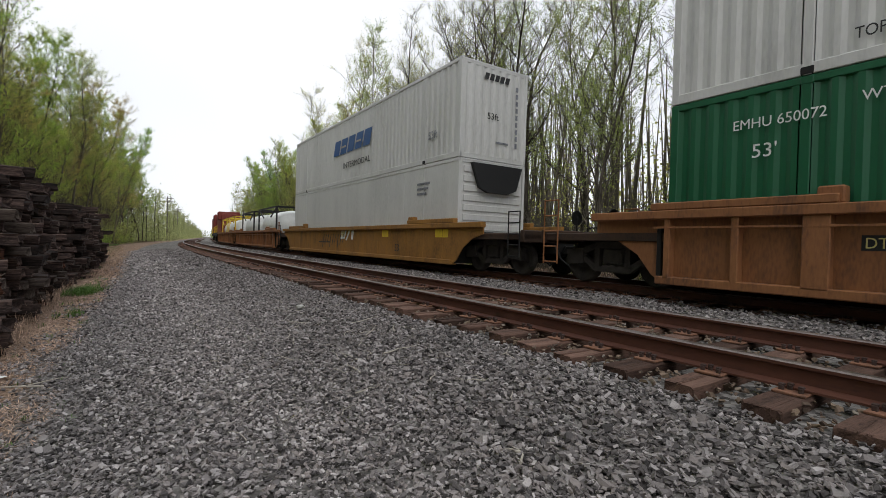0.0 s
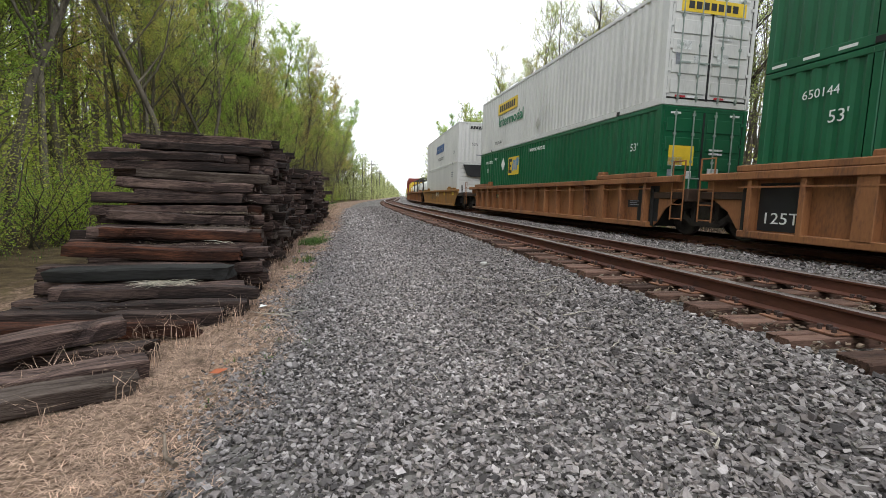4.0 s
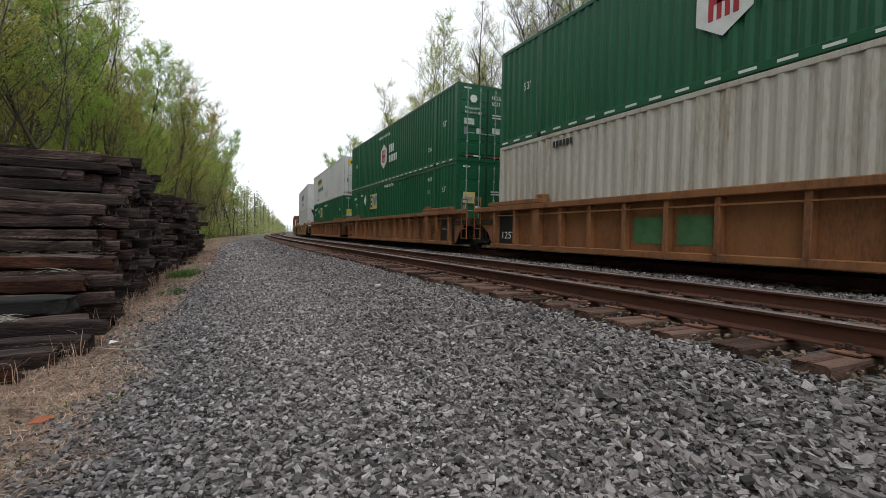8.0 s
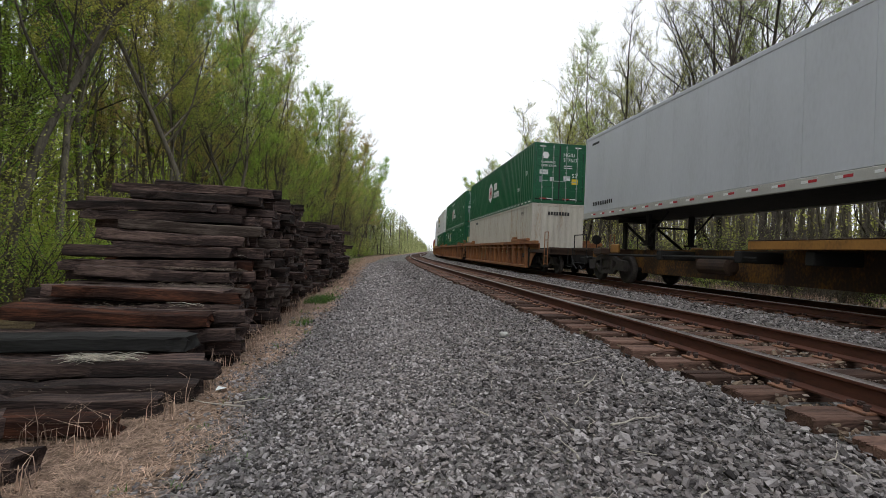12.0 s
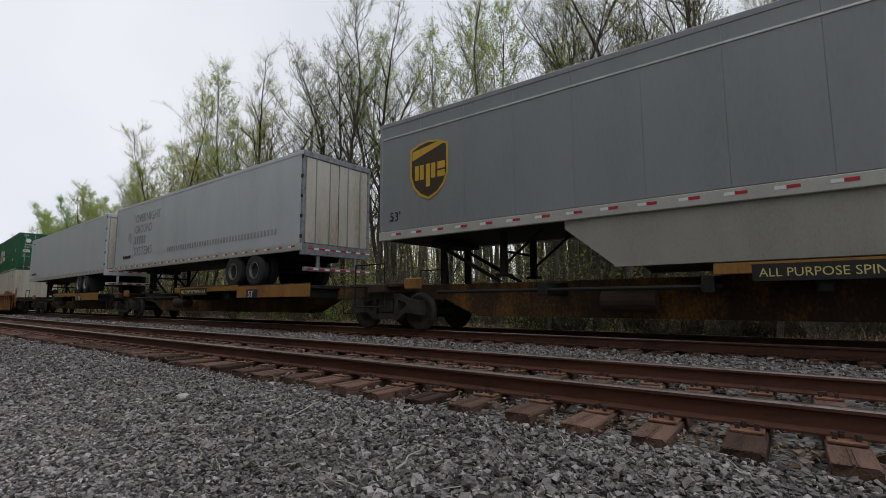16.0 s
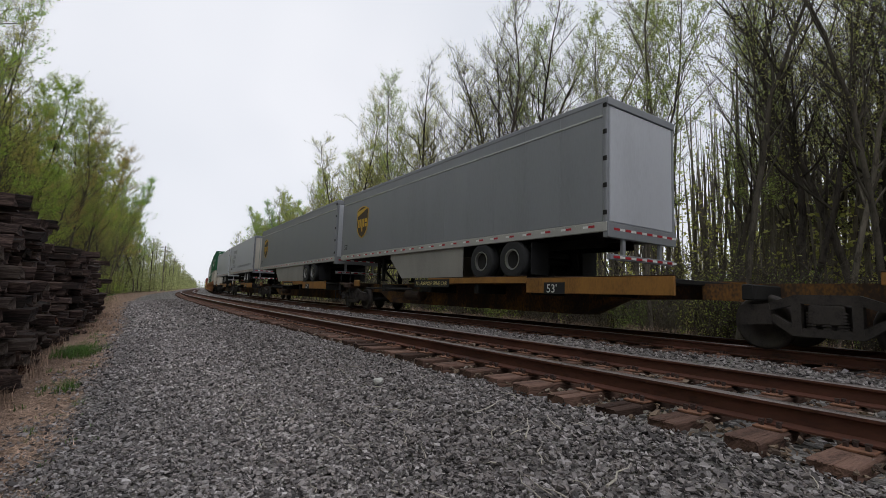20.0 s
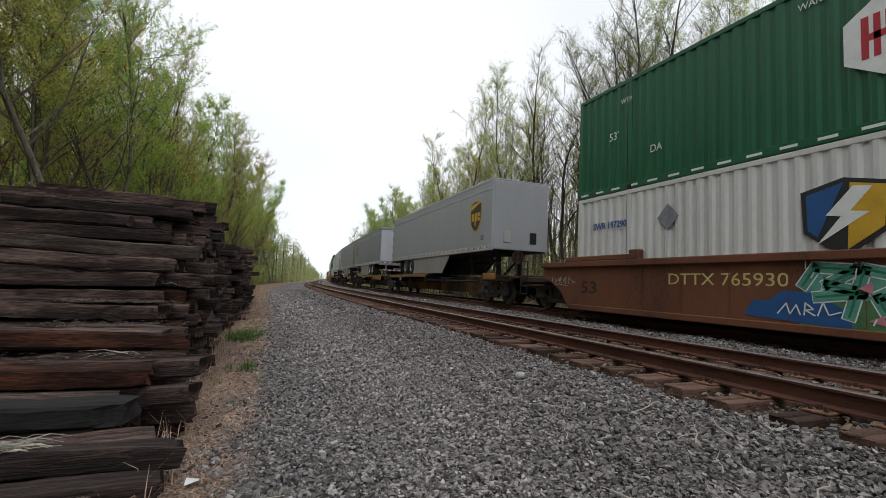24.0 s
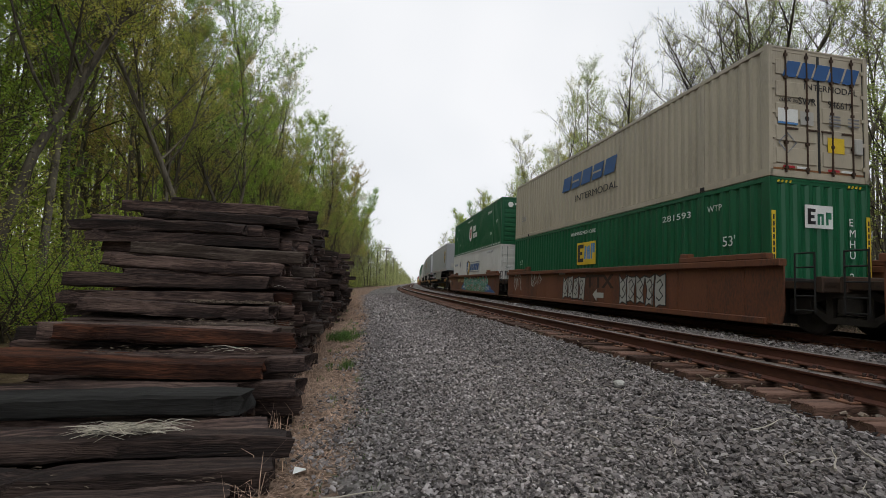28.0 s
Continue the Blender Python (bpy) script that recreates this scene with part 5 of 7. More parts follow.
def build_train():
    # yellow car with two pale containers
    c = build_well("faded yellow slab-sided well car with dark scrawls", M_YELLOW, 0, 11.0, 11.0, slab=True, top=1.52)
    decal("scrawl", [[(5.2 + k * 0.32, 0.5 + (k % 3) * 0.12), (5.26 + k * 0.32, 0.5 + (k % 3) * 0.12), (5.5 + k * 0.3, 1.1), (5.42 + k * 0.3, 1.1)] for k in range(9)] + [rect(4.7, 0.72, 1.6, 0.05)], M_INKBLACK, c, side(8.0, 0.1, -1.489), label="dark sprayed scrawl")
    decal("pale_scrawl", [[(0, 1.0), (0.5, 1.0), (0.7, 1.35), (0.1, 1.35)], [(0.6, 0.95), (0.75, 0.95), (1.1, 1.35), (0.95, 1.35)], [(1.2, 0.98), (1.4, 0.98), (1.5, 1.35), (1.25, 1.35)]], M_INKWHITE, c, side(0.5, 0.0, -1.489))
    for y, w in ((-7.2, 0.7), (0.4, 0.4), (-3.6, 0.5)):
        decal("yellow_patch", [rect(0, 1.05, w, 0.24)], M_INKYELLOW, c, side(y, 0.05, -1.489))
    lettering("53", 0.34, M_INKBLACK, c, side(-4.6, 0.62, -1.49))
    put(c, 15.37, 0)
    lo = build_container("smooth white container in the yellow well car", M_WHITE, "panel", smooth_side=True)
    decal("dark_hood", [[(-0.95, 2.78), (-0.66, 2.06), (-0.34, 1.93), (0.45, 1.93), (0.78, 2.06), (1.0, 2.78)][::-1]], M_BLACK, lo, rear(0.05, 0, -LONG / 2 - 0.01), 0.12, "black cooling unit hood")
    decal("small_print", [rect(0, 2.25 - k * 0.16, 0.8 - 0.1 * k, 0.07) for k in range(3)], M_INKGREY, lo, side(LONG / 2 - 13.8, 0, -1.304))
    up = build_container("white corrugated container with blue block lettering", M_WHITE, "plain")
    mark_swift(up, 6.0, 1.335, 4.1, 0.66, M_INKBLUE)
    lettering("INTERMODAL", 0.36, M_INKBLACK, up, side(LONG / 2 - 7.2, 0.66), width=2.8)
    lettering("53ft", 0.34, M_INKGREY, up, side(LONG / 2 - 14.4, 0.75))
    decal("blue_block_mark", bars(-0.45, 2.42, 1.0, 0.2, 5, 0.3), M_INKBLACK, up, rear(0, 0, -LONG / 2 + 0.012))
    lettering("53ft", 0.28, M_INKBLACK, up, rear(-0.3, 1.25, -LONG / 2 + 0.012))
    decal("end_column", [rect(0.82, 0.5 + k * 0.22, 0.09, 0.15) for k in range(9)] + [rect(0.05, 0.55, 0.5, 0.06)], M_INKGREY, up, rear(0, 0, -LONG / 2 + 0.012))
    stack(15.37, lo, up)

    # three linked brown cars
    for i, s in enumerate((-7.13, -26.24, -45.3)):
        c = build_well("rust-brown ribbed well car", M_BROWN, 15, 11.0 if i == 0 else 9.45, 11.0 if i == 2 else 9.45, True, i == 2, top=1.60)
        decal("black_panel", [rect(0, 0.48, 0.86, 0.9)], M_BLACK, c, side(7.84 if i else -7.5, 0.0, -1.382))
        if i:
            lettering("125T", 0.3, M_INKWHITE, c, side(7.76, 0.62, -1.387), width=0.7)
        if i:
            lettering("53", 0.42, M_INKBLACK, c, side(-6.1, 0.75, -1.382), width=0.55, bold=0.008)
        if i == 1:
            decal("dark_panel", [rect(0, 0.48, 0.66, 0.9)], M_BLACK, c, side(-7.05, 0.0, -1.382))
        else:
            decal("dark_patch", [rect(0, 0.82, 0.6, 0.2)], M_BLACK, c, side(-7.05, 0.0, -1.382))
        decal("small_print", [rect(0.1, 0.98 - 0.05 * k, 0.40 - 0.08 * (k % 2), 0.02) for k in range(3)], M_INKGREY, c, side(-7.05, 0.0, -1.386))
        y = -2.95 if i == 2 else 5.4
        for word, start, wide in (("DTTX", y, 0.46 if i < 2 else 0.7), ("785781" if i != 1 else "785782", y - (0.68 if i < 2 else 0.95), 0.72)):
            decal("number_band", [rect(0, 0.98, wide + 0.06, 0.2)], M_BLACK, c, side(start, 0.0, -1.382))
            lettering(word, 0.2, M_INKPALE, c, side(start - 0.03, 1.01, -1.386), width=wide)
        if i == 2:
            for y in (2.62, 1.58):
                decal("green_patch", [rect(0, 0.6, 0.72, 0.55)], M_INKGRASS, c, side(y, 0.0, -1.381), label="green paint patch")
        put(c, s, 0)
    lo = build_container("green corrugated container with a yellow sign", M_GREEN)
    mark_emp(lo, 4.8)
    mark_53(lo, M_INKWHITE, 0.3, (1.30, 14.9), 1.82)
    lettering("WARNING HIGH CUBE", 0.2, M_INKWHITE, lo, side(LONG / 2 - 7.45, 2.45), width=1.6)
    lettering("EMHU 650072", 0.22, M_INKWHITE, lo, side(LONG / 2 - 1.02, 2.28), width=1.2)
    decal("diamond_mark", [[(4.0, 1.80), (4.28, 2.13), (4.0, 2.46), (3.72, 2.13)]], M_INKWHITE, lo, side(LONG / 2, 0.0))
    lettering("WTP", 0.2, M_INKWHITE, lo, side(LONG / 2 - 2.6, 2.4))
    decal("yellow_sign", [rect(-1.0, 1.4, 0.75, 0.5)], M_INKYELLOW, lo, rear(0, 0, -LONG / 2 + 0.008))
    up = build_container("pale grey corrugated container with a yellow strip sign", M_WHITE)
    decal("yellow_sign", [rect(0, 1.78, 2.8, 0.55)], M_INKYELLOW, up, side(LONG / 2 - 2.9, 0, -1.306))
    decal("black_block_mark", bars(0.25, 1.9, 2.3, 0.32, 8), M_INKBLACK, up, side(LONG / 2 - 2.9, 0, -1.310))
    lettering("Intermodal", 0.66, M_INKGREEN, up, side(LONG / 2 - 3.03, 1.18), width=3.4, bold=0.012)
    lettering("TOP LIFT ONLY", 0.22, M_INKBLACK, up, side(LONG / 2 - 2.5, 0.32), width=1.2)
    decal("diamond_outline", [[(8.2, 0.42), (8.44, 0.66), (8.2, 0.90), (7.96, 0.66)]], M_SKIRT, up, side(LONG / 2, 0.0))
    decal("yellow_sign", [rect(-0.95, 2.3, 1.9, 0.34)], M_INKYELLOW, up, rear(0, 0, -LONG / 2 + 0.006))
    decal("black_block_mark", bars(-0.75, 2.38, 1.5, 0.18, 7), M_INKBLACK, up, rear(0, 0, -LONG / 2 + 0.002))
    stack(-7.13, lo, up)

    lo = build_container("green corrugated container with a faded yellow sign", M_GREEN)
    mark_emp(lo, 4.6, True)
    mark_53(lo, M_INKWHITE, 0.3, (1.30, 14.9), 1.82)
    lettering("WARNING HIGH CUBE", 0.2, M_INKWHITE, lo, side(LONG / 2 - 7.3, 2.6), width=1.6)
    lettering("650144", 0.22, M_INKWHITE, lo, side(LONG / 2 - 0.8, 2.28))
    lettering("WTP", 0.2, M_INKWHITE, lo, side(LONG / 2 - 2.5, 2.4))
    lettering("WTP", 0.22, M_INKWHITE, lo, side(LONG / 2 - 13.44, 2.36))
    lettering("53", 0.22, M_INKWHITE, lo, side(LONG / 2 - 13.44, 1.85))
    decal("diamond_mark", [[(3.5, 1.80), (3.78, 2.13), (3.5, 2.46), (3.22, 2.13)]], M_INKWHITE, lo, side(LONG / 2, 0.0))
    decal("yellow_sign", [rect(-0.98, 1.35, 0.5, 0.42)], M_INKPALE, lo, rear(0, 0, -LONG / 2 + 0.008))
    up = build_container("green corrugated container with a white six-sided sign", M_GREEN, tape=True)
    mark_hub(up, 6.6, 1.4)
    mark_53(up, M_INKWHITE, 0.3, (1.2, 14.9), 1.45)
    lettering("WARNING HIGH CUBE", 0.2, M_INKWHITE, up, side(LONG / 2 - 6.2, 2.4), width=2.0)
    lettering("DA", 0.26, M_INKWHITE, up, side(LONG / 2 - 13.45, 0.68))
    decal("six_sided_sign", [disc(-0.62, 2.35, 0.16, 6)], M_INKWHITE, up, rear(0, 0, -LONG / 2 + 0.006))
    lettering("HGIU", 0.2, M_INKWHITE, up, rear(0.16, 2.42, -LONG / 2 + 0.006))
    lettering("652138", 0.2, M_INKWHITE, up, rear(0.16, 2.2, -LONG / 2 + 0.006))
    lettering("53'", 0.24, M_INKWHITE, up, rear(0.62, 1.5, -LONG / 2 + 0.006))
    lettering("WARNING", 0.14, M_INKWHITE, up, rear(-0.98, 1.94, -LONG / 2 + 0.006))
    lettering("HIGH CUBE", 0.14, M_INKWHITE, up, rear(-0.98, 1.78, -LONG / 2 + 0.006))
    decal("yellow_placard", [rect(0.62, 1.2, 0.3, 0.26)], M_INKYELLOW, up, rear(0, 0, -LONG / 2 + 0.004))
    stack(-26.24, lo, up)

    lo = build_container("rust-streaked white corrugated container", M_DIRTYWHITE, "plain", post=M_DIRTYWHITE)
    lettering("WTP", 0.24, M_INKBLACK, lo, side(LONG / 2 - 14.36, 2.4))
    decal("small_print", bars(0, 2.5, 0.8, 0.16, 6), M_INKBLACK, lo, side(LONG / 2 - 2.6, 0))
    decal("number_bar", bars(-0.5, 2.35, 1.1, 0.16, 8), M_INKBLACK, lo, rear(0, 0, -LONG / 2 + 0.014))
    up = build_container("green corrugated container with a white six-sided sign", M_GREEN, tape=True)
    mark_hub(up, 6.6, 1.48)
    mark_53(up, M_INKWHITE, 0.3, (1.2, 14.9), 1.45)
    lettering("DA", 0.26, M_INKWHITE, up, side(LONG / 2 - 13.55, 0.8))
    lettering("HGIU", 0.24, M_INKWHITE, up, rear(0.16, 2.28, -LONG / 2 + 0.006))
    lettering("517617", 0.24, M_INKWHITE, up, rear(0.16, 2.03, -LONG / 2 + 0.006))
    lettering("53'", 0.26, M_INKWHITE, up, rear(0.62, 1.28, -LONG / 2 + 0.006))
    decal("six_sided_sign", [disc(-0.72, 2.3, 0.18, 6)], M_INKWHITE, up, rear(0, 0, -LONG / 2 + 0.006))
    decal("yellow_placard", [rect(0.62, 0.95, 0.3, 0.26)], M_INKYELLOW, up, rear(0, 0, -LONG / 2 + 0.004))
    lettering("WARNING", 0.15, M_INKWHITE, up, rear(-0.95, 1.92, -LONG / 2 + 0.006))
    lettering("HIGH CUBE", 0.15, M_INKWHITE, up, rear(-0.95, 1.75, -LONG / 2 + 0.006))
    stack(-45.3, lo, up)

    # linked spine cars with trailers
    spans = [("white box trailer with red and white edge tape", M_TRAILER, -66.9, 16.1, 1), ("white box trailer with faded grey lettering", M_TRAILER, -83.3, 14.3, 1),
             ("grey box trailer with a brown and gold shield", M_GREY, -101.4, 15.9, 1), ("grey box trailer with a brown and gold shield", M_GREY, -117.2, 14.2, 1),
             ("grey box trailer, colour brightened for exposure, with a shield near its nose, facing back", M_GREY_BRIGHTENED, -136.65, 15.6, -1)]
    for i, (label, paint, s, length, nose) in enumerate(spans):
        t = build_trailer(label, paint, length, nose, axle=(2.95, 2.4, 3.2, 2.85, 3.45)[i], skirt=paint in GREYS, corner=None if paint is M_TRAILER and i == 0 else (M_INKGREY if paint is M_TRAILER else paint))
        h = length / 2
        if paint in GREYS:
            mark_shield(t, 4.95 if i == 3 else nose * (h - 1.55))
            lettering("53'", 0.3, M_INKBLACK, t, side(h - 0.35 if nose > 0 else -h + 1.0, 2.75, -1.303))
        elif i == 0:
            decal("number_bar", bars(0, 0, 1.35, 0.13, 11, gap=0.4), M_INKBLACK, t, side(h - 0.7, 2.72, -1.302))
            decal("vent", [rect(0, 0, 0.5, 0.08)], M_INKBLACK, t, side(h - 0.5, 4.85, -1.302))
        else:
            for k, (word, w) in enumerate((("OVERNIGHT", 2.5), ("GROUND", 1.75), ("", 1.2), ("SYSTEMS", 1.85))):
                if word:
                    lettering(word, 0.5, M_FADED, t, side(4.85, 4.33 - k * 0.477, -1.302), "faded_lettering", w, 0.006)
                else:
                    decal("faded_word", bars(0, 0, w, 0.34, 5), M_FADED, t, side(4.85, 4.33 - k * 0.477, -1.302))
            decal("faded_rule", [rect(0, 2.75, 0.03, 1.95)], M_FADED, t, side(4.95, 0, -1.302))
            decal("faded_device", [disc(0, 0, 0.2, 10), rect(0.05, -0.3, 0.2, 0.18)], M_SKIRT, t, side(5.4, 3.75, -1.302))
            decal("number_bar", bars(0, 0, 0.9, 0.13, 9), M_INKBLACK, t, side(6.07, 2.8, -1.302))
            decal("faded_line", bars(0, 0, 7.5, 0.18, 40, gap=0.4), M_FADED, t, side(1.5, 2.85, -1.302))
        put(t, s, 0)
    # cars under the trailers
    joints = [-57.6, -75.7, -92.1, -109.7, -125.6, -146.3]
    for i in range(5):
        a, b = joints[i], joints[i + 1]
        length = a - b - 0.25
        h, flip = length / 2, i == 4
        trucks = [h - 2.0, -h + 2.1] if flip else [h - (2.4 if i == 0 else 1.2)]
        c = build_spine("dark skeleton spine car with faded yellow wheel platforms", length, trucks, flip, -0.3 if i == 3 else 2.8 if flip else 1.0)
        if i in (0, 4):
            coupler(c, h, 1)
        if i in (1, 2, 3):
            decal("dark_band", [rect(0, 0, 2.0, 0.24)], M_BLACK, c, side(-h + 8.6, 1.11, -1.413))
            lettering("ALL PURPOSE SPINE CAR", 0.17, M_INKPALE, c, side(-h + 8.52, 1.17, -1.417), width=1.8)
        put(c, (a + b) / 2, 0, 180.0 if flip else 0.0)

    # red-brown slab-sided cars
    for i, s in enumerate((-157.87, -176.74, -195.6)):
        c = build_well("red-brown slab-sided well car with sprayed lettering", M_REDBROWN, 0, 11.0 if i == 0 else 9.3, 9.3, True, False, slab=True, top=1.66)
        if i == 0:
            rnd = random.Random(8)
            tag = [[(x * 0.72 - 0.02, y * 0.9 + 0.1) for x, y in p] for p in wild_letters(rnd, 8, 0.15, 1.03, 1.28)] + [[(0.1, 1.0), (0.3, 1.02), (0.6, 0.99), (0.75, 0.98)], [(0.8, 1.2), (0.95, 1.13), (1.1, 1.08), (0.98, 1.08)]]
            decal("white_tag", [q for p in tag for q in stroke(p, 0.016)], M_SKIRT, c, side(9.02, 0.0, -1.489), label="thin pale sprayed tag")
            lettering("53", 0.44, M_RUSTDARK, c, side(7.68, 0.80, -1.49), width=0.66, bold=0.012)
            lettering("DTTX 765930", 0.34, M_INKPALE, c, side(4.7, 1.08, -1.49), width=2.5)
            field = [(0.1, 0.44), (7.7, 0.42), (8.0, 0.62), (7.9, 0.84), (7.2, 0.92), (6.2, 0.84), (5.1, 0.98), (4.0, 0.86), (2.9, 0.98), (1.6, 0.86), (0.6, 0.96), (0.15, 0.8)]
            decal("green_spray_field", [field], M_INKGRASS, c, side(2.1, 0.0, -1.489), label="green sprayed field of a graffiti piece")
            top = [(8.1 - 0.3 * k, 1.42 - 0.16 * (k % 3 == 0) - 0.08 * (k % 4 == 1)) for k in range(27)]
            decal("teal_spray_field", [[(0.1, 0.86), (7.9, 0.84)] + top], M_INKTEAL, c, side(2.1, 0.0, -1.4883))
            lines = wild_letters(rnd, 10, 0.8, 0.55, 1.45)
            lines[0] = [(0.15, 1.1), (0.35, 1.4), (0.9, 1.35), (0.5, 1.12), (1.0, 1.0), (0.35, 0.92)]
            for name, mat, w, x in (("pale_spray_outline", M_INKWHITE, 0.20, -1.4915), ("teal_spray_letters", M_INKTEAL, 0.16, -1.494), ("dark_spray_core", M_INKGREEN, 0.035, -1.4965)):
                decal(name, [q for p in lines for q in stroke(p, w)], mat, c, side(2.1, 0.0, x))
            decal("pink_spray_mark", [[(x, y), (x + rnd.uniform(0.08, 0.3), y + rnd.uniform(-0.1, 0.05)), (x + rnd.uniform(0.05, 0.2), y + rnd.uniform(0.06, 0.16))] for x, y in [(rnd.uniform(0.2, 8.0), rnd.uniform(0.55, 1.4)) for _ in range(26)]], M_INKPINK, c, side(2.1, 0.0, -1.498))
            decal("pale_spray_drip", [q for x, y in [(rnd.uniform(0.2, 8.0), rnd.uniform(0.5, 1.4)) for _ in range(20)] for q in stroke([(x, y), (x + rnd.uniform(-0.1, 0.1), y + rnd.uniform(0.06, 0.2))], 0.02)], M_INKWHITE, c, side(2.1, 0.0, -1.4995))
            for x in (2.1, 5.1):
                decal("orange_patch", [rect(x, 1.36, 0.28, 0.1)], M_GOLD, c, side(2.1, 0.0, -1.5))
            decal("blue_spray_cloud", [[(0.0, 0.55), (1.7, 0.44), (1.65, 0.7), (1.2, 0.98), (0.7, 1.02), (0.45, 0.84), (0.15, 0.82)]], M_INKBLUE, c, side(2.95, 0.0, -1.4905))
            decal("blue_spray_cloud", [[(0.0, 0.48), (2.6, 0.42), (2.3, 0.56), (1.7, 0.66), (1.3, 0.88), (0.9, 0.9), (0.7, 0.98), (0.25, 0.96), (0.05, 0.74)]], M_INKBLUE, c, side(-5.2, 0.0, -1.4905))
            for y in (2.35, -5.55):
                decal("white_tag", [q for p in ([(0, 0.62), (0.14, 0.8), (0.2, 0.62), (0.3, 0.78), (0.36, 0.62)], [(0.42, 0.62), (0.44, 0.82), (0.56, 0.72), (0.44, 0.7), (0.58, 0.62)], [(0.62, 0.62), (0.7, 0.84), (0.78, 0.64), (0.95, 0.7)]) for q in stroke(p, 0.022)], M_INKWHITE, c, side(y, 0.0, -1.4985))
        elif i == 1:
            rnd = random.Random(3)
            arch = [[(0, 1.0), (0.02, 1.35), (0.2, 1.52), (0.4, 1.46), (0.5, 1.15), (0.6, 0.9)], [(0.5, 1.2), (0.62, 1.46), (0.82, 1.52), (1.0, 1.4), (1.02, 1.1), (0.98, 0.75)], [(0.12, 1.0), (0.16, 1.28), (0.3, 1.32), (0.44, 0.8)], [(0.7, 1.0), (0.72, 1.3), (0.86, 1.34), (1.1, 0.72)], [(0.0, 1.0), (0.2, 0.72), (0.34, 0.95)]]
            decal("pale_spray_outline", [q for p in arch for q in stroke(p, 0.04)], M_SKIRT, c, side(7.5, 0.0, -1.49), label="pale sprayed outline letters")
            scrawl = wild_letters(rnd, 5, 0.25, 1.0, 1.55) + wild_letters(rnd, 3, 0.16, 0.9, 1.1) + [[(0.0, 1.3), (0.35, 1.15), (0.0, 1.12)], [(1.0, 1.5), (1.3, 1.25), (1.05, 1.2)]]
            decal("pale_spray_outline", [q for p in scrawl for q in stroke(p, 0.022)], M_SKIRT, c, side(5.05, 0.0, -1.49), label="pale sprayed scrawl")
            decal("pale_print", bars(0, 1.46, 0.6, 0.08, 7), M_SKIRT, c, side(1.9, 0.0, -1.49))
            for x0, n in ((1.5, 4), (-2.64, 5)):
                polys = []
                for k in range(n):
                    x, j = k * 0.46, [rnd.uniform(-0.07, 0.07) for _ in range(12)]
                    polys.append([(x + j[0], 0.5 + j[1]), (x + 0.2, 0.55 + j[2]), (x + 0.45 + j[3], 0.5 + j[4]), (x + 0.42 + j[5], 0.9), (x + 0.47 + j[6], 1.36 + j[7]), (x + 0.22, 1.28 + j[8]), (x + j[9], 1.34 + j[10]), (x + 0.04 + j[11], 0.92)])
                decal("grey_spray_letters", polys, M_SKIRT, c, side(x0, 0.0, -1.489), label="pale grey sprayed letters")
                edge = [p + [p[0]] for p in polys]
                curls = [[(k * 0.46 + 0.1, 1.15), (k * 0.46 + 0.25, 1.25), (k * 0.46 + 0.36, 1.1), (k * 0.46 + 0.2, 0.95), (k * 0.46 + 0.36, 0.8), (k * 0.46 + 0.2, 0.66), (k * 0.46 + 0.08, 0.74)] for k in range(n)]
                decal("dark_spray_strokes", [q for p in edge + curls for q in stroke(p, 0.03)], M_INKBLACK, c, side(x0, 0.0, -1.4935))
            lettering("TTX", 0.62, M_RUSTDARK, c, side(-0.45, 0.98, -1.489), width=1.9, bold=0.02)
            decal("pale_arrow", [[(0.0, 0.72), (0.28, 0.92), (0.28, 0.8), (0.75, 0.8), (0.75, 0.62), (0.28, 0.62), (0.28, 0.5)]], M_SKIRT, c, side(-0.95, 0.0, -1.4925))
        put(c, s, 0)
    lo = build_container("white corrugated container with a blue and gold shield", M_WHITE)
    decal("shield_mark", fit_shield([(0, 2.3), (0.75, 2.5), (1.5, 2.3), (1.45, 1.4), (0.75, 0.85), (0.05, 1.4)][::-1]), M_INKBLACK, lo, side(LONG / 2 - 6.0, 0, -1.306))
    decal("gold_field", fit_shield([(0.85, 2.38), (1.4, 2.24), (1.36, 1.45), (0.8, 1.02)][::-1]), M_GOLD, lo, side(LONG / 2 - 6.0, 0, -1.310))
    decal("blue_field", fit_shield([(0.1, 2.22), (0.75, 2.4), (0.3, 1.3), (0.13, 1.45)][::-1]), M_INKBLUE, lo, side(LONG / 2 - 6.0, 0, -1.310))
    decal("white_bolt", fit_shield([(0.9, 2.3), (0.45, 1.75), (0.7, 1.7), (0.3, 1.15), (1.15, 1.75), (0.85, 1.8), (1.2, 2.25)]), M_INKWHITE, lo, side(LONG / 2 - 6.0, 0, -1.314))
    decal("grey_outline_mark", [[(-0.1, 1.34), (3.05, 1.34), (3.4, 2.1), (0.12, 2.1)]], M_INKGREY, lo, side(LONG / 2 - 7.4, 0, -1.303))
    decal("pale_field", [[(-0.02, 1.39), (3.0, 1.39), (3.3, 2.05), (0.17, 2.05)]], M_WHITE, lo, side(LONG / 2 - 7.4, 0, -1.3045))
    mark_swift(lo, 7.4, 1.46, 2.95, 0.5, M_INKBLUE, 0.35)
    lettering("STACK LIMIT 3 HIGH", 0.2, M_INKGREY, lo, side(LONG / 2 - 12.7, 2.5), width=1.5)
    lettering("SWR 197290", 0.24, M_INKBLUE, lo, side(7.41, 1.98), width=1.25, bold=0.006)
    decal("diamond_mark", [[(3.2, 1.75), (3.5, 2.06), (3.2, 2.37), (2.9, 2.06)]], M_INKGREY, lo, side(LONG / 2, 0))
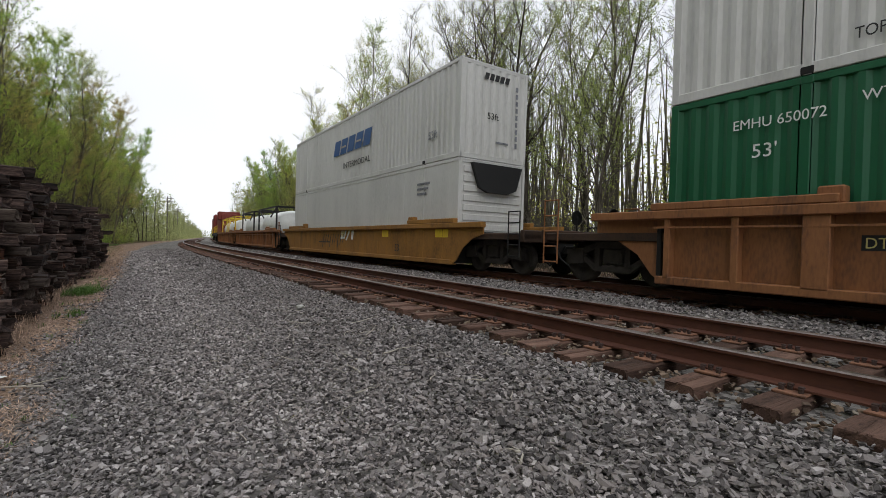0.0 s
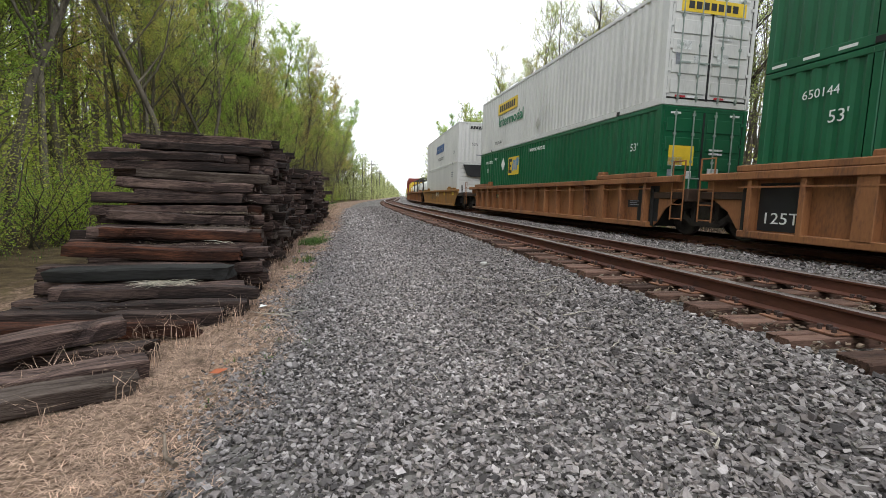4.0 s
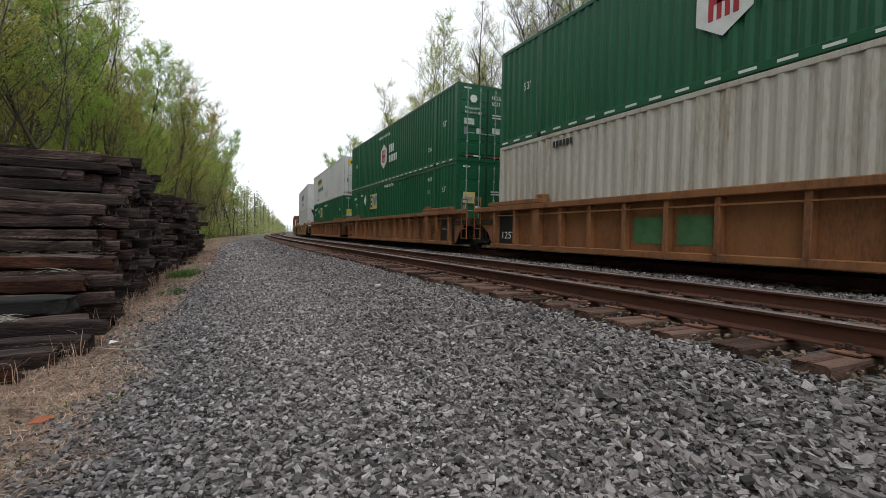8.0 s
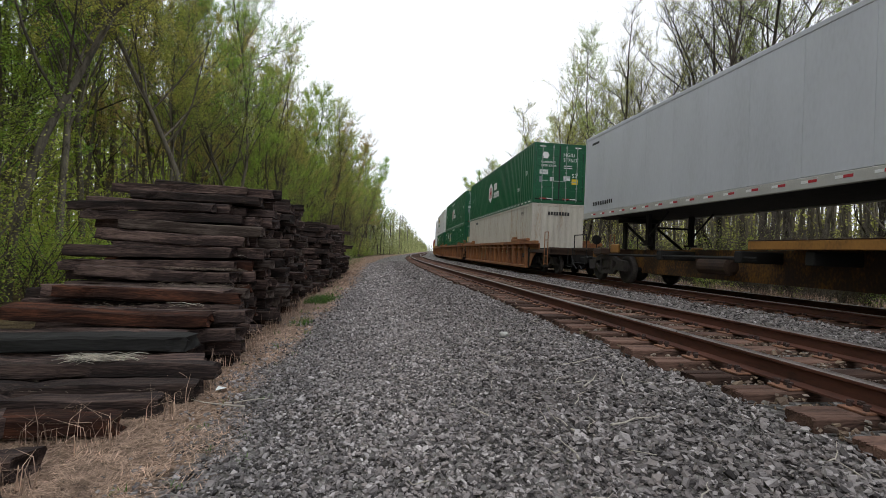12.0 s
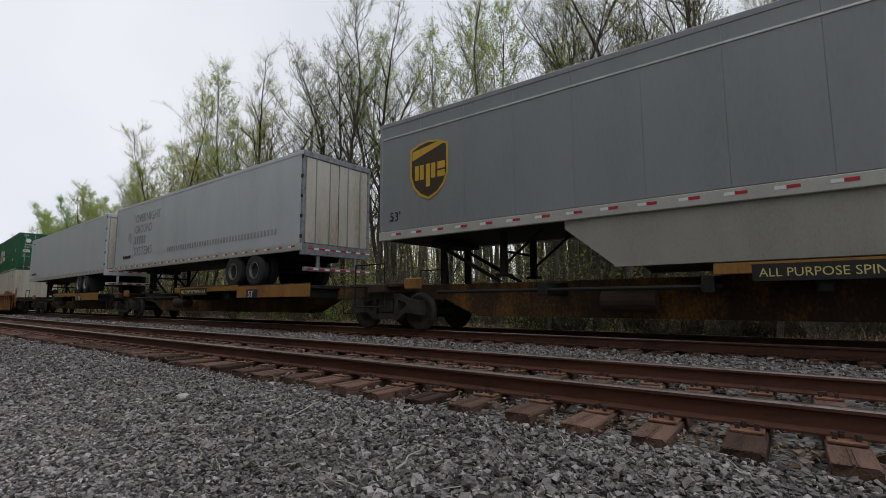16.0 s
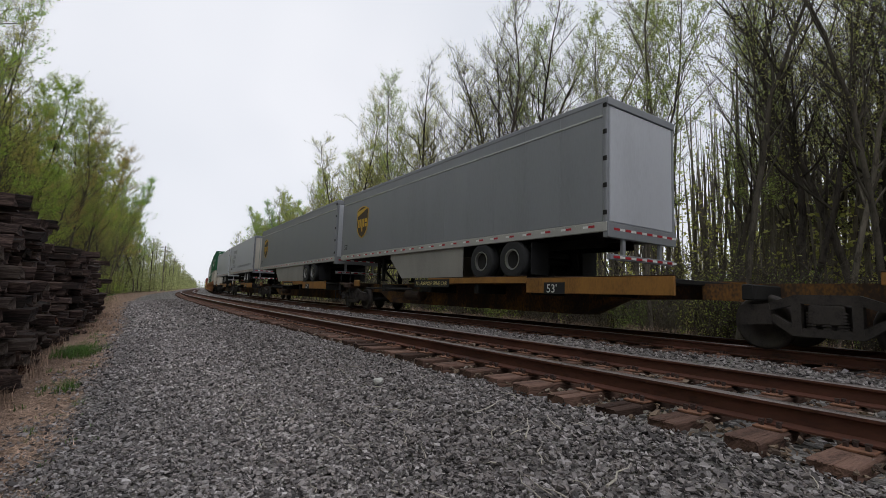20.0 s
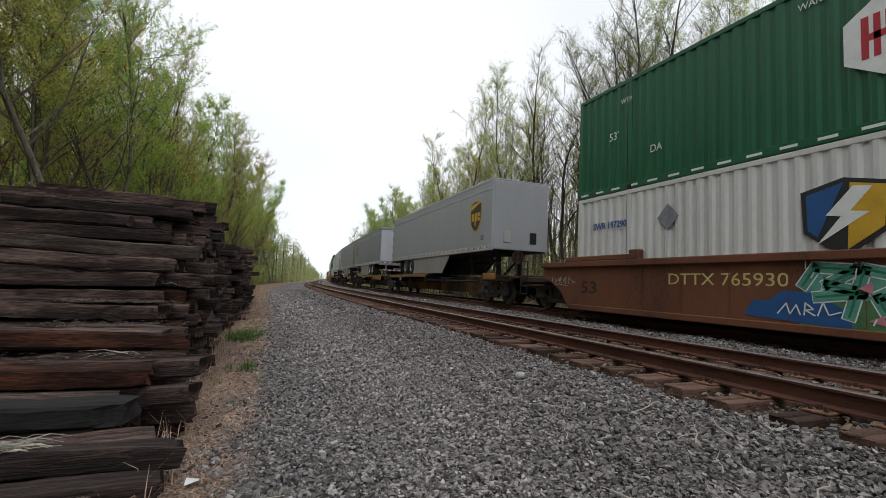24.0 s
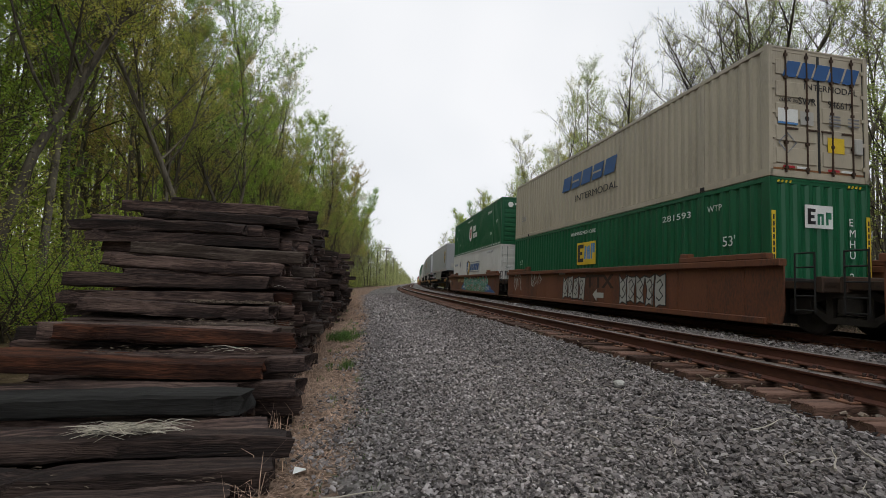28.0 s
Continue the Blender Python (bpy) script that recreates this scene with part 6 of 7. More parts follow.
    mark_rear = bars(-0.05, 1.7, 1.0, 0.3, 5, 0.2)
    decal("blue_block_mark", mark_rear, M_INKBLUE, lo, rear(0, 0, -LONG / 2 + 0.004))
    up = build_container("dark green corrugated container with a white six-sided sign", M_GREEN, "panel", tape=True)
    mark_hub(up, 6.6, 1.5)
    mark_53(up, M_INKWHITE, 0.3, (1.25, 14.9), 1.4)
    lettering("WTP", 0.18, M_INKWHITE, up, side(6.4, 2.28))
    lettering("DA", 0.26, M_INKWHITE, up, side(LONG / 2 - 2.66, 0.76))
    lettering("DA", 0.26, M_INKWHITE, up, side(LONG / 2 - 13.45, 0.8))
    lettering("529068", 0.24, M_INKWHITE, up, side(LONG / 2 - 12.6, 2.25), width=1.1)
    lettering("WARNING HIGH CUBE", 0.18, M_INKWHITE, up, side(LONG / 2 - 6.0, 2.45), width=1.7)
    lettering("53'", 0.3, M_INKWHITE, up, rear(-0.25, 1.35, -LONG / 2 + 0.008))
    decal("six_sided_sign", [disc(-0.75, 2.45, 0.18, 6)], M_INKWHITE, up, rear(0, 0, -LONG / 2 + 0.008))
    decal("white_block_mark", bars(-0.5, 2.42, 0.45, 0.14, 5), M_INKWHITE, up, rear(0, 0, -LONG / 2 + 0.008))
    decal("white_placard", [rect(0.05, 0.62, 0.5, 0.2), rect(0.15, 0.5, 0.25, 0.12)], M_INKWHITE, up, rear(0, 0, -LONG / 2 + 0.006))
    stack(-157.87, lo, up)
    lo = build_container("green corrugated container with a yellow sign and striped edges", M_GREEN, "plain")
    mark_emp(lo, 7.4, False, 1.28)
    mark_53(lo, M_INKWHITE, 0.34, (0.9, 14.83), 1.48)
    lettering("281593", 0.24, M_INKWHITE, lo, side(LONG / 2 - 12.6, 2.32), width=1.15)
    lettering("WTP", 0.22, M_INKWHITE, lo, side(LONG / 2 - 14.35, 2.36))
    lettering("WARNING HIGH CUBE", 0.2, M_INKWHITE, lo, side(LONG / 2 - 6.8, 2.45), width=2.0)
    decal("white_sign", [rect(-0.42, 1.85, 0.72, 0.5)], M_INKWHITE, lo, rear(0, 0, -LONG / 2 + 0.012))
    decal("black_block_mark", [rect(-0.35, 1.93, 0.08, 0.34), rect(-0.35, 1.93, 0.2, 0.07), rect(-0.35, 2.06, 0.17, 0.07), rect(-0.35, 2.2, 0.2, 0.07)], M_INKBLACK, lo, rear(0, 0, -LONG / 2 + 0.008))
    decal("green_block_mark", [rect(-0.1, 1.93, 0.06, 0.24), rect(0.0, 1.93, 0.06, 0.24), rect(-0.1, 2.11, 0.16, 0.06), rect(0.12, 1.93, 0.06, 0.28), rect(0.12, 2.06, 0.14, 0.15)], M_INKGREEN, lo, rear(0, 0, -LONG / 2 + 0.008))
    for x in (-1.27, 1.17):
        strip = decal("yellow_strip", [rect(x, 0.62, 0.1, 1.55)], M_INKYELLOW, lo, rear(0, 0, -LONG / 2 - 0.004))
        decal("black_bars", [rect(x + 0.03, 0.72 + k * 0.14, 0.04, 0.1) for k in range(10)], M_INKBLACK, strip, pose(0, 0, 0.004))
    for x in (-1.1, 0.72):
        decal("hazard_stripes", [[(x + k * 0.1, TALL - 0.11), (x + k * 0.1 + 0.05, TALL - 0.11), (x + k * 0.1 + 0.09, TALL - 0.03), (x + k * 0.1 + 0.04, TALL - 0.03)] for k in range(4)], M_INKYELLOW, lo, rear(0, 0, -LONG / 2 + 0.026))
    for k, ch in enumerate("EMHU 2"):
        if ch != " ":
            lettering(ch, 0.24, M_INKWHITE, lo, rear(0.72, 1.95 - k * 0.24, -LONG / 2 + 0.012))
    up = build_container("cream corrugated container with blue block lettering", M_CREAM)
    mark_swift(up, 5.9, 1.5, 4.25, 0.56, M_INKBLUE)
    lettering("INTERMODAL", 0.36, M_INKBLACK, up, side(LONG / 2 - 7.1, 0.92), width=3.1)
    lettering("53ft", 0.36, M_INKGREY, up, side(LONG / 2 - 1.0, 0.85))
    back = -LONG / 2 + 0.006
    decal("blue_block_mark", bars(-0.95, 2.22, 1.95, 0.36, 5, 0.4, 0.14), M_INKBLUE, up, rear(0, 0, back))
    lettering("INTERMODAL", 0.2, M_INKBLACK, up, rear(-0.4, 1.98, back), width=1.4)
    lettering("24,000 lbs", 0.12, M_INKBLACK, up, rear(-1.05, 1.66, back))
    lettering("SWR", 0.22, M_INKBLACK, up, rear(-0.55, 1.64, back))
    lettering("946617", 0.22, M_INKBLACK, up, rear(0.22, 1.64, back))
    decal("white_placard", [rect(-1.07, 1.2, 0.5, 0.3)], M_INKWHITE, up, rear(0, 0, back))
    decal("blue_stripe", [rect(-1.07, 1.16, 0.5, 0.05)], M_INKSKY, up, rear(0, 0, back))
    decal("white_square", [rect(-0.5, 1.18, 0.34, 0.3)], M_SKIRT, up, rear(0, 0, back))
    decal("dark_dot", [disc(-0.33, 1.33, 0.06)], M_INKBLACK, up, rear(0, 0, back - 0.003))
    decal("diamond_outline", [[(-0.85, 0.52), (-0.83, 0.52), (-0.6, 0.75), (-0.62, 0.77)], [(-0.85, 0.52), (-1.07, 0.74), (-1.05, 0.76), (-0.83, 0.54)], [(-1.07, 0.74), (-0.85, 0.98), (-0.83, 0.96), (-1.05, 0.74)], [(-0.6, 0.75), (-0.83, 0.98), (-0.85, 0.96), (-0.62, 0.75)]], M_INKGREY, up, rear(0, 0, back))
    decal("yellow_placard", [rect(0.2, 0.62, 0.44, 0.34)], M_INKYELLOW, up, rear(0, 0, back))
    decal("print_block", [rect(0.25, 1.22 + k * 0.07, 0.3, 0.035) for k in range(4)] + [rect(0.75, 1.25 + k * 0.08, 0.3, 0.03) for k in range(3)], M_INKGREY, up, rear(0, 0, back))
    part("grey_box", Shape().bevelled(0.88, 1.08, -LONG / 2 - 0.05, -LONG / 2 + 0.03, 0.62, 0.98, 0.015, "z"), M_SKIRT, up)
    stack(-176.74, lo, up)

    # ahead of the yellow car: tank containers in ribbed wells, then the head of the train
    for s, frame_mat, n in ((35.6, M_BLACK, 2), (54.7, M_INKYELLOW, 2)):
        c = build_well("grimy ribbed well car carrying tank containers", M_DARK if n == 1 else M_BROWN, 15, 9.6, 9.6, True, True, top=1.5)
        put(c, s, 0)
        for y in (4.0, -4.0):
            k = thing("tank_container", "white tank container in a steel frame", "container", "tank containers on the train")
            part("tank", Shape().ring((0, 0, 1.35), "y", [(-2.8, 0.3), (-2.65, 0.8), (-2.4, 1.0), (2.4, 1.0), (2.65, 0.8), (2.8, 0.3)], 26), M_INKWHITE, k, smooth=True)
            for e in (-1, 1):
                fr = Shape()
                for x in (-1.2, 1.1):
                    fr.box(x, x + 0.1, e * 2.95 - 0.05, e * 2.95 + 0.05, 0, 2.6)
                fr.box(-1.2, 1.2, e * 2.95 - 0.05, e * 2.95 + 0.05, 0, 0.12).box(-1.2, 1.2, e * 2.95 - 0.05, e * 2.95 + 0.05, 2.48, 2.6)
                part("end_frame", fr, frame_mat, k)
            for x in (-1.15, 1.15):
                part("side_beam", Shape().box(x - 0.05, x + 0.05, -2.9, 2.9, 2.5, 2.6).tube((x, -2.9, 2.5), (x, -1.2, 1.9), 0.05, sides=8).tube((x, 2.9, 2.5), (x, 1.2, 1.9), 0.05, sides=8), frame_mat, k)
                part("side_beam", Shape().box(x - 0.05, x + 0.05, -2.9, 2.9, 0.0, 0.12), frame_mat, k)
            put(k, s + y, LOW)
    for s in (74.5, 92.5):
        e = thing("locomotive", "weathered red diesel locomotive at the head of the train", "locomotive", "engines of the train")
        part("frame", Shape().bevelled(-1.5, 1.5, -8.6, 8.6, 1.1, 1.55, 0.05), M_DARK, e)
        part("hood", Shape().bevelled(-1.0, 1.0, -8.2, 4.6, 1.55, 4.2, 0.15), M_REDLOCO, e)
        part("cab", Shape().bevelled(-1.5, 1.5, 4.6, 7.0, 1.55, 4.55, 0.18), M_REDLOCO, e)
        part("nose", Shape().bevelled(-0.9, 0.9, 7.0, 8.4, 1.55, 3.0, 0.15), M_REDLOCO, e)
        part("radiator", Shape().bevelled(-1.4, 1.4, -8.0, -5.2, 3.3, 4.45, 0.1), M_REDLOCO, e)
        part("fuel_tank", Shape().bevelled(-1.4, 1.4, -2.2, 2.2, 0.35, 1.08, 0.12), M_DARK, e)
        part("window_band", Shape().box(-1.51, 1.51, 5.1, 6.6, 3.5, 4.1), M_BLACK, e)
        hand = Shape()
        for x in (-1.46, 1.46):
            for k in range(9):
                hand.tube((x, -8 + k * 1.55, 1.55), (x, -8 + k * 1.55, 2.5), 0.02, sides=6)
            hand.tube((x, -8, 2.5), (x, 4.4, 2.5), 0.02, sides=6)
        part("handrail", hand, M_INKYELLOW, e)
        for y in (-5.6, 5.6):
            build_truck(e, y)
        put(e, s, 0)


M_REDLOCO = material("weathered_red_paint", (0.20, 0.035, 0.025), 0.6, spread=0.25, scale=1.5)
build_train()


# ---- stacks of old ties ----
def beam_mesh(seed, mat):
    """An old squared timber: worn and gouged edges, a slight twist and bow, splits along it, frayed ends."""
    r = random.Random(seed)
    sh = Shape()
    L, w, h = 2.15 + r.uniform(-0.2, 0.15), 0.225 + r.uniform(-0.035, 0.02), 0.168 + r.uniform(-0.03, 0.012)
    n = 18
    b = 0.007 + r.uniform(0, 0.014)
    twist, bow, sag = r.uniform(-0.08, 0.08), r.uniform(-0.04, 0.04), r.uniform(-0.016, 0.016)
    skew = r.uniform(-0.05, 0.05)
    gouge = [(r.uniform(0, 1), r.uniform(0.02, 0.09), r.uniform(0.01, 0.045), r.randrange(8)) for _ in range(6)]
    fray = {k: [r.uniform(-0.05, 0.02) for _ in range(8)] for k in (0, n)}
    for i in range(n + 1):
        t = i / n
        x = -L * t
        for k, (u, q) in enumerate(((-w / 2 + b, 0), (w / 2 - b, 0), (w / 2, b), (w / 2, h - b), (w / 2 - b, h), (-w / 2 + b, h), (-w / 2, h - b), (-w / 2, b))):
            wear = r.uniform(-0.005, 0.005)
            e = 0.02 * (i in (0, n))
            cut = sum(d * max(0.0, 1 - abs(t - at) / wide) for at, wide, d, edge in gouge if k in (edge, (edge + 1) % 8))
            hold = 1 - 4 * e - min(cut, 0.05) / (w / 2)
            u2, q2 = u * hold, h / 2 + (q - h / 2) * hold
            dx = (fray[i][k] if i == 0 else -fray[i][k] if i == n else 0) + skew * u2 / w * (i in (0, n))
            sh.v.append((x + dx, u2 + wear + bow * math.sin(t * 3.14) + twist * (t - 0.5) * (q2 - h / 2), q2 + r.uniform(-0.006, 0.006) + sag * math.sin(t * 5) + twist * (t - 0.5) * u2))
    for i in range(n):
        for k in range(8):
            sh.f.append((i * 8 + k, i * 8 + (k + 1) % 8, i * 8 + 8 + (k + 1) % 8, i * 8 + 8 + k))
    for i, way in ((0, -1), (n, 1)):
        c = len(sh.v)
        mid = Vector((0, 0, 0))
        for k in range(8):
            mid += Vector(sh.v[i * 8 + k]) / 8
        sh.v.append((mid.x + way * r.uniform(0.0, 0.05), mid.y, mid.z))
        for k in range(8):
            sh.f.append((i * 8 + (k + 1) % 8, i * 8 + k, c) if way < 0 else (i * 8 + k, i * 8 + (k + 1) % 8, c))
    return sh.mesh("old_tie", mat)


BEAMS = [beam_mesh(i, M_TIE) for i in range(14)]
RED_BEAMS = [beam_mesh(40 + i, M_TIE_RED) for i in range(3)]
GREY_BEAMS = [beam_mesh(50 + i, M_TIE_GREY) for i in range(2)]
BLUE_BEAM = beam_mesh(60, M_TIE_BLUE)


def build_stack(name, label, rows, end_x, seed, cap, red=(), blue=None):
    """Ties laid across, layer on layer; rows gives each layer's front and back along the line."""
    r = random.Random(seed)
    p = thing(name, label, "tie stack")
    base, made = -0.52, 0
    far = Shape()
    for i, (y0, y1) in enumerate(rows):
        y = y0 + r.uniform(-0.05, 0.05)
        first = True
        while y < y1:
            z = base + i * 0.176 + r.uniform(-0.008, 0.010)
            out = r.gauss(0, 0.15) + (0.2 if r.random() < 0.08 else 0) - (0.3 if r.random() < 0.12 else 0)
            x = end_x(y) + out - 0.012 * i
            m = pose(x, y + 0.115, z, r.uniform(-8, 8), r.uniform(-1.5, 1.5), r.uniform(-3.5, 3.5) if not first else r.uniform(-4.0, 4.0))
            pick = r.random()
            mesh = RED_BEAMS[r.randrange(3)] if (i in red and first) or pick < 0.05 else GREY_BEAMS[r.randrange(2)] if pick < 0.2 else BEAMS[r.randrange(14)]
            if first and i == blue:
                mesh = BLUE_BEAM
            if made < cap:
                part("old_tie", mesh, M_TIE, p, m=m)
                made += 1
            else:
                far.add([m @ q.co for q in mesh.vertices], [tuple(q.vertices) for q in mesh.polygons])
            y += 0.235 + r.uniform(0.0, 0.035)
            first = False
    if far.v:
        tagged(part("old_tie_rest", far, M_TIE_FAR, p), "the farther dark old ties", kind="stuff")
    return p


FRONTS = [2.0, 1.95, 2.35, 2.85, 3.35, 4.35, 4.62, 4.72, 4.85, 4.9, 5.1, 5.15, 5.55, 5.8]
build_stack("tie_stack", "tall stepped stack of dark creosoted old railway ties", [(y, 11.6 - 0.05 * i) for i, y in enumerate(FRONTS)], lambda y: -4.46 - 0.015 * (y - 2), 5, 300, red=(3, 4, 12, 13), blue=2)
build_stack("tie_stack", "farther long stack of dark old railway ties", [(12.2 + 0.08 * i, 24.6 - 0.42 * max(0, i - 3)) for i in range(13)], lambda y: -4.35 + 0.02 * (y - 12), 6, 60)


def loose_ties():
    r = random.Random(17)
    for x, y, z, yaw, mesh in ((-4.20, 1.80, -0.46, 2, BEAMS[1]), (-4.38, 1.52, -0.49, 1, BEAMS[7]), (-4.52, 1.11, -0.48, 1, RED_BEAMS[1]), (-4.72, 0.50, -0.51, 5, BEAMS[3]),
                               (-5.03, 0.76, -0.345, 50, BEAMS[4]), (-4.64, 0.13, -0.50, 27, BEAMS[0]), (-4.58, -0.19, -0.51, 26, GREY_BEAMS[1])):
        ob = new("old_tie", mesh)
        ob.matrix_basis = pose(x, y, z, r.uniform(-3, 3), 0, yaw)
        tagged(ob, "dark old railway tie lying in dead grass", "railway tie", "loose ties before the stack")


loose_ties()


# ---- grasses, twigs and small things on the ground ----
def blades(name, label, mat, clumps, seed, kind="stuff"):
    """Thin bent blades in clumps: (x, y, radius, count, length, lean)."""
    rng = np.random.default_rng(seed)
    v, f = [], []
    for cx, cy, rad, count, length, lean in clumps:
        for _ in range(count):
            a, d = rng.uniform(0, 2 * math.pi), rad * math.sqrt(rng.uniform())
            x, y = cx + d * math.cos(a), cy + d * math.sin(a)
            off = x
            z = height(off) + 0.0
            le, az = length * rng.uniform(0.5, 1.3), rng.uniform(0, 2 * math.pi)
            tip, flat = lean * rng.uniform(0.4, 1.2), rng.uniform(-0.3, 2.2)
            w = rng.uniform(0.0011, 0.0027) * (1 + 1.5 * length)
            dx, dy = math.cos(az), math.sin(az)
            px, py = -dy * w, dx * w
            k = len(v)
            for t, ww in ((0, 1), (0.5, 0.8), (1, 0.15)):
                bend = tip * t * t
                hx, hz = (le * t, 0.006 + 0.012 * flat * t) if lean > 2.5 else (le * math.sin(bend) * t, le * math.cos(bend) * t)
                v += [(x + dx * hx - px * ww, y + dy * hx - py * ww, z + max(hz, 0.004)), (x + dx * hx + px * ww, y + dy * hx + py * ww, z + max(hz, 0.004))]
            f += [(k, k + 1, k + 3, k + 2), (k + 2, k + 3, k + 5, k + 4)]
    tagged(new(name, blob_mesh(name, v, f, mat)), label, "grass", kind=kind)


def ledge_litter(name, label, mat, spots, seed):
    """Dry stalks and bark crumbs lying on the ledges: (x, y, z, half length, half width, count, stalk length)."""
    r = random.Random(seed)
    sh = Shape()
    for x, y, z, hx, hy, count, le in spots:
        for _ in range(count):
            p = Vector((x + r.uniform(-hx, hx), y + r.uniform(-hy, hy), z + r.uniform(0.004, 0.03)))
            a = r.gauss(0, 0.6) + (math.pi if r.random() < 0.5 else 0)
            l1 = le * r.uniform(0.3, 1.1)
            q = p + Vector((math.cos(a), math.sin(a) * 0.5, r.uniform(-0.05, 0.28))) * l1 * 0.5
            w = q + Vector((math.cos(a + r.gauss(0, 0.5)), math.sin(a) * 0.5, r.uniform(-0.35, 0.05))) * l1 * 0.5
            rad = r.uniform(0.0018, 0.0045)
            sh.tube(p, q, rad, rad * 0.9, 4, False)
            sh.tube(q, w, rad * 0.9, rad * 0.3, 4, False)
    tagged(new(name, sh.mesh(name, mat)), label, "dead grass", kind="stuff")


M_STALK = material("bleached_stalks", (0.46, 0.42, 0.35), 0.9, spread=0.3, scale=6, random_by="island", spec=0.15)
M_CRUMB = material("grey_bark_crumbs", (0.15, 0.12, 0.095), 0.95, spread=0.4, scale=6, random_by="island", spec=0.1)
ledge_litter("straw_heap", "pale dry stalks heaped on a ledge of old ties", M_STALK, [(-5.14, 2.05, -0.165, 0.17, 0.08, 170, 0.26), (-4.75, 3.2, 0.19, 0.05, 0.1, 6, 0.3), (-4.95, 5.0, 0.72, 0.2, 0.05, 8, 0.2)], 5)
ledge_litter("bark_litter", "grey bark crumbs strewn on a ledge of old ties", M_CRUMB, [(-5.1, 4.5, 0.545, 0.55, 0.07, 260, 0.09), (-5.0, 3.95, 0.36, 0.6, 0.25, 120, 0.07), (-5.2, 3.1, 0.19, 0.7, 0.18, 80, 0.06), (-5.1, 1.75, -0.34, 0.7, 0.15, 80, 0.07)], 6)

rg = random.Random(23)
straw = [(rg.uniform(-6.0, -3.85), rg.uniform(-2.6, 2.3), 0.34, 320, 0.065, 3.0) for _ in range(150)]
straw += [(rg.uniform(-4.4, -3.85) + 0.04 * q, 2.5 + q, 0.28, 170, 0.09, 2.9) for q in [rg.uniform(0, 11) for _ in range(110)]]
straw += [(-4.35 + rg.uniform(-0.1, 0.1), 1.2 + i * 0.22, 0.12, 12, 0.3, 1.1) for i in range(48)]
straw += [(rg.uniform(-4.5, -3.6), rg.uniform(13, 60), 0.45, 70, 0.2, 1.5) for _ in range(130)]
straw += [(rg.uniform(-5.3, -4.5), rg.uniform(-0.4, 1.3), 0.14, 14, 0.28, 1.0) for _ in range(16)]
straw += [(rg.uniform(11.4, 13.6), rg.uniform(-8, 60), 0.5, 60, 0.4, 1.2) for _ in range(120)]
straw += [(rg.uniform(-6.5, -4.6), rg.uniform(-2, 1.4), 0.12, 6, 0.26, 1.2) for _ in range(24)]
blades("dead_grass", "pale dry straw and dead grass along the edge of the gravel", M_STRAW, straw, 1)
green = [(rg.gauss(-3.95, 0.13), rg.gauss(9.3, 0.5), 0.16, 60, 0.17, 0.9) for _ in range(26)]
green += [(rg.gauss(-3.85, 0.08), rg.gauss(5.6, 0.12), 0.08, 30, 0.16, 0.8) for _ in range(5)] + [(rg.uniform(-4.2, -3.6), rg.uniform(3, 16), 0.06, 14, 0.11, 1.0) for _ in range(30)]
green += [(rg.uniform(-12, -8), rg.uniform(-2, 40), 0.6, 50, 0.3, 1.0) for _ in range(90)]
green += [(rg.uniform(-6.2, -4.3) + 0.012 * q, 12 + q, 0.45, 70, 0.16, 1.2) for q in [rg.uniform(0, 60) for _ in range(150)]]
green += [(rg.gauss(-3.75, 0.2), rg.uniform(-2.0, 6.0), 0.05, 9, 0.05, 1.2) for _ in range(26)]
blades("green_grass", "fresh green grass tufts beside the tie stacks", M_GRASS, green, 2)

rr = random.Random(4)
me_rock = bmesh.new()
bmesh.ops.create_icosphere(me_rock, subdivisions=2, radius=0.06)
for q in me_rock.verts:
    q.co *= rr.uniform(0.8, 1.15)
    q.co.z *= 0.7
mesh_rock = bpy.data.meshes.new("pale_rock")
me_rock.to_mesh(mesh_rock)
me_rock.free()
mesh_rock.materials.append(M_SKIRT)
ob = new("pale_rock", mesh_rock)
ob.matrix_basis = pose(-1.05, 3.06, -0.07)
tagged(ob, "pale whitish rock lying on the grey ballast", "rock")


def twig(x, y, length, yaw, mat, label, z=None, r=0.008):
    rnd = random.Random(x * 100 + y)
    sh = Shape()
    p = Vector((0, 0, 0.02))
    for k in range(4):
        q = p + Vector((length / 4, rnd.uniform(-0.03, 0.03), rnd.uniform(-0.004, 0.02)))
        sh.tube(p, q, r * (1 - k * 0.2), r * (0.8 - k * 0.2), 6)
        p = q
    o = new("twig", sh.mesh("twig", mat))
    o.matrix_basis = pose(x, y, (height(x) if z is None else z) + 0.01, 0, 0, yaw)
    tagged(o, label, "twig")


M_TWIG = material("bleached_wood", (0.42, 0.38, 0.32), 0.9, spread=0.2)
for x, y, le, yaw in ((-1.57, -2.1, 0.16, 70), (-1.50, -2.02, 0.1, 160), (-1.47, 0.05, 0.2, 100), (-0.65, 0.9, 0.3, 60), (-1.2, 0.1, 0.45, 20), (-1.0, 0.9, 0.3, 40), (-1.9, 0.4, 0.25, 110), (-3.7, 1.3, 0.4, 170), (-3.9, 1.45, 0.35, 10), (-1.6, -0.3, 0.22, 80), (-0.9, 1.6, 0.5, 15)):
    twig(x, y, le, yaw, M_TWIG, "bleached twig lying on the gravel")
twig(-3.95, -1.42, 0.4, 125, M_CRUMB, "grey weathered branch lying in the straw", None, 0.014)
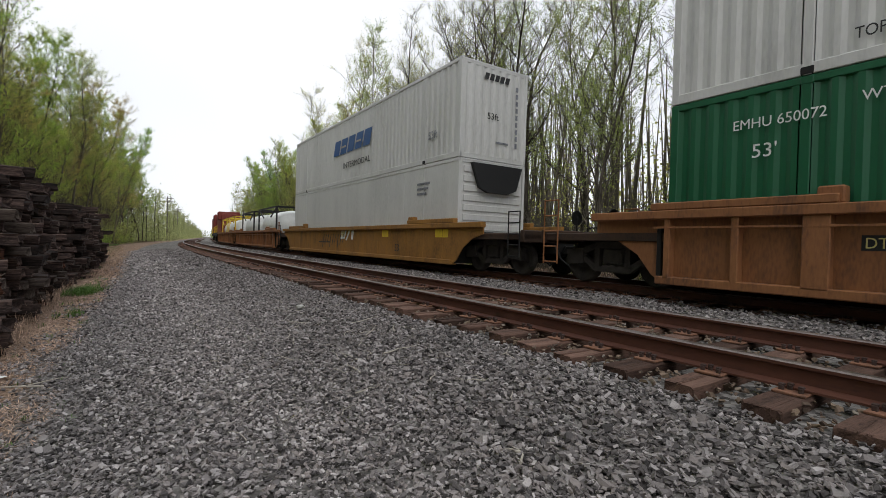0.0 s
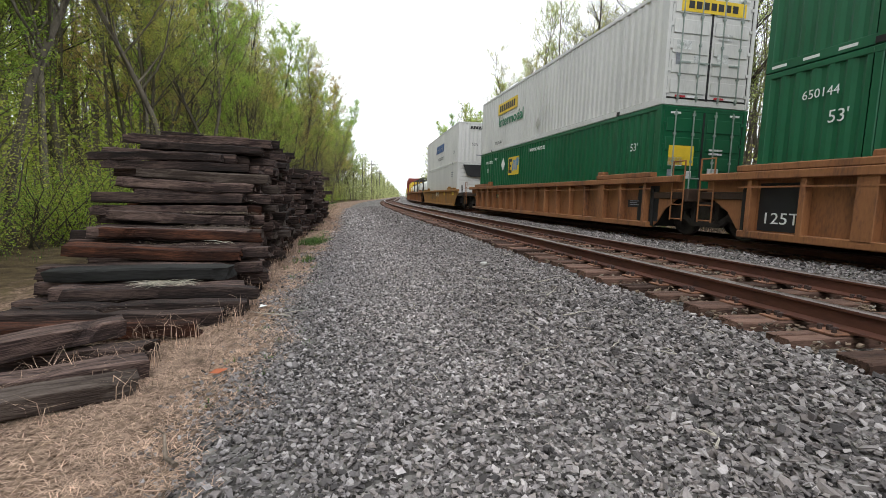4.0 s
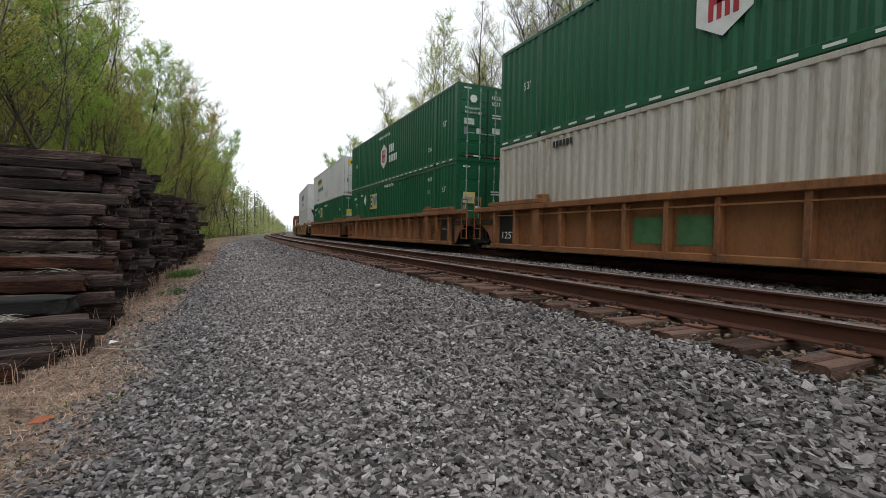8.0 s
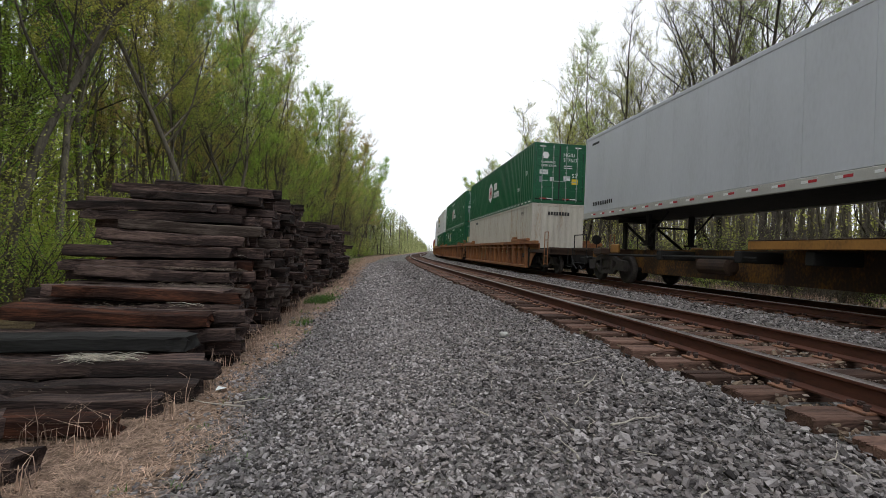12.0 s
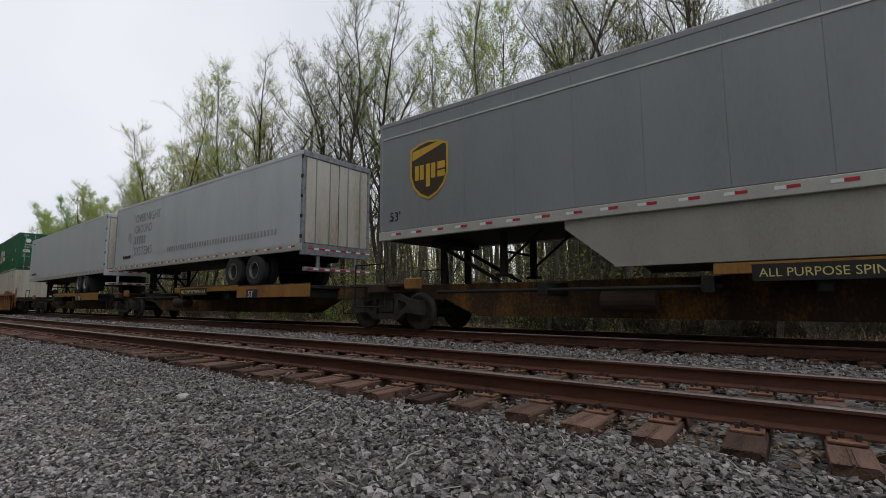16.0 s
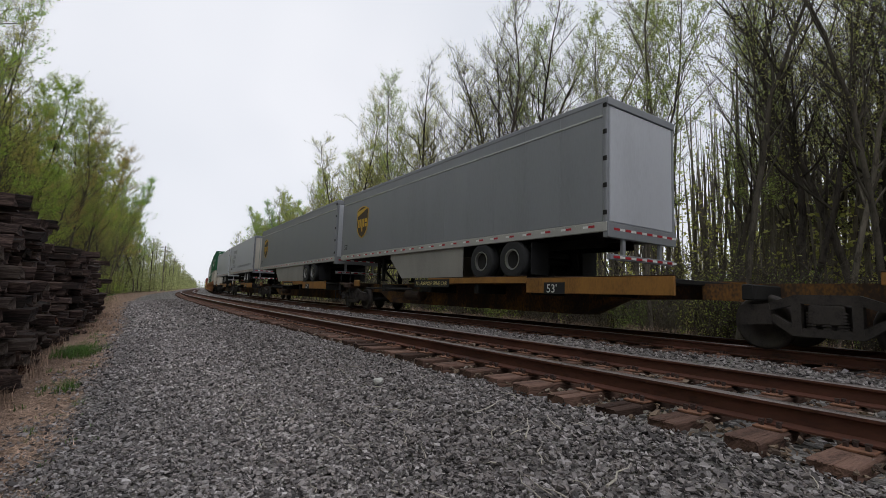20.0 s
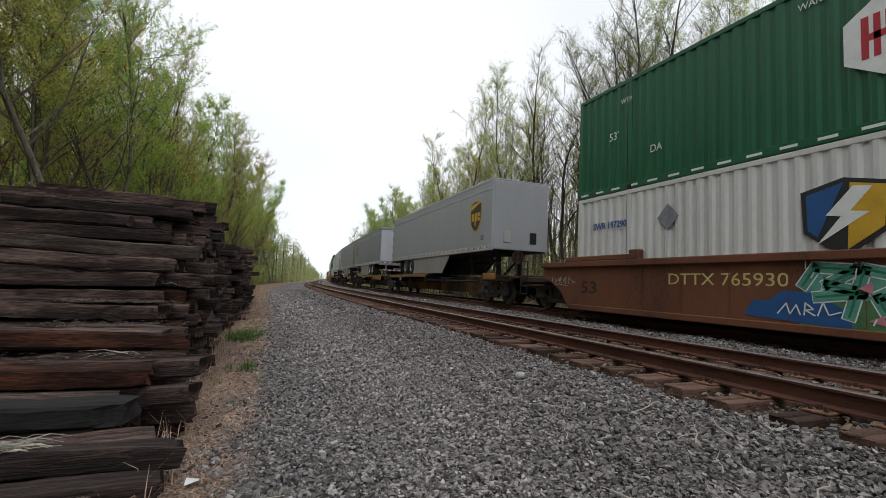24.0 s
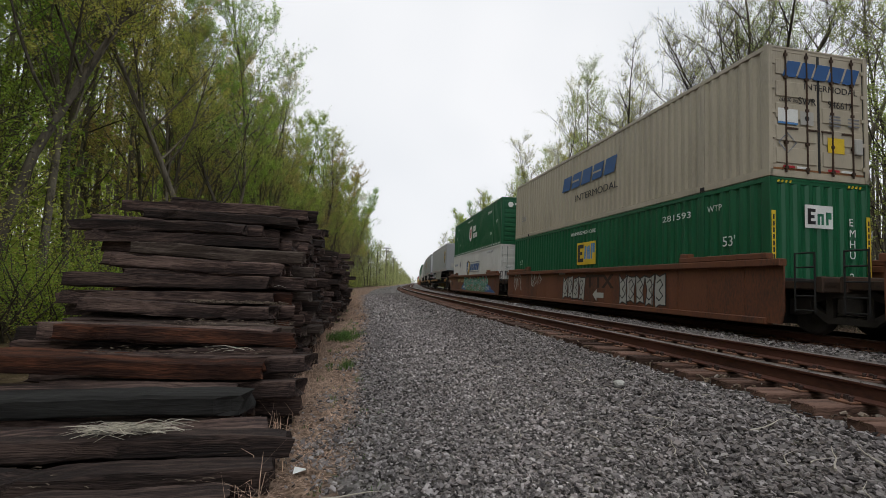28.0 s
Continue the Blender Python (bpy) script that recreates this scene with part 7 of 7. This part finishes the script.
for k in range(70):
    rt = random.Random(k)
    twig(rt.uniform(-2.6, -0.15), rt.uniform(-1.6, 4.5), rt.uniform(0.08, 0.26), rt.uniform(0, 180), M_TWIG, "bleached twig lying on the gravel", None, rt.uniform(0.003, 0.006))
leaf_sh = Shape().add([(0, 0, 0.01), (0.05, 0.03, 0.025), (0.12, 0.02, 0.015), (0.13, -0.02, 0.03), (0.06, -0.04, 0.01)], [(0, 1, 2, 3, 4)])
M_DRYLEAF = material("orange_dry_leaf", (0.42, 0.12, 0.05), 0.8, spread=0.2)
tagged(new("dry_leaf", leaf_sh.mesh("dry_leaf", M_DRYLEAF)), "orange dry leaf on the straw", "leaf").matrix_basis = pose(-4.12, -0.17, -0.41, 0, 0, 20)
paper = Shape().add([(0, 0, 0), (0.09, 0.01, 0.01), (0.1, 0.06, 0.0), (0.03, 0.07, 0.02)], [(0, 1, 2, 3)])
tagged(new("paper_scrap", paper.mesh("paper_scrap", M_INKWHITE)), "white paper scrap on the straw", "litter").matrix_basis = pose(-4.1, 1.87, -0.40, 0, 0, 20)
pc = Shape().bevelled(-0.15, 0.15, -0.04, 0.04, 0, 0.03, 0.01)
tagged(new("pale_splinter", pc.mesh("pale_splinter", M_INKWHITE)), "pale splinter of wood between the tracks", "litter").matrix_basis = on_line(8.2, 3.7, -0.12, 80)


# ---- trees ----
def leaf_quads(rng, centres, size):
    """Small four-cornered leaves, turned every way, one at each centre."""
    n = len(centres)
    a, b = rng.normal(size=(n, 3)), rng.normal(size=(n, 3))
    a[:, 2] *= 0.6
    a /= np.linalg.norm(a, axis=1)[:, None]
    b -= a * (a * b).sum(1)[:, None]
    b /= np.linalg.norm(b, axis=1)[:, None]
    w = (size * rng.uniform(0.6, 1.45, n))[:, None]
    return np.stack([centres, centres + a * w * 0.5 + b * w * 0.36, centres + a * w, centres + a * w * 0.5 - b * w * 0.36], 1).reshape(-1, 3), np.arange(4 * n).reshape(-1, 4)


def tree_template(name, seed, tall, leafy, leaf_mat, spread=0.26, clear=0.3, rise=1.2, lean=0.0, fork=1, size=0.055, thick=1.0, wind=0.075, bark=None, dense=1.0):
    """One tree of a close wood: a wandering trunk, limbs that bend upwards, sprays of twigs, and leaves along the twigs."""
    r, rng = random.Random(seed), np.random.default_rng(seed)
    wood, tips = Shape(), []

    def limb(p, d, length, r0, r1, sides, steps, wander=0.11, lift=0.05):
        pts = [p]
        for k in range(steps):
            d = (d + Vector((r.gauss(0, wander), r.gauss(0, wander), lift + r.gauss(0, wander * 0.5)))).normalized()
            q = p + d * (length / steps)
            wood.tube(p, q, r0 + (r1 - r0) * k / steps, r0 + (r1 - r0) * (k + 1) / steps, sides, caps=False)
            pts.append(q)
            p = q
        return pts, d

    def at(pts, u):
        k = min(int(u * (len(pts) - 1)), len(pts) - 2)
        return pts[k].lerp(pts[k + 1], u * (len(pts) - 1) - k)

    base = (0.0062 * tall + r.uniform(-0.012, 0.012)) * thick
    for stem in range(fork):
        az0 = stem * 2.2 + r.uniform(0, 1)
        tilt = 0.0 if fork == 1 else 0.17
        h = tall * (1 - 0.12 * stem)
        pts, _ = limb(Vector((0.06 * stem, 0, -0.3)), Vector((lean + tilt * math.cos(az0), tilt * math.sin(az0), 1)).normalized(), h, base * (1 - 0.15 * stem), 0.012, 7, 16, wind, 0.04)
        n = int(h * 2.0 * dense / (1 if fork == 1 else 1.35))
        for i in range(n):
            t = clear + (0.99 - clear) * (i + r.uniform(0, 0.9)) / n
            az = i * 2.4 + r.uniform(-0.5, 0.5)
            d = Vector((math.cos(az), math.sin(az), rise * r.uniform(0.55, 1.5))).normalized()
            ln = h * spread * (1.08 - t) ** 0.75 * r.uniform(0.65, 1.25)
            rad = base * (1.05 - t) * 0.42 + 0.006
            bp, bd = limb(at(pts, t), d, ln, rad, 0.008, 5, 5, 0.13, 0.07)
            for j in range(5 + int(ln)):
                u = r.uniform(0.25, 1.0)
                a2 = r.uniform(0, 6.3)
                d2 = (bd * 0.8 + Vector((math.cos(a2), math.sin(a2), r.uniform(0.1, 0.9)))).normalized()
                tp, td = limb(at(bp, u), d2, ln * r.uniform(0.25, 0.5), 0.009, 0.005, 3, 3, 0.15)
                for z in range(4):
                    d3 = (td + Vector((r.gauss(0, 0.55), r.gauss(0, 0.55), r.gauss(0.25, 0.4)))).normalized()
                    xp, _ = limb(at(tp, r.uniform(0.3, 1.0)), d3, r.uniform(0.4, 0.95), 0.0055, 0.0025, 3, 1)
                    tips.append((xp[0], xp[1]))
    a, b = np.array([p for p, _ in tips]), np.array([q for _, q in tips])
    k = np.repeat(np.arange(len(a)), rng.poisson(leafy * rng.gamma(2.0, 0.5, len(a))))
    u = rng.uniform(0.1, 1.1, len(k))[:, None]
    v, f = leaf_quads(rng, a[k] * (1 - u) + b[k] * u + rng.normal(0, 0.055, (len(k), 3)), size)
    return wood.mesh(name + "_wood", bark or M_BARK, True), blob_mesh(name + "_leaves", v, f, leaf_mat)


KINDS = [tree_template("tree", 1, 17.5, 34, M_LEAF, 0.28), tree_template("tree", 2, 16.5, 36, M_LEAF2, 0.27), tree_template("tree", 3, 18.5, 26, M_LEAF, 0.22, 0.25, 1.6), tree_template("tree", 4, 15.5, 32, M_LEAF3, 0.28, 0.25),
         tree_template("tree", 5, 16.5, 5, M_LEAF4, 0.30, 0.28, 1.4, 0.08, size=0.05, thick=1.3, wind=0.11, bark=M_BARK_DARK, dense=0.95), tree_template("tree", 6, 16.0, 5, M_LEAF4, 0.29, 0.35, 1.3, -0.05, 2, size=0.05, thick=1.5, wind=0.12, bark=M_BARK_DARK, dense=1.0), tree_template("tree", 7, 10.5, 42, M_LEAF, 0.38, 0.12, 0.8), tree_template("tree", 8, 17.0, 4, M_LEAF4, 0.27, 0.25, 1.6, 0.04, size=0.05, wind=0.09, dense=0.7),
         tree_template("tree", 9, 15.0, 16, M_LEAF4, 0.30, 0.15, 1.4, 0.03, size=0.06), tree_template("tree", 10, 15.5, 14, M_LEAF2, 0.31, 0.15, 1.3, -0.03, 2, size=0.055)]
TREE_LABELS = ["tall slender tree with fresh green spring leaves", "tall tree with yellow-green opening leaves", "tall thin tree with green leaf tufts", "tree with russet opening buds", "nearly bare leaning tree with sparse buds", "forked dark tree with few young leaves", "lower broad tree thick with bright green leaves", "bare slim tree with a few buds", "slim tree with pale green young leaves", "forked tree with thin yellow-green leaves"]


def plant(r, kind, s, off, scale, yaw, group):
    wood, crown = KINDS[kind]
    x, y, _ = along(s, off)
    t = thing("tree", TREE_LABELS[kind], "tree", group, m=pose(x, y, height(off) - 0.05, r.uniform(-2, 2), r.uniform(-2, 2), yaw) @ Matrix.Scale(scale, 4))
    part("trunk", wood, M_BARK, t)
    part("crown", crown, M_LEAF, t)


def forest():
    r = random.Random(31)
    left = "trees of the wood beside the tie stacks"
    right = "trees of the wood behind the train"
    s = -8.0
    while s < 125:
        for lane in range(3):
            off = (-8.9 if s > 18 else -9.8) - lane * 3.6 - r.uniform(0, 2.8)
            k = r.choice([0, 0, 1, 2, 8, 9, 6, 3] if s > 30 else [0, 0, 1, 1, 2, 3, 6, 1, 9] if lane < 1 else [0, 0, 1, 2, 2, 3, 6, 5, 9, 7])
            plant(r, k, s + r.uniform(-1.1, 1.1), off, r.uniform(0.95, 1.22), r.uniform(0, 360), left)
        s += 3.0 + max(s, 0) * 0.005
    s = -18.0
    while s < 130:
        for lane in range(5 if s < 11 else 2 if s < 70 else 3):
            off = 12.6 + lane * 3.6 + r.uniform(0, 3.2)
            k = r.choice([4, 4, 5, 5, 7, 7, 8] if s < 28 else [8, 8, 9, 9, 4, 8, 0] if s < 60 else [8, 9, 0, 8, 2, 9, 7])
            plant(r, k, s + r.uniform(-1.0, 1.0), off, r.uniform(0.84, 1.06) * float(np.interp(s, [-5, 5, 40, 60], [1.0, 1.17, 1.14, 1.0])), r.uniform(0, 360), right)
        s += 2.4 + max(s, 0) * 0.016


forest()


def shrub_template(seed, tall, mat, stems=9, leafy=48):
    r = random.Random(seed)
    wood, v, f = Shape(), [], []
    for i in range(stems):
        az = r.uniform(0, 6.3)
        d = Vector((math.cos(az) * 0.5, math.sin(az) * 0.5, 1)).normalized()
        p = Vector((r.uniform(-0.3, 0.3), r.uniform(-0.3, 0.3), -0.1))
        for k in range(5):
            q = p + (d + Vector((r.gauss(0, 0.2), r.gauss(0, 0.2), 0))).normalized() * tall / 5 * r.uniform(0.7, 1.1)
            wood.tube(p, q, 0.02 * (1 - k * 0.17), 0.02 * (0.83 - k * 0.17), 4, caps=False)
            if leafy < 10:
                for _ in range(3):
                    e = q + Vector((r.gauss(0, 1), r.gauss(0, 1), r.uniform(0.2, 1.4))).normalized() * tall * r.uniform(0.12, 0.3)
                    wood.tube(q, e, 0.009, 0.004, 3, caps=False)
            for _ in range(leafy):
                c = q + Vector((r.gauss(0, 0.25), r.gauss(0, 0.25), r.gauss(0, 0.2))) * (tall / 2.5)
                a = Vector((r.gauss(0, 1), r.gauss(0, 1), r.gauss(0, 0.6))).normalized()
                b = a.orthogonal().normalized()
                s = 0.038 * r.uniform(0.6, 1.5)
                n = len(v)
                v.extend([tuple(c), tuple(c + a * s * 0.5 + b * s * 0.35), tuple(c + a * s), tuple(c + a * s * 0.5 - b * s * 0.35)])
                f.append((n, n + 1, n + 2, n + 3))
            p = q
    return wood.mesh("shrub_wood", M_BARK, True), blob_mesh("shrub_leaves", v, f, mat)


SHRUBS = [shrub_template(1, 2.6, M_LEAF), shrub_template(2, 3.6, M_LEAF2), shrub_template(3, 1.6, M_LEAF), shrub_template(4, 3.4, M_LEAF4, 22, 2), shrub_template(5, 2.4, M_LEAF3, 26, 1)]


def undergrowth():
    r = random.Random(77)
    for i in range(330):
        leftside = i < 190
        s = (r.uniform(-3, 22) if i % 2 else r.uniform(15, 100)) if leftside else r.uniform(-10, 45)
        off = -7.8 - abs(r.gauss(0, 2.2)) - (2.4 if s < 14 else 0.4) if leftside else 13.0 + abs(r.gauss(0, 4))
        k = r.randrange(3) if leftside or i % 5 == 0 else 3 + i % 2
        x, y, _ = along(s, off)
        t = thing("shrub", ("green leafy shrub", "tall yellow-green shrub", "low bright green shrub", "bare brown brush", "low bare brown brush")[k] + " at the edge of the wood", "shrub", "shrubs at the edge of the wood", m=pose(x, y, height(off), 0, 0, r.uniform(0, 360)) @ Matrix.Scale(r.uniform(0.7, 1.3), 4))
        part("stem", SHRUBS[k][0], M_BARK, t)
        part("foliage", SHRUBS[k][1], M_LEAF, t)


undergrowth()


def deep_woods():
    """Behind the first trees the wood goes on: slim stems, brush near the ground and thinner sprays above, joined."""
    rng = np.random.default_rng(12)
    for name, sgn, count, near, deep, tall0, tall1, low, high in (("deep_woods_left", -1, 300, 18.0, 26, 14, 20, 330, 700), ("deep_woods_right", 1, 400, 22.0, 34, 10, 15, 430, 75)):
        v, f, vs, fs, base = [], [], [], [], 0
        for i in range(count):
            s, off = rng.uniform(-22, 14 if sgn > 0 and i % 4 == 0 else 150), sgn * (near + deep * rng.random() ** 1.3)
            x, y, _ = along(s, off)
            tall = rng.uniform(tall0, tall1)
            m, n = int(low * rng.uniform(0.5, 1.5)), int(high * rng.uniform(0.4, 1.6))
            z = np.concatenate([rng.gamma(1.8, 1.5, m), tall * rng.beta(2.0, 1.5, n)]) - 0.8
            wide = np.concatenate([np.full(m, 2.3), np.full(n, 1.5)])
            c = np.stack([x + wide * rng.normal(0, 1, m + n), y + wide * rng.normal(0, 1, m + n), z], 1)
            q, k = leaf_quads(rng, c, 0.26 if sgn < 0 else 0.21)
            v.append(q)
            f.append(k + base)
            base += len(q)
            for _ in range(7):
                xx, yy, r0 = x + rng.normal(0, 2.0), y + rng.normal(0, 2.0), rng.uniform(0.03, 0.12)
                lx, ly, k = rng.normal(0, 0.8), rng.normal(0, 0.8), len(vs)
                for z, rr in ((-1.0, r0), (tall * 0.5, r0 * 0.7), (tall, r0 * 0.2)):
                    t = (z + 1) / (tall + 1)
                    vs += [(xx + lx * t - rr, yy + ly * t - rr, z), (xx + lx * t + rr, yy + ly * t - rr, z), (xx + lx * t, yy + ly * t + rr, z)]
                for j in (0, 3):
                    fs += [(k + j, k + j + 1, k + j + 4, k + j + 3), (k + j + 1, k + j + 2, k + j + 5, k + j + 4), (k + j + 2, k + j, k + j + 3, k + j + 5)]
        tagged(new(name, blob_mesh(name, np.concatenate(v), np.concatenate(f), M_LEAF if sgn < 0 else M_LEAF4)), "thick spring foliage deep in the wood", "woods", kind="stuff")
        tagged(new(name + "_stems", blob_mesh(name, vs, fs, M_BARK)), "slim tree stems deep in the wood", "woods", kind="stuff")


deep_woods()


def far_woods():
    """The wood goes on along both sides of the line: leafy crowns on stems with ascending limbs, joined."""
    rng = np.random.default_rng(9)
    for name, sgn in (("far_woods_left", -1), ("far_woods_right", 1)):
        v, f, vs, fs, base = [], [], [], [], 0
        for i in range(270):
            s = (100 if sgn < 0 else 105) + 1.9 * i * (1 + 0.007 * i)
            off = -7.5 - 15 * rng.random() ** 1.5 if sgn < 0 else 12.5 + 22 * rng.random() ** 1.4
            if i >= 220:
                s, off = rng.uniform(900, 1000), sgn * rng.uniform(-4, 120)
            x, y, _ = along(s, off)
            tall = rng.uniform(11, 16)
            limbs = 16
            t = rng.uniform(0.12, 0.97, limbs)
            az, ln = rng.uniform(0, 6.3, limbs), 3.6 * (1.1 - t) ** 0.7 * rng.uniform(0.6, 1.2, limbs)
            foot = np.stack([np.full(limbs, x), np.full(limbs, y), t * tall - 0.9], 1)
            tip = foot + np.stack([np.cos(az) * ln * 0.75, np.sin(az) * ln * 0.75, ln * 0.75], 1)
            k = rng.integers(0, limbs, 430)
            u = rng.uniform(0.2, 1.1, 430)[:, None]
            brush = np.stack([x + rng.normal(0, 2.2, 330), y + rng.normal(0, 2.6, 330), rng.gamma(1.9, 1.6, 330) - 0.9], 1)
            q, quad = leaf_quads(rng, np.concatenate([foot[k] * (1 - u) + tip[k] * u + rng.normal(0, 0.42, (430, 3)), brush]), 0.32)
            v.append(q)
            f.append(quad + base)
            base += len(q)
            for p0, p1, w in [((x, y, -0.9), (x, y, tall * 0.92), 0.12)] + [(a, b, 0.04) for a, b in zip(foot, tip)]:
                k = len(vs)
                vs += [(p0[0] - w, p0[1], p0[2]), (p0[0] + w, p0[1], p0[2]), (p1[0] + w * 0.3, p1[1], p1[2]), (p1[0] - w * 0.3, p1[1], p1[2])]
                fs.append((k, k + 1, k + 2, k + 3))
        tagged(new(name, blob_mesh(name, np.concatenate(v), np.concatenate(f), M_FARLEAF_HAZED)), "distant spring woods along the railway", "woods", kind="stuff")
        tagged(new(name + "_stems", blob_mesh(name, vs, fs, M_BARK)), "distant tree stems along the railway", "woods", kind="stuff")


far_woods()


def utility_pole(s, off, tall):
    x, y, a = along(s, off)
    p = thing("utility_pole", "grey wooden utility pole with crossarms beside the line", "pole", "poles along the line", m=pose(x, y, -0.9, 0, 0, -math.degrees(a)))
    part("pole", Shape().tube((0, 0, 0), (0, 0, tall), 0.16, 0.11, 10), M_POLE, p)
    for z in (tall - 0.6, tall - 1.5):
        part("crossarm", Shape().bevelled(-1.5, 1.5, -0.06, 0.06, z - 0.07, z + 0.07, 0.015, "x"), M_POLE, p)


for s, off in ((150, -6.5), (210, -7.0), (285, -7.5)):
    utility_pole(s, off, 13.0)


# ---- motion ----
def motions():
    times = [0.5 * i for i in range(57)]
    for ob, s, z, yaw in MOVERS:
        walk(ob, [(t, on_train(s + travel(t), z) @ pose(0, 0, 0, 0, 0, yaw)) for t in times])


motions()
